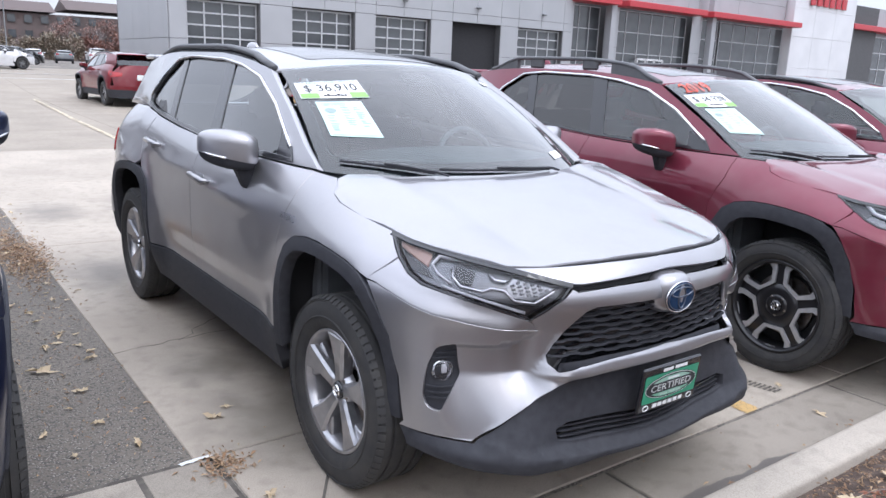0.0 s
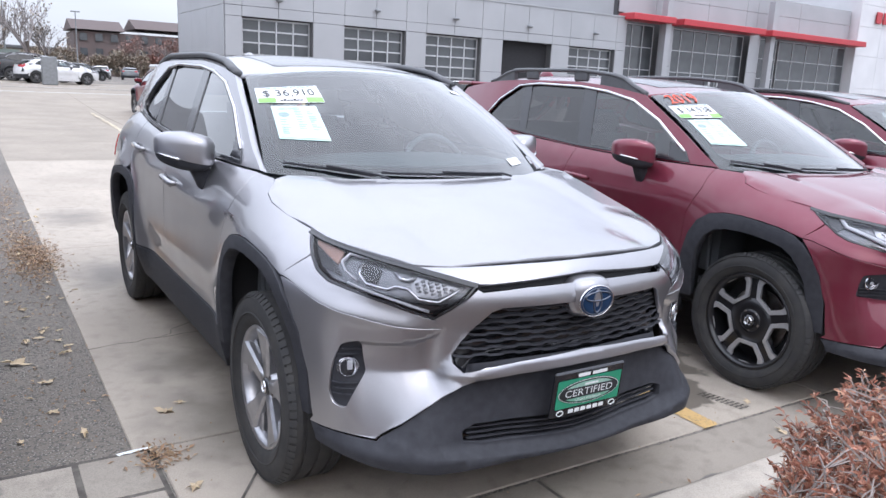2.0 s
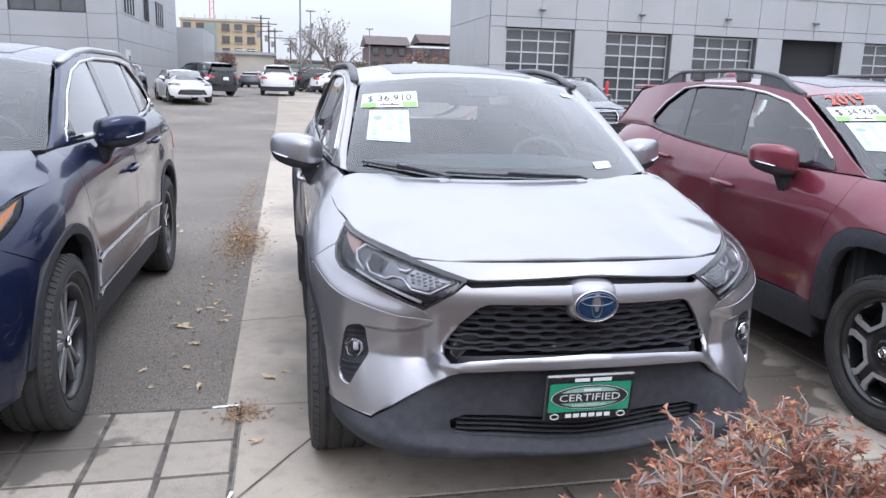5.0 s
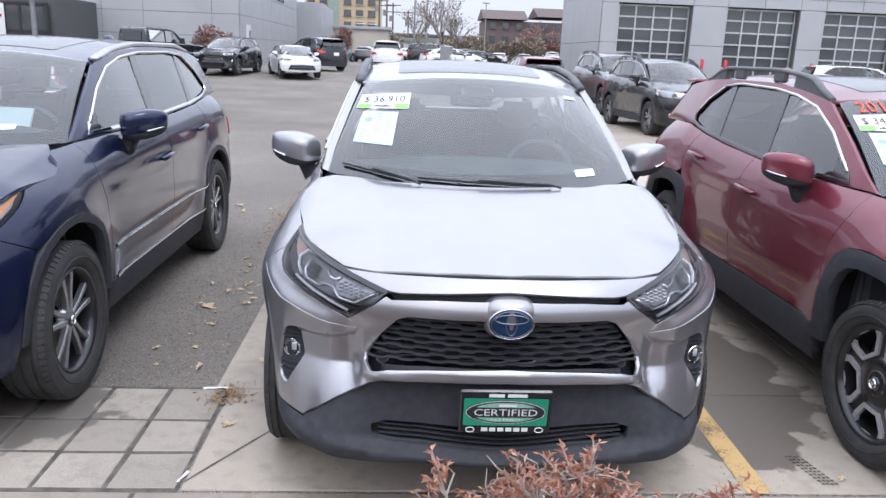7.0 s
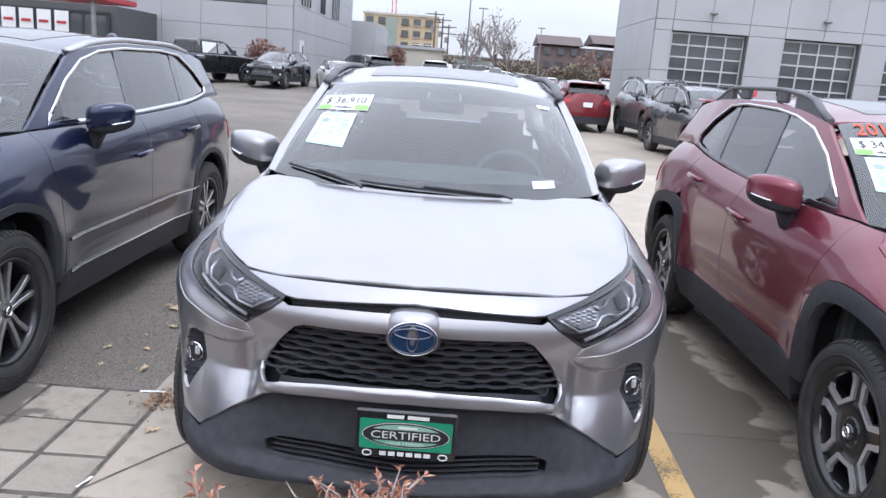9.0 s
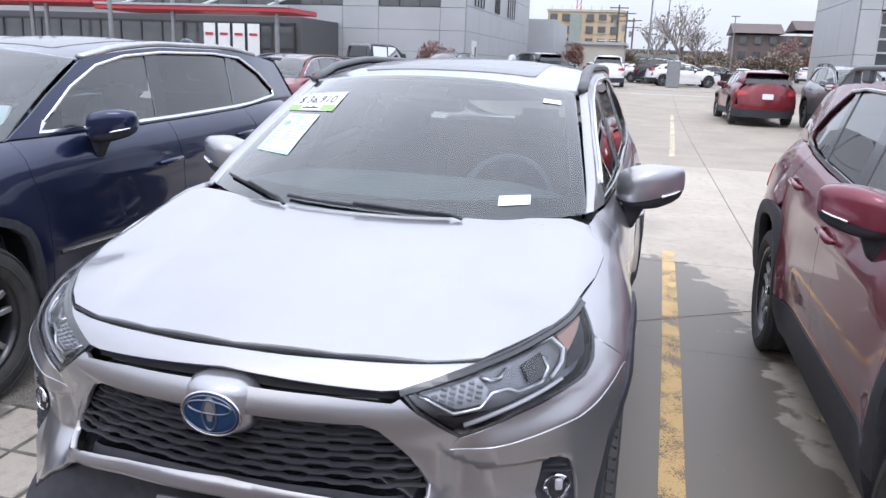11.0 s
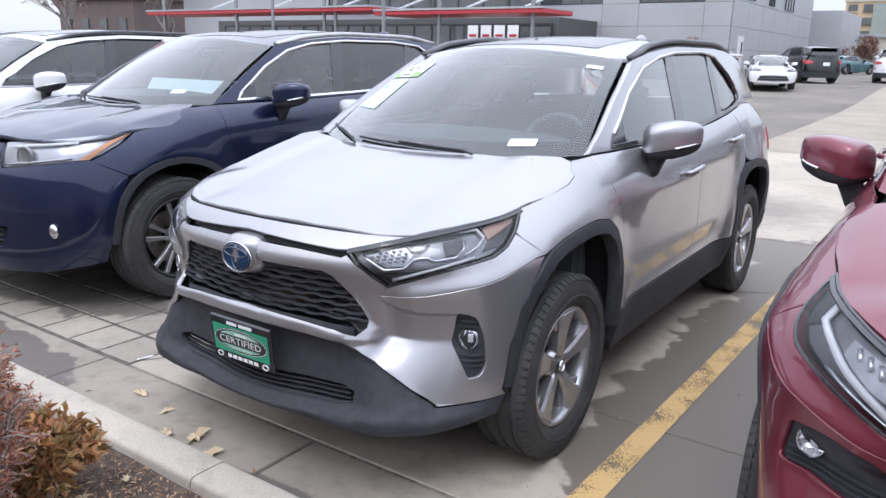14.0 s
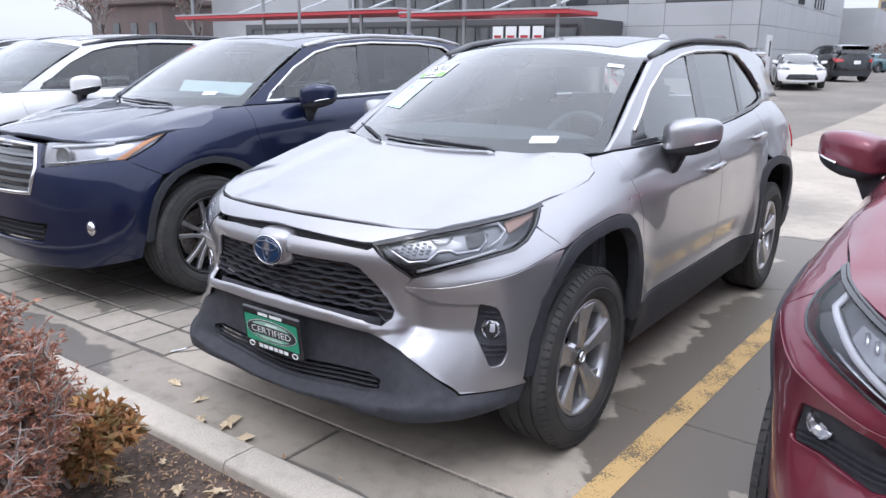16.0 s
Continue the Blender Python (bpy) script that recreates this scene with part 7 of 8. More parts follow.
part("parapet_cap", box(26.8, 0.3, 0.10, (22.41, SY + 0.05, 6.80)), "panel", service)
wall_panels(service, [SY, SY + 3.0, SY + 6.1, SY + 9.2], [G0, 2.75, 5.15, 6.85], 9.16, "y")
for k, (a, b) in enumerate(doors):
    if k == 3:
        # no room behind: a near-black sheet stands for the shaded inside of the bay
        part("open_bay", box(b - a, 0.05, 4.1, ((a + b) / 2, SY + 0.48, G0 + 2.05)), "room_dark", service)
        continue
    glazing(service, a + 0.06, b - 0.06, G0, 4.60, SY + 0.30, 4, 7 if k < 3 else 7, "mullion", 0.075, "roller_door")
    part("reveal", box(0.06, 0.3, 4.1, (b - 0.03, SY + 0.14, G0 + 2.05)), "panel_dark", service)
for x in (11.85, 17.3, 22.3, 27.6, 33.0):
    part("wall_lamp", box(0.34, 0.24, 0.14, (x, SY - 0.2, 5.55), 0.05), "steel", service)
for x in (9.75, 14.0, 15.15, 19.45, 24.6, 30.2):
    p = tagged(finish("bollard", lathe([(0, 0.0001), (0, 0.09), (1.30, 0.09), (1.36, 0.06), (1.37, 0.0001)], 16, "z"), "bollard", smooth=True), "red plastic-covered steel bollard by the roller doors", "bollard", "bollards")
    p.matrix_world = pose(x * 1.117 + 0.15, SY * 1.117 - 1.4, gz(SY * 1.117 - 1.4))

# the higher showroom behind and beside it
show = tagged(empty("showroom"), "tall grey showroom with red canopies and dark glazing", "building", kind="structure")
bm = bmesh.new()
pts_ = [(23.0, 44.5), (36.2, 35.2), (36.2, 60.0), (23.0, 60.0)]
lo_, hi_ = [bm.verts.new((x, y, 3.0)) for x, y in pts_], [bm.verts.new((x, y, 9.4)) for x, y in pts_]
for k in range(4):
    bm.faces.new((lo_[k], lo_[(k + 1) % 4], hi_[(k + 1) % 4], hi_[k]))
bm.faces.new(hi_)
part("upper_wall", bm, "panel", show)
part("wall", box(44, 16, 9.4, (57.7, SY + 8.9, 4.9)), "panel_dark", show)
wall_panels(show, [35.7, 39.2, 40.6, 44.6, 48.9, 50.2, 55.5, 62.5], [7.2, 8.4, 9.6], SY + 0.8)
wall_panels(show, [39.2, 40.6], [G0, 3.9, 7.2], SY + 0.3)
wall_panels(show, [48.9, 50.2], [G0, 3.9, 7.2], SY + 0.3)
wall_panels(show, [35.7, 36.1], [G0, 3.9, 7.2], SY + 0.3)
for a, b, n_ in ((36.1, 39.2, 3), (40.6, 48.9, 6), (50.2, 53.0, 2), (53.3, 62.5, 5)):
    glazing(show, a, b, G0, 6.55, SY + 0.8, n_, 4, "mullion", 0.055)
for a, b in ((35.5, 39.5), (40.3, 49.2), (50.0, 62.6)):
    part("canopy", box(b - a, 1.4, 0.42, ((a + b) / 2, SY - 0.2, 6.85), 0.03), "red_trim", show)
en = part("entrance", box(2.9, 0.10, 0.14, (44.6, SY + 0.45, 3.2)), "white_panel", show)
for x in (43.15, 44.1, 45.1, 46.05):
    part("door_post", box(0.14, 0.10, 2.7, (x, SY + 0.45, G0 + 1.3)), "white_panel", en)
for x in (38.9, 50.4):
    part("column", box(0.5, 0.5, 8.6, (x + 0.5, SY - 0.1, 4.9)), "panel", show)
tower = tagged(empty("entrance_tower"), "white panelled tower with red sign bars", "building", kind="structure")
part("wall", box(10.6, 9.8, 13, (68.0, SY + 5.0, 7.0)), "white_panel", tower)
wall_panels(tower, [62.7, 66.2, 69.7, 73.3], [G0, 3.3, 6.0, 8.4, 10.2, 13.4], SY + 0.1, material="white_panel")
for k in range(6):
    part("sign_bar", box(0.78, 0.12, 0.95, (65.3 + k * 1.08, SY - 0.1, 9.25), 0.03), "red_trim", tower)
ring_ = tube([(68.0 + 1.5 * math.cos(t), SY - 0.1, 11.3 + 1.0 * math.sin(t)) for t in np.linspace(0, 2 * math.pi, 25)], 0.12, 6, 1, (0, 1, 0), False)
part("sign_ring", ring_, "red_trim", tower)
part("wall", box(20, 9, 9.5, (84, SY + 6, 5)), "panel", show)
part("canopy", box(12, 1.4, 0.5, (80, SY + 1.0, 7.6), 0.03), "red_trim", show)
glazing(show, 74.5, 84, G0, 7.0, SY + 1.35, 5, 4, "mullion", 0.1)

# both stand a little farther off than the plan above is drawn
for hall in (service, show, tower):
    hall.matrix_world = Matrix.Translation((0.15, 0, -0.38)) @ Matrix.Scale(1.117, 4)

# the second building across the asphalt
LX, LY = -10.22, 43.0
second = tagged(empty("office_building"), "grey panelled office block with a dark storefront and red canopy", "building", kind="structure")
part("wall", box(24, 24.5, 7.8, (LX - 12.05, LY + 12.35, 4.5)), "panel_dark", second)
xl = [LX - 24.0, LX - 20.0, LX - 16.0, LX - 12.4, LX - 8.0, LX - 5.6, LX - 1.6, LX]
zl_ = [0.6, 2.2, 3.5, 4.85, 6.5, 8.4]
wins = [(LX - 12.4, LX - 8.0, 4.85, 6.5), (LX - 5.6, LX - 1.6, 4.85, 6.5)]
wall_panels(second, xl, zl_, LY, skip=wins)
for a, b, c, d in wins:
    glazing(second, a, b, c, d, LY + 0.02, 3, 1, "dark_mullion", 0.07)
ysd = [LY, LY + 3.6, LY + 7.2, LY + 11.0, LY + 15.0, LY + 19.6, LY + 24.5]
wall_panels(second, ysd, [0.6, 2.2, 3.5, 5.0, 6.6, 8.4], LX, "y", sgn=1)
for y0, y1 in ((LY + 2.0, LY + 4.6), (LY + 8.6, LY + 10.0), (LY + 13.6, LY + 16.4)):
    win = part("window", box(0.10, y1 - y0, 1.7, (LX + 0.06, (y0 + y1) / 2, 6.0)), "pane", second)
    for k in range(4):
        part("frame_bar", box(0.06, 0.10, 1.7, (LX + 0.12, y0 + (y1 - y0) * k / 3, 6.0)), "dark_mullion", win)
dr_ = part("door", box(0.10, 1.2, 2.3, (LX + 0.07, LY + 2.2, 1.85)), "white_panel", second)
part("door_pane", box(0.04, 0.25, 0.9, (LX + 0.13, LY + 2.4, 2.2)), "pane", dr_)
# canopy and storefront wing
wing = tagged(empty("storefront"), "low dark glass storefront under a long red-edged canopy", "building", kind="structure")
part("wall", box(30, 6, 3.4, (-33.5, 40.5, 2.1)), "panel_dark", wing)
glazing(wing, -47.5, -18.8, 0.6, 3.45, 37.3, 20, 2, "dark_mullion", 0.10)
part("wall", box(26, 5, 4.6, (-45, 44, 5.2)), "panel", wing)
glazing(wing, -40, -22, 4.6, 6.4, 41.2, 9, 1, "dark_mullion", 0.08)
for a, b, z in ((-47.0, -26.4, 3.95), (-26.2, -15.6, 3.70)):
    cn = part("canopy", box(b - a, 3.2, 0.22, ((a + b) / 2, 31.6, z), 0.03), "red_trim", wing)
    part("canopy_top", box(b - a, 3.3, 0.10, ((a + b) / 2, 31.6, z + 0.16)), "panel", cn)
for x, z in ((-45.5, 3.9), (-38.0, 3.9), (-30.3, 3.9), (-29.4, 3.9), (-22.0, 3.65), (-16.4, 3.65)):
    part("canopy_post", lathe([(0, 0.11), (7.0, 0.11)], 10, "z"), "steel", wing).matrix_local = pose(x, 30.4, 0.5)
for x in (-42, -36, -30, -25, -20.5, -17):
    part("stay_rod", tube([(x, 30.6, 3.9), (x + 3.2, 36.5, 6.6)], 0.06, 6), "mullion", wing)
for k in range(4):
    po = part("poster", box(0.75, 0.03, 1.9, (-24.2 + 0.95 * k, 37.2, 2.4)), "paper", wing, "white printed window poster")
    part("poster_band", box(0.5, 0.03, 0.14, (-24.2 + 0.95 * k, 37.17, 2.75)), "red_trim", po)

# low buildings at the back
annex = tagged(empty("annex"), "low pale stucco annex behind the office", "building", kind="structure")
part("wall", box(9.0, 12, 5.4, (-12.9, 78, 3.3)), "panel", annex)
part("wall", box(8.0, 10, 3.6, (-6.2, 90, 2.4)), "pale_stucco", annex)
part("roof", box(8.6, 10.6, 0.3, (-6.2, 90, 4.3)), "panel", annex)
part("wall", box(10, 8, 2.6, (-1.4, 104, 2.0)), "white_panel", annex)
part("roof", box(10.6, 8.6, 0.4, (-1.4, 104, 3.4)), "green_wrap", annex)
for k in range(3):
    part("door", box(1.6, 0.1, 1.9, (-4.2 + 2.6 * k, 99.9, 1.75)), "green_wrap", annex)

tan = tagged(empty("apartment_building"), "unfinished apartment block in yellow sheathing", "building", kind="structure")
part("wall", box(21.5, 16, 17.5, (-18.3, 232, 8.5)), "tan", tan)
part("stair_core", box(3.2, 0.5, 16, (-21.0, 223.9, 8.5)), "green_wrap", tan)
for f in range(5):
    for k in range(6):
        if k == 2:
            continue
        z = 2.4 + 3.3 * f
        x = -27.3 + 3.45 * k
        w_ = part("window", box(2.1, 0.4, 1.7, (x, 223.95, z)), "pane", tan)
        part("sill", box(2.4, 0.5, 0.18, (x, 223.8, z - 1.0)), "brick" if k % 2 else "pale_stucco", w_)
for k in range(2):
    part("balcony", box(2.6, 1.2, 0.25, (-13.0 + 3.4 * k, 223.4, 9.4)), "white_panel", tan)
part("parapet", box(22.2, 16.6, 0.6, (-18.3, 232, 17.4)), "pale_stucco", tan)
for k in range(8):
    part("roof_post", box(0.1, 0.1, 1.1, (-28 + 2.8 * k, 224, 18.2)), "steel", tan)
crane = []
for s in (-0.6, 0.6):
    for q in (-0.6, 0.6):
        crane.append(tube([(-21.9 + s, 240 + q, 0), (-21.9 + s, 240 + q, 42)], 0.09, 4))
for k in range(26):
    z = 1.6 * k
    crane.append(tube([(-22.5, 239.4, z), (-21.3, 239.4, z + 1.6)], 0.06, 4))
tagged(part("tower_crane", join(*crane), "red_trim", None), "red lattice mast of a distant tower crane", "crane")

brick_b = tagged(empty("brick_building"), "brown brick apartment house with a dull red gabled roof", "building", kind="structure")
part("wall", box(24, 12, 8.0, (27.5, 156.5, 4.6)), "brick", brick_b)
for x, w_, z in ((19.5, 9.0, 8.9), (32.5, 13.5, 9.6)):
    r_ = bmesh.new()
    v = [r_.verts.new(p) for p in ((x - w_ / 2, 149.6, z), (x + w_ / 2, 149.6, z), (x + w_ / 2, 163, z), (x - w_ / 2, 163, z), (x - w_ / 2, 156, z + 2.0), (x + w_ / 2, 156, z + 2.0))]
    for f in ((0, 1, 5, 4), (2, 3, 4, 5), (0, 4, 3), (1, 2, 5), (0, 3, 2, 1)):
        r_.faces.new([v[i] for i in f])
    part("roof", r_, "roof_red", brick_b)
for f in range(3):
    for k in range(9):
        part("window", box(1.2, 0.3, 1.3, (17.0 + 2.6 * k, 150.4, 2.4 + 2.6 * f)), "pane", brick_b)


def house(x, y, w, h, m):
    o = tagged(empty("house"), "distant low house with a shallow roof", "house", kind="structure")
    part("wall", box(w, 10, h, (x, y, 0.7 + h / 2)), m, o)
    part("roof", box(w + 1, 11, 0.8, (x, y, 0.9 + h), 0.2), "roof_red" if m == "brick" else "panel_dark", o)
    for k in range(4):
        part("window", box(1.2, 0.2, 1.3, (x - w / 2 + w * (k + 0.5) / 4, y - 5.05, 0.7 + h * 0.55)), "pane", o)


for x, y, w, h, m in ((-62, 90, 16, 6, "pale_stucco"), (-88, 80, 18, 6.5, "white_panel"), (-78, 50, 14, 6, "brick"), (-70, 66, 12, 5, "white_panel"), (48, 150, 20, 6, "brick"), (4, 190, 24, 5, "pale_stucco")):
    house(x, y, w, h, m)


# ---- poles ----
def light_pole(x, y, h, arm_len=1.2):
    p = tagged(empty("street_lamp", (x, y, gz(y))), "tall grey lot lamp on a concrete base", "street lamp", "lot lamps")
    part("pole", lathe([(0, 0.14), (0.2, 0.10), (h, 0.07)], 10, "z"), "steel", p)
    part("base", lathe([(0, 0.30), (0.7, 0.30), (0.72, 0.0001)], 14, "z"), "kerb", p)
    part("lamp_head", box(arm_len, 0.35, 0.16, (0, 0, h + 0.05), 0.03), "steel", p)


def utility_pole(x, y, h):
    p = tagged(empty("utility_pole", (x, y, gz(y))), "wooden utility pole with cross arms", "utility pole", "utility poles")
    part("pole", lathe([(0, 0.18), (h, 0.11)], 8, "z"), "wood_pole", p)
    for z in (h - 0.4, h - 1.5):
        part("cross_arm", box(2.6, 0.12, 0.14, (0, 0, z)), "wood_pole", p)
    part("transformer", lathe([(0, 0.24), (0.9, 0.24), (0.95, 0.0001)], 10, "z"), "steel", p).matrix_local = pose(-0.4, 0, h - 3.0)


light_pole(0.55, 70, 8.2)
light_pole(2.5, 100, 9.6)
light_pole(12.4, 120, 9.0)
light_pole(-20.6, 24, 7.0)
light_pole(-31, 27, 7.5)
utility_pole(-4.1, 110, 9.6)
utility_pole(-3.2, 118, 9.4)
utility_pole(-2.4, 128, 9.0)
utility_pole(0.3, 150, 9.0)
tagged(finish("electrical_box", box(0.75, 0.5, 1.5, (2.2, 43.0, gz(43) + 0.75), 0.03), "steel", smooth=False), "grey utility box standing in the lot", "utility box")

# ---- other parked cars ----
suv("white three-row SUV parked beside the navy one", "white_paint", (-5.45, 0.16, 0), 0, TALL, "low", "slim", "tall")
suv("dark red SUV with black rails parked beside the other red one", "red", (5.10, -0.05, 0), 0, COMPACT)
suv("black SUV parked at the end of the row", "black_paint", (-8.1, 0.45, 0), 0, TALL, "silver", "slim", "tall")
suv("red three-row SUV parked across the asphalt lane", "red2", (-7.15, 12.7, 0), 0, TALL, "low", "slim", "tall")
suv("black off-road SUV with roof rack and chrome grille", "black_paint", (6.2, 14.7, 0), 4, BOXY, "high", "slim", "tall")
suv("dark grey off-road SUV with roof rack", "grey_paint", (6.5, 20.3, gz(20)), 4, BOXY, "high", "slim", "tall")
suv("red small SUV seen from behind with lit rear lights", "red2", (4.15, 23.0, gz(23)), 184, dict(COMPACT), "low", "slim")
suv("black compact SUV with a white plate", "black_paint", (-8.3, 31.5, gz(31)), -8, COMPACT)
suv("black three-row SUV parked behind the sedan", "black_paint", (-5.2, 37.6, gz(37)), 215, TALL, "silver", "slim", "tall")
suv("white large SUV seen from behind", "white_paint", (-1.4, 41.0, gz(40)), 182, TALL, "low", "slim", "tall")
suv("white SUV in front of the workshop doors", "white_paint", (18.2, 26.0, gz(26)), 80, TALL, "low", "slim", "tall")



def pickup(label, paint_name, at, rz):
    """A crew-cab pickup: front at -y."""
    c = tagged(empty("car", at, rz), label, "car", "parked cars")
    lower = prism([(-2.85, 0.45), (-2.85, 1.10), (-2.75, 1.16), (-1.35, 1.24), (2.85, 1.24), (2.88, 0.50), (2.40, 0.42), (-2.4, 0.42)], -0.98, 0.98, 0.05)
    part("body", sharp(lay(lower, lambda u, v, w: Vector((w, u, v)))), paint_name, c, smooth=True)
    cab = prism([(-1.45, 1.22), (-0.75, 1.78), (-0.45, 1.88), (0.75, 1.88), (0.98, 1.80), (1.08, 1.22)], -0.84, 0.84, 0.06)
    lay(cab, lambda u, v, w: Vector((w * (1 - 0.16 * (v - 1.22)), u, v)))
    part("cab", sharp(cab), paint_name, c, smooth=True)
    part("bed_floor", box(1.62, 1.66, 0.02, (0, 1.96, 1.252)), "seal", c)
    for sg in (1, -1):
        for y0, y1 in ((-0.95, -0.12), (-0.04, 0.80)):
            gl_ = flat_poly([(y0 + (0.38 if y0 < -0.5 else 0.0), 1.74), (y1, 1.76), (y1, 1.28), (y0, 1.28)])
            part("window", lay(gl_, lambda u, v, w: Vector((sg * (0.846 * (1 - 0.16 * (v - 1.22)) + 0.006), u, v))), "tint", c)
        part("tail_light", box(0.16, 0.06, 0.34, (sg * 0.86, 2.86, 1.0), 0.02), "tail_red", c)
        part("door_mirror", box(0.22, 0.12, 0.24, (sg * 1.10, -0.85, 1.36), 0.04), "plastic", c)
        for yw in (-1.85, 1.85):
            wheel(c, (sg * 0.86, yw, 0.40), sg, "slim", 0.40, 0.25, 0.26, False)
            part("arch_cladding", tube([(sg * 0.985, yw + 0.50 * math.cos(t), 0.44 + 0.50 * math.sin(t)) for t in np.linspace(0.1, math.pi - 0.1, 11)], 0.035, 6), "plastic", c)
    part("rear_window", lay(flat_poly([(-0.62, 1.30), (0.62, 1.30), (0.58, 1.74), (-0.58, 1.74)]), lambda u, v, w: Vector((u, 1.085 - 0.17 * (v - 1.22) + 0.012, v))), "tint", c)
    part("tailgate", box(1.5, 0.05, 0.55, (0, 2.86, 0.95), 0.02), paint_name, c)
    part("rear_bumper", box(1.9, 0.20, 0.22, (0, 2.92, 0.55), 0.04), "chrome", c)
    part("rear_plate", box(0.31, 0.012, 0.155, (0, 3.03, 0.58), 0.004), "paper", c)
    part("grille", box(1.3, 0.06, 0.42, (0, -2.86, 0.85), 0.02), "gloss_black", c)
    return c


pickup("black crew-cab pickup parked by the office wall", "black_paint", (-11.7, 31.0, gz(31)), 152)

LOW = dict(COMPACT, zr=Curve((-0.55, 1.30), (-0.25, 1.345), (0.2, 1.375), (0.8, 1.37), (1.3, 1.31), (1.7, 1.20)), roof_front=-0.28, roof_rear=1.5, wheel_r=0.33, rim=0.21,
           ztop=Curve((-2.2, 0.80), (-1.56, 0.86), (-1.05, 0.935), (-0.4, 0.945), (0.2, 0.955), (1.1, 0.99), (2.2, 1.0)), zm=0.60,
           hood=Curve((-2.1, 0.78), (-2.04, 0.80), (-1.85, 0.85), (-1.5, 0.90), (-1.0, 0.955)), ws_base=(0.70, -1.22, 0.29, 0.93, 0.02), ws_top=(0.57, -0.42, 0.15, 1.31, -0.04),
           dlo=[(-0.87, 0.96), (-0.80, 1.02), (-0.50, 1.18), (-0.22, 1.265), (0.06, 1.30), (0.35, 1.315), (0.8, 1.31), (1.02, 1.28), (1.2, 1.19), (1.32, 1.08), (1.28, 1.04), (1.1, 1.02), (0.75, 1.0), (0.2, 0.975), (-0.4, 0.965)],
           arch=rounded_arch(0.41, 0.38, 0.36), sill_top=0.32, sill_low=0.18, hl_tip=(-1.555, 0.855), bumper_y=-1.585, bumper_z=0.72, mirror=(0.93, -0.5, 1.0), tail_low=(2.0, 1.0), push=lambda x, z: 0.0,
           yf=Curve((0.15, -2.10), (0.3, -2.2), (0.5, -2.2), (0.7, -2.16), (0.8, -2.10), (0.88, -2.0)), yr=Curve((0.2, 2.2), (0.5, 2.3), (1.0, 2.22)), relief=lambda x, z: 0.0)


def low_car(label, paint_name, x, y, rz):
    def build():
        B = Body(**LOW)
        c = empty("car")
        shell(B, c, SLOT_PAINT, False, "", "slim", chrome=False, sunroof=False, cladding=False)
        face_plain(B, c, SLOT_PAINT, (("x", 0.45, 0.79), ("y", -1.60, 0.85), ("x", 0.80, 0.72), ("x", 0.48, 0.70)), [("x", 0, 0.56), ("x", 0.50, 0.54), ("x", 0.62, 0.34), ("x", 0, 0.32)], 0.80, None, False, 3, None, False)
        return c
    return from_proto("low", build, label, paint_name, (x, y, gz(y)), rz)


low_car("white mid-size sedan with a black grille", "white_paint", -5.35, 31.0, 18)
low_car("white hatchback standing across the lane", "white_paint", 2.9, 46.0, 98)
low_car("white car behind the large SUV", "white_paint", 1.2, 52.0, 70)
low_car("teal car parked far off by the annex", "teal_paint", -6.2, 62.0, 150)
low_car("grey car parked far off by the annex", "grey_paint", -3.6, 66.0, 170)
low_car("white car in the far row", "white_paint", -1.0, 70.0, 175)
low_car("black car in the far row", "black_paint", 6.5, 66.0, 100)
low_car("white car in the far row", "white_paint", 10.5, 84.0, 170)
low_car("grey car in the far row", "grey_paint", 14.0, 88.0, 170)
low_car("red car in the far row", "red2", 4.0, 90.0, 175)
suv("black SUV standing in the lane behind the hatchback", "black_paint", (2.2, 50.0, gz(50)), 80, TALL, "high", "slim", "tall")
suv("white van-sized SUV in the far row", "white_paint", (18.0, 92.0, gz(92)), 175, BOXY, "low", "slim", "tall")
suv("black SUV in the far row", "black_paint", (7.5, 95.0, gz(92)), 175, TALL, "low", "slim", "tall")


# ---- plants ----
M["twig"] = plain("grey_brown_twig", (0.27, 0.23, 0.21), 0.85, c2=(0.38, 0.33, 0.30), scale=9)
M["bark"] = plain("dark_bark", (0.10, 0.08, 0.07), 0.9)


def leaf_material(name, colours, rough=0.6):
    """Leaves whose colour differs from one to the next."""
    m, n, l, b = mat(name)
    ge = n.new("ShaderNodeNewGeometry")
    rp = n.new("ShaderNodeValToRGB")
    el = rp.color_ramp.elements
    el[0].color, el[1].color = rgba(colours[0]), rgba(colours[-1])
    for k, c in enumerate(colours[1:-1]):
        e = el.new((k + 1) / (len(colours) - 1))
        e.color = rgba(c)
    l.new(ge.outputs["Random Per Island"], rp.inputs["Fac"])
    l.new(rp.outputs["Color"], b.inputs["Base Color"])
    b.inputs["Roughness"].default_value = rough
    return m


M["dry_leaf"] = leaf_material("rust_shrub_leaf", [(0.26, 0.11, 0.075), (0.42, 0.19, 0.125), (0.52, 0.265, 0.18), (0.36, 0.165, 0.115), (0.58, 0.37, 0.25)])
M["green_rust_leaf"] = leaf_material("autumn_shrub_leaf", [(0.40, 0.20, 0.08), (0.48, 0.26, 0.11), (0.24, 0.19, 0.08), (0.36, 0.15, 0.07), (0.52, 0.34, 0.15)])
M["fallen"] = leaf_material("fallen_leaf", [(0.50, 0.38, 0.22), (0.42, 0.29, 0.17), (0.58, 0.48, 0.33)])
M["litter"] = leaf_material("leaf_litter", [(0.40, 0.25, 0.14), (0.26, 0.16, 0.10), (0.50, 0.36, 0.22), (0.18, 0.12, 0.09)])
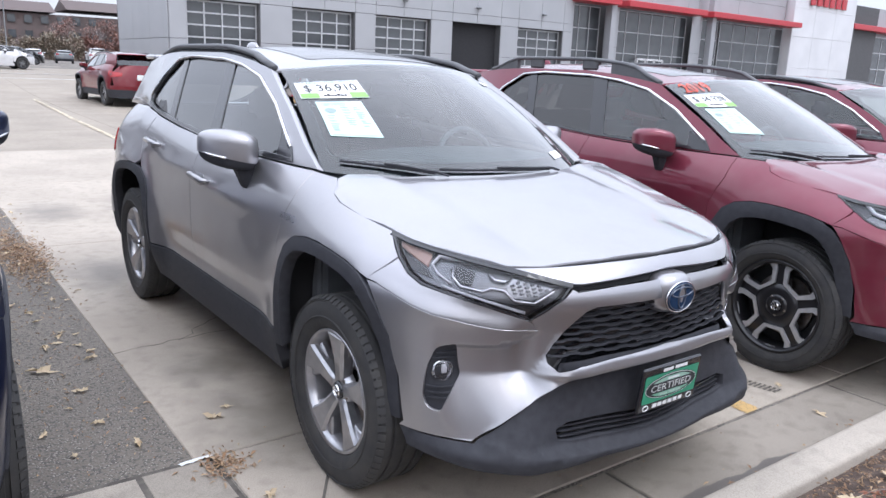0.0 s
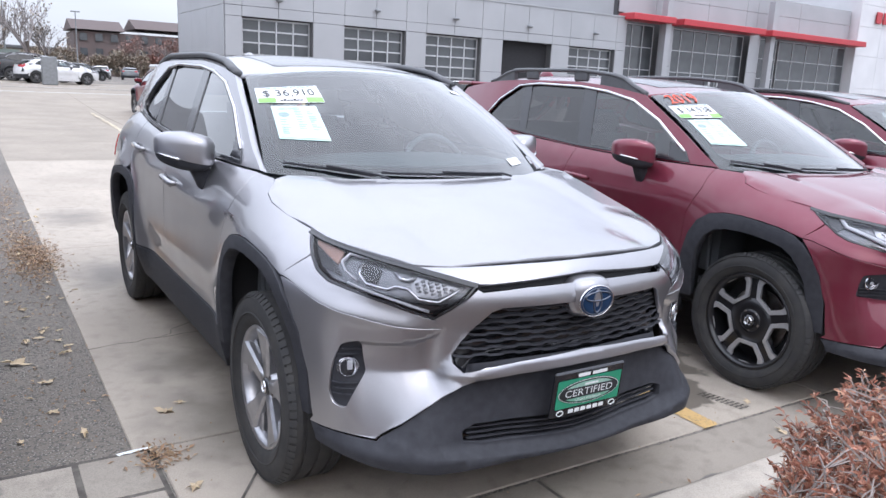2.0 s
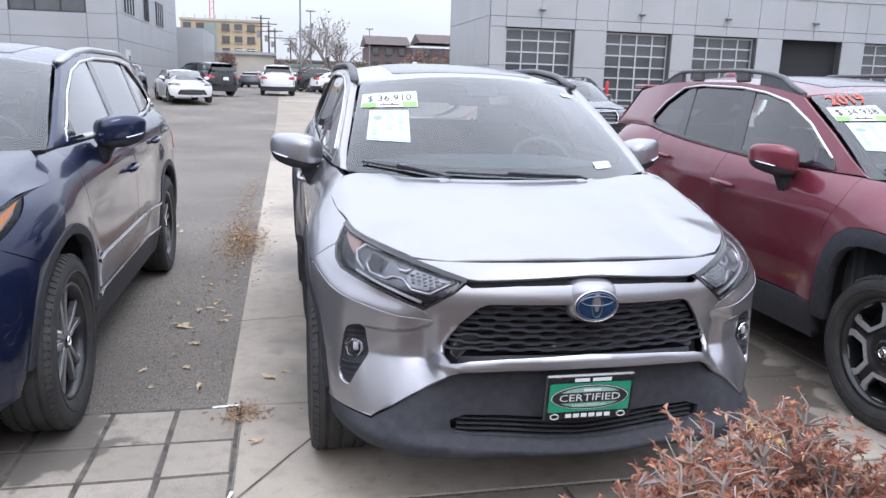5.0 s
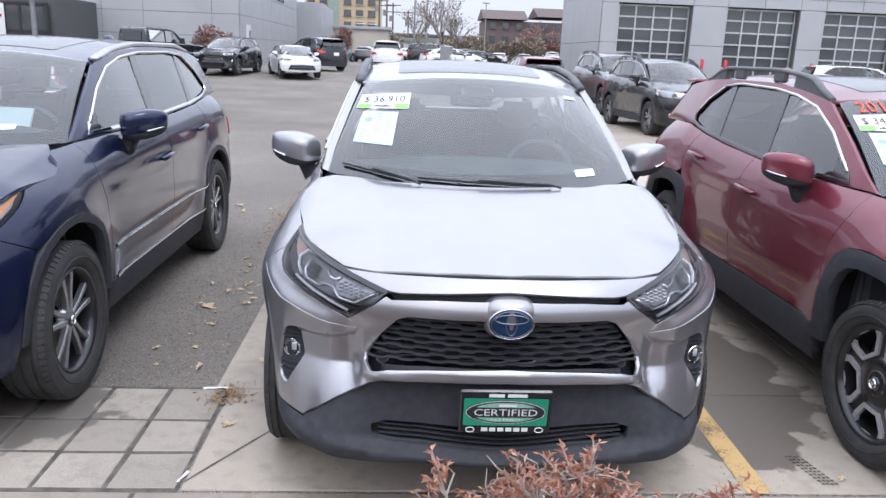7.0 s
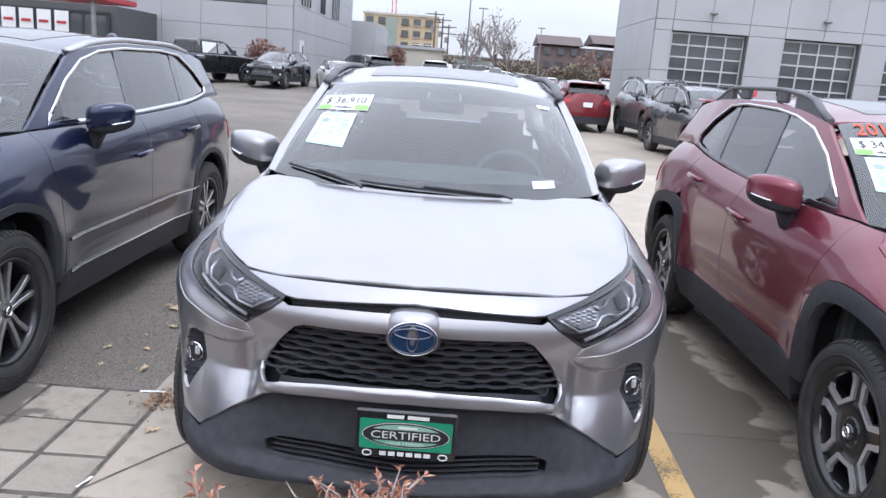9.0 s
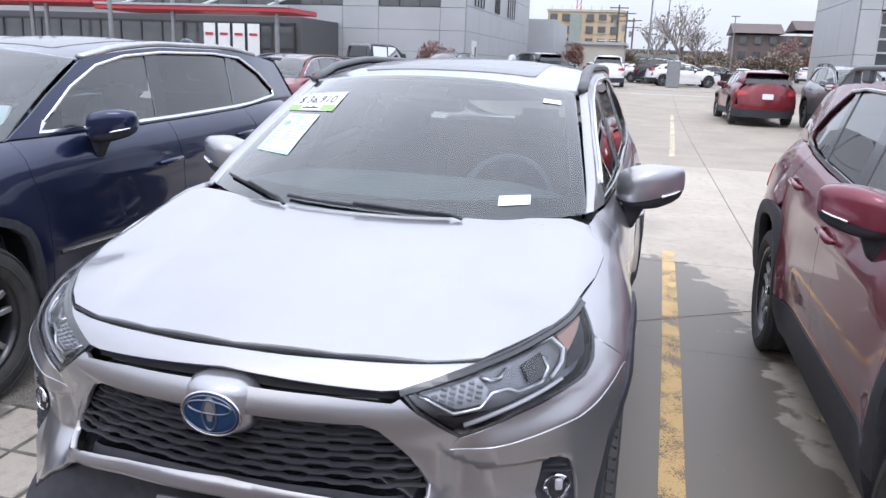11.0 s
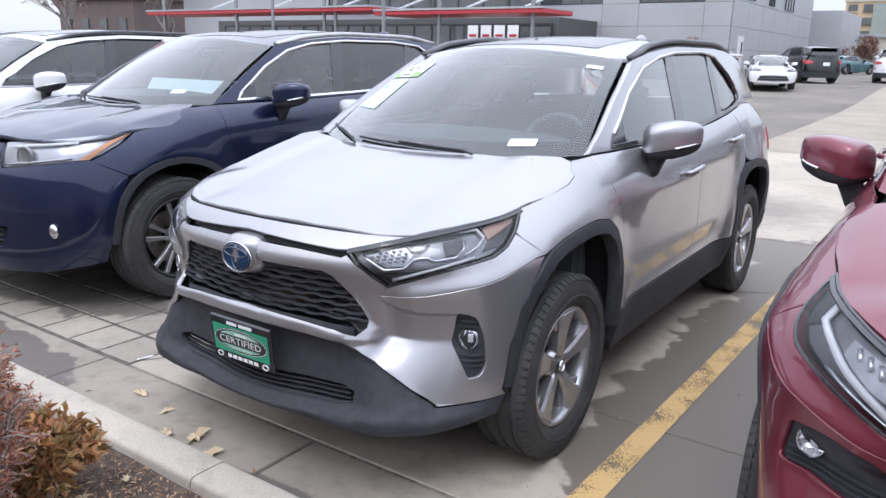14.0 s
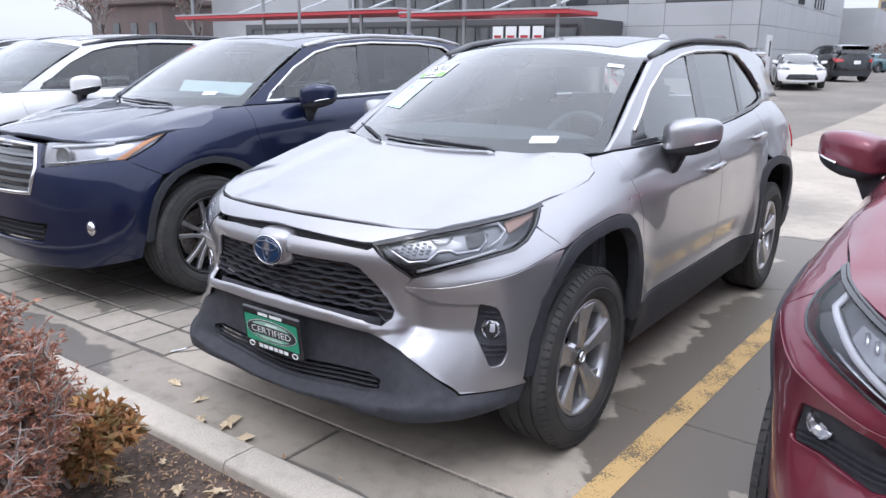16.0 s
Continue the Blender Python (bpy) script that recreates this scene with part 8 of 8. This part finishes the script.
# far twigs and far leaves are paled: distance haze is put into their colours
M["far_twigs"] = plain("far_twigs", (0.32, 0.29, 0.28), 0.9, scale=0.8)
M["far_leaf"] = leaf_material("far_leaf", [(0.19, 0.17, 0.13), (0.24, 0.20, 0.15), (0.30, 0.22, 0.17)])
M["rust_far"] = leaf_material("far_rust_leaf", [(0.20, 0.10, 0.08), (0.28, 0.15, 0.11), (0.16, 0.08, 0.075)])


def add_leaf(vs, fs, p, d, up, ln, w, curl):
    """One pointed, curled leaf of four triangles."""
    d = d.normalized()
    s = d.cross(up)
    if s.length < 1e-3:
        s = d.cross(Vector((1, 0, 0)))
    s.normalize()
    n = s.cross(d)
    o = len(vs)
    vs += [p, p + d * ln * 0.5 + s * w * 0.5 + n * curl, p + d * ln * 0.5 - n * curl * 0.3, p + d * ln * 0.5 - s * w * 0.5 + n * curl, p + d * ln - n * curl * 0.8]
    fs += [(o, o + 1, o + 2), (o, o + 2, o + 3), (o + 1, o + 4, o + 2), (o + 2, o + 4, o + 3)]


def mesh_of(name, vs, fs, material, parent=None, label="", kind=""):
    me = bpy.data.meshes.new(name)
    me.from_pydata([tuple(v) for v in vs], [], fs)
    me.materials.append(M[material])
    ob = new(name, me)
    if parent is not None:
        ob.parent = parent
    if label:
        ob["label"] = label
    if kind:
        ob["kind"] = kind
    return ob


def rod(vs, fs, pts, rad, seg=3):
    """A thin twig written straight into lists."""
    o = len(vs)
    for i, p in enumerate(pts):
        d = (pts[min(i + 1, len(pts) - 1)] - pts[max(i - 1, 0)]).normalized()
        a = d.cross(Vector((0.3, 0.2, 1)))
        if a.length < 1e-4:
            a = d.cross(Vector((1, 0, 0)))
        a.normalize()
        b = a.cross(d)
        for k in range(seg):
            t = 2 * math.pi * k / seg
            vs.append(p + (a * math.cos(t) + b * math.sin(t)) * rad[i])
    for i in range(len(pts) - 1):
        for k in range(seg):
            m = (k + 1) % seg
            fs.append((o + i * seg + k, o + i * seg + m, o + (i + 1) * seg + m, o + (i + 1) * seg + k))


def shrub(x, y, z, rad, height, seed, leaf="dry_leaf", stems=70, size=1.0, label="rust-brown dry shrub with bare twigs in the planting bed"):
    r = random.Random(seed)
    o = tagged(empty("shrub", (x, y, z)), label, "shrub", "bed shrubs")
    tv, tf, vs, fs = [], [], [], []
    for k in range(stems):
        a, rr = r.uniform(0, 6.283), math.sqrt(r.random())
        h = height * (1 - 0.34 * rr * rr) * r.uniform(0.72, 1.03)
        tip = Vector((math.cos(a) * rr * rad, math.sin(a) * rr * rad, h))
        base = Vector((math.cos(a) * rr * rad * 0.18, math.sin(a) * rr * rad * 0.18, 0))
        mid = base.lerp(tip, 0.5) + Vector((r.uniform(-0.07, 0.07), r.uniform(-0.07, 0.07), r.uniform(0.0, 0.07)))
        pts = []
        for q in range(8):
            t = q / 7
            p = base * (1 - t) ** 2 + mid * (2 * t * (1 - t)) + tip * t * t
            pts.append(p + Vector((r.uniform(-0.012, 0.012), r.uniform(-0.012, 0.012), r.uniform(-0.01, 0.01))))
        rod(tv, tf, pts, [0.006 * (1 - 0.75 * q / 7) + 0.0012 for q in range(8)], 4)
        for q in range(3, 8):
            for _ in range(4):
                d = Vector((r.uniform(-1, 1), r.uniform(-1, 1), r.uniform(-0.1, 1.0))).normalized()
                ln = r.uniform(0.04, 0.10)
                e = pts[q] + d * ln
                m_ = pts[q] + d * ln * 0.5 + Vector((r.uniform(-0.02, 0.02), r.uniform(-0.02, 0.02), 0.015))
                rod(tv, tf, [pts[q], m_, e], [0.0028, 0.002, 0.001], 3)
                if r.random() < 0.88:
                    for g in range(r.randint(9, 17)):
                        t = r.uniform(0.25, 1.0)
                        pp = pts[q] + d * ln * t
                        ld = (d * 0.6 + Vector((r.uniform(-1, 1), r.uniform(-1, 1), r.uniform(-0.4, 0.9)))).normalized()
                        add_leaf(vs, fs, pp, ld, Vector((r.uniform(-1, 1), r.uniform(-1, 1), 1)), size * r.uniform(0.011, 0.025), size * r.uniform(0.004, 0.0072), size * r.uniform(0.001, 0.006))
    mesh_of("twig_mass", tv, tf, "twig", o, kind="stuff")
    mesh_of("foliage", vs, fs, leaf, o, kind="stuff")
    return o


shrub(-0.03, -3.16, 0.07, 0.23, 0.785, 11, "dry_leaf", 220)
shrub(-0.29, -3.25, 0.07, 0.18, 0.78, 12, "dry_leaf", 150)
shrub(0.19, -3.33, 0.07, 0.18, 0.83, 15, "dry_leaf", 150)
shrub(-0.26, -2.79, 0.07, 0.16, 0.25, 13, "green_rust_leaf", 26, 2.4, "low orange-brown shrub with broad drying leaves")
shrub(-0.98, -2.68, 0.07, 0.15, 0.26, 16, "dry_leaf", 40, 1.0, "small half-bare rust shrub at the kerb")

# fallen leaves
LEAVES = []


def leaf_shape(seed, size):
    """A lobed, curled leaf."""
    r = random.Random(seed)
    bm = bmesh.new()
    c = bm.verts.new((0, 0, 0.006))
    ring = []
    for k in range(14):
        a = 2 * math.pi * k / 14
        q = size * (0.55 + 0.45 * (k % 2)) * r.uniform(0.7, 1.1) * (1.25 if abs(math.cos(a)) > 0.7 else 0.8)
        ring.append(bm.verts.new((q * math.cos(a), q * math.sin(a), r.uniform(0.002, 0.022))))
    for k in range(14):
        bm.faces.new((c, ring[k], ring[(k + 1) % 14]))
    me = bpy.data.meshes.new("leaf")
    bm.to_mesh(me)
    bm.free()
    me.materials.append(M["fallen"])
    return me


LEAVES = [leaf_shape(20 + k, 0.045) for k in range(5)]
rnd = random.Random(17)
spots_ = [(1.816, 0.12, 1.3, 0), (-0.33, -2.13, 1.3, 0), (-0.62, -2.06, 0.8, 0), (-0.45, -2.18, 1.0, 0), (-0.50, -2.22, 0.7, 0), (-0.18, -2.2, 1.3, 0), (-0.85, -2.02, 0.9, 0), (1.35, -2.05, 0.8, 0), (2.0, -2.16, 0.9, 0), (1.7, -2.22, 0.7, 0),
          (-1.62, 0.28, 1.5, 0), (-1.50, -0.05, 0.8, 0), (-1.55, 0.6, 0.9, 0), (-1.38, 0.35, 0.8, 0), (-1.08, -0.62, 0.9, 0), (-1.0, -0.55, 0.6, 0), (-1.12, -1.33, 0.8, 0), (2.05, 0.9, 0.7, 0), (1.5, -1.75, 0.6, 0),
          (-2.1, 3.6, 1.2, 0), (-2.0, 3.3, 1.0, 0), (0.3, -2.62, 1.2, 0.08), (0.15, -2.55, 0.9, 0.08), (0.55, -2.58, 1.0, 0.08), (0.75, -2.72, 0.8, 0.08), (0.05, -2.62, 0.9, 0.08), (0.95, -2.60, 1.4, 0.08)]
for k in range(46):
    t = rnd.random()
    spots_.append((-1.42 + rnd.gauss(0, 0.14), -0.7 + 5.5 * t + rnd.gauss(0, 0.3), rnd.uniform(0.35, 0.8), 0))
for k in range(30):
    spots_.append((rnd.uniform(-0.8, 3.0), rnd.uniform(-3.2, -2.5), rnd.uniform(0.5, 1.0), 0.085))
for x, y, s, z in spots_:
    o = new("leaf", rnd.choice(LEAVES))
    o.matrix_world = pose(x, y, z + 0.001, rnd.uniform(-8, 8), rnd.uniform(-8, 8), rnd.uniform(0, 360)) @ Matrix.Diagonal((s, s * rnd.uniform(0.7, 1), s, 1))
    tagged(o, "curled pale brown fallen leaf lying on the ground", "leaf", "fallen leaves")

vs, fs = [], []
for k in range(5200):
    if k >= 2600:
        x, y, z = -1.36 + rnd.gauss(0, 0.09), 2.75 + rnd.gauss(0, 0.42), abs(rnd.gauss(0, 0.012))
        if k > 4400:
            x, y = -1.44 + rnd.gauss(0, 0.08), 2.8 + abs(rnd.gauss(0, 2.6))
    elif k < 900:
        x, y, z = -1.46 + rnd.gauss(0, 0.13), rnd.uniform(-0.8, 6.5), 0.0
        if rnd.random() < 0.6:
            y = 2.9 + rnd.gauss(0, 0.65)
        if x > -1.2:
            continue
    elif k < 1100:
        x, y, z = -1.19 + rnd.gauss(0, 0.05), -1.03 + rnd.gauss(0, 0.06), 0.002
    elif k < 1300:
        x, y, z = rnd.uniform(-2, 3), -2.27 + abs(rnd.gauss(0, 0.05)), 0.002
    else:
        x, y, z = rnd.uniform(-1.5, 3.2), -2.5 - abs(rnd.gauss(0, 0.5)), 0.085
    d = Vector((rnd.uniform(-1, 1), rnd.uniform(-1, 1), rnd.uniform(0, 0.35)))
    add_leaf(vs, fs, Vector((x, y, z)), d, Vector((rnd.uniform(-0.4, 0.4), rnd.uniform(-0.4, 0.4), 1)), rnd.uniform(0.012, 0.038), rnd.uniform(0.005, 0.014), 0.003)
for k in range(4200):
    x, y = rnd.uniform(-1.3, 2.2), -2.46 - abs(rnd.gauss(0, 0.36))
    d = Vector((rnd.uniform(-1, 1), rnd.uniform(-1, 1), rnd.uniform(-0.1, 0.4)))
    add_leaf(vs, fs, Vector((x, y, 0.078 + rnd.uniform(0, 0.012))), d, Vector((rnd.uniform(-0.6, 0.6), rnd.uniform(-0.6, 0.6), 1)), rnd.uniform(0.010, 0.030), rnd.uniform(0.003, 0.009), 0.003)
lt = mesh_of("leaf_litter", vs, fs, "litter")
tagged(lt, "brown leaf litter and mulch chips on the ground", "leaf litter", kind="stuff")
# gravel specks along the asphalt edge and on the concrete

vs, fs = [], []
for k in range(900):
    if k < 600:
        x, y = rnd.uniform(-3.2, -1.3), rnd.uniform(-0.9, 4.0)
    else:
        x, y = rnd.uniform(-1.2, 2.3), rnd.uniform(-2.2, 2.0)
    s = rnd.uniform(0.002, 0.0065) * (1 if k < 600 else 0.8)
    o = len(vs)
    vs += [Vector((x + s, y, 0)), Vector((x - s * 0.6, y + s, 0)), Vector((x - s * 0.6, y - s, 0)), Vector((x, y, s * 1.3))]
    fs += [(o, o + 1, o + 3), (o + 1, o + 2, o + 3), (o + 2, o, o + 3)]
tagged(mesh_of("gravel", vs, fs, "litter"), "loose grit scattered over asphalt and concrete", "gravel", kind="stuff")


# ---- far trees ----
def bare_tree(x, y, h, seed, leaf="far_leaf", density=0.5, spread=0.34):
    r = random.Random(seed)
    t = tagged(empty("tree", (x, y, gz(y))), "bare autumn tree with a few remaining leaves", "tree", "far trees")
    part("trunk", tube([(0, 0, 0), (0.05, 0, h * 0.2), (0.0, 0.05, h * 0.36)], [h * 0.028, h * 0.022, h * 0.018], 7), "bark", t)
    lv, lf, vs, fs = [], [], [], []

    def grow(p, d, ln, rad, lvl):
        q = p + d * ln
        m_ = p + d * ln * 0.5 + Vector((r.uniform(-1, 1), r.uniform(-1, 1), r.uniform(0, 0.6))) * ln * 0.08
        rod(lv, lf, [p, m_, q], [rad, rad * 0.8, rad * 0.55], 4)
        if lvl == 0:
            if r.random() < density:
                for _ in range(6):
                    c = q + Vector((r.gauss(0, 1), r.gauss(0, 1), r.gauss(0, 1))) * h * 0.03
                    add_leaf(vs, fs, c, Vector((r.uniform(-1, 1), r.uniform(-1, 1), r.uniform(-1, 1))), Vector((0, 0, 1)), h * 0.035, h * 0.022, 0.01)
            return
        for _ in range(4 if lvl > 1 else 3):
            nd = (d + Vector((r.uniform(-1, 1), r.uniform(-1, 1), r.uniform(-0.25, 0.75))) * 0.75).normalized()
            grow(p + d * ln * r.uniform(0.5, 1.0), nd, ln * r.uniform(0.55, 0.8), rad * 0.55, lvl - 1)

    for _ in range(5):
        d = Vector((r.uniform(-1, 1) * spread * 2, r.uniform(-1, 1) * spread * 2, 1)).normalized()
        grow(Vector((0, 0, h * r.uniform(0.18, 0.36))), d, h * 0.27, h * 0.013, 3)
    mesh_of("crown", lv, lf, "far_twigs", t, kind="stuff")
    if fs:
        mesh_of("leaves", vs, fs, leaf, t, kind="stuff")
    return t


def bush_far(x, y, w, h, seed, leaf="far_leaf", label="leafy hedge shrub in the distance"):
    r = random.Random(seed)
    t = tagged(empty("bush", (x, y, gz(y))), label, "bush", "far shrubs")
    part("stem", tube([(0, 0, 0), (0, 0, h * 0.5)], [h * 0.05, h * 0.03], 6), "bark", t)
    vs, fs = [], []
    lobes = [(r.uniform(-0.32, 0.32) * w, r.uniform(-0.3, 0.3) * w, h * r.uniform(0.4, 0.75), w * r.uniform(0.2, 0.36)) for _ in range(8)]
    for k in range(2200):
        cx, cy, cz, rad = r.choice(lobes)
        d = Vector((r.gauss(0, 1), r.gauss(0, 1), r.gauss(0, 1))).normalized() * rad * r.uniform(0.55, 1.08)
        p = Vector((cx, cy, cz)) + d
        if p.z < 0.05:
            continue
        add_leaf(vs, fs, p, d + Vector((r.uniform(-1, 1), r.uniform(-1, 1), r.uniform(-1, 1))) * rad, Vector((0, 0, 1)), w * 0.07, w * 0.045, w * 0.008)
    mesh_of("leaves", vs, fs, leaf, t, kind="stuff")
    return t


bare_tree(4.2, 90, 10.0, 31, density=0.22)
bare_tree(6.4, 95, 7.8, 32, density=0.25)
bare_tree(1.3, 97, 7.0, 33, density=0.2)
bare_tree(-30, 52, 8, 34, density=0.15)
bare_tree(-52, 60, 10, 35, density=0.2)
bare_tree(-64, 58, 11, 36, "rust_far", 0.5)
bare_tree(-58, 40, 9, 37, "rust_far", 0.4)
bare_tree(29, 142, 8.5, 38, "rust_far", 0.9, 0.45)
bare_tree(24, 138, 8.2, 39, "rust_far", 0.8, 0.45)
bare_tree(36, 140, 8, 40, "far_leaf", 0.5)
bare_tree(-74, 40, 10, 41, "rust_far", 0.4)
bush_far(-10.6, 37.5, 2.1, 1.9, 51, "rust_far", "dark red rounded shrub by the office wall")
bush_far(-7.0, 74, 2.6, 3.4, 52, "rust_far", "dark red small tree by the annex")
bush_far(-2.6, 96, 3.5, 3.4, 53)
for k, (x, y, w, h) in enumerate(((12, 128, 6, 3.6), (17, 132, 5, 3.2), (21, 130, 6, 3.8), (27, 134, 6, 3.0), (33, 132, 7, 4.0), (8, 125, 6, 3.2), (1, 130, 7, 3.6), (-5, 135, 6, 3.0), (40, 130, 7, 4))):
    bush_far(x, y, w, h, 60 + k, "rust_far" if k in (3, 4) else "far_leaf")
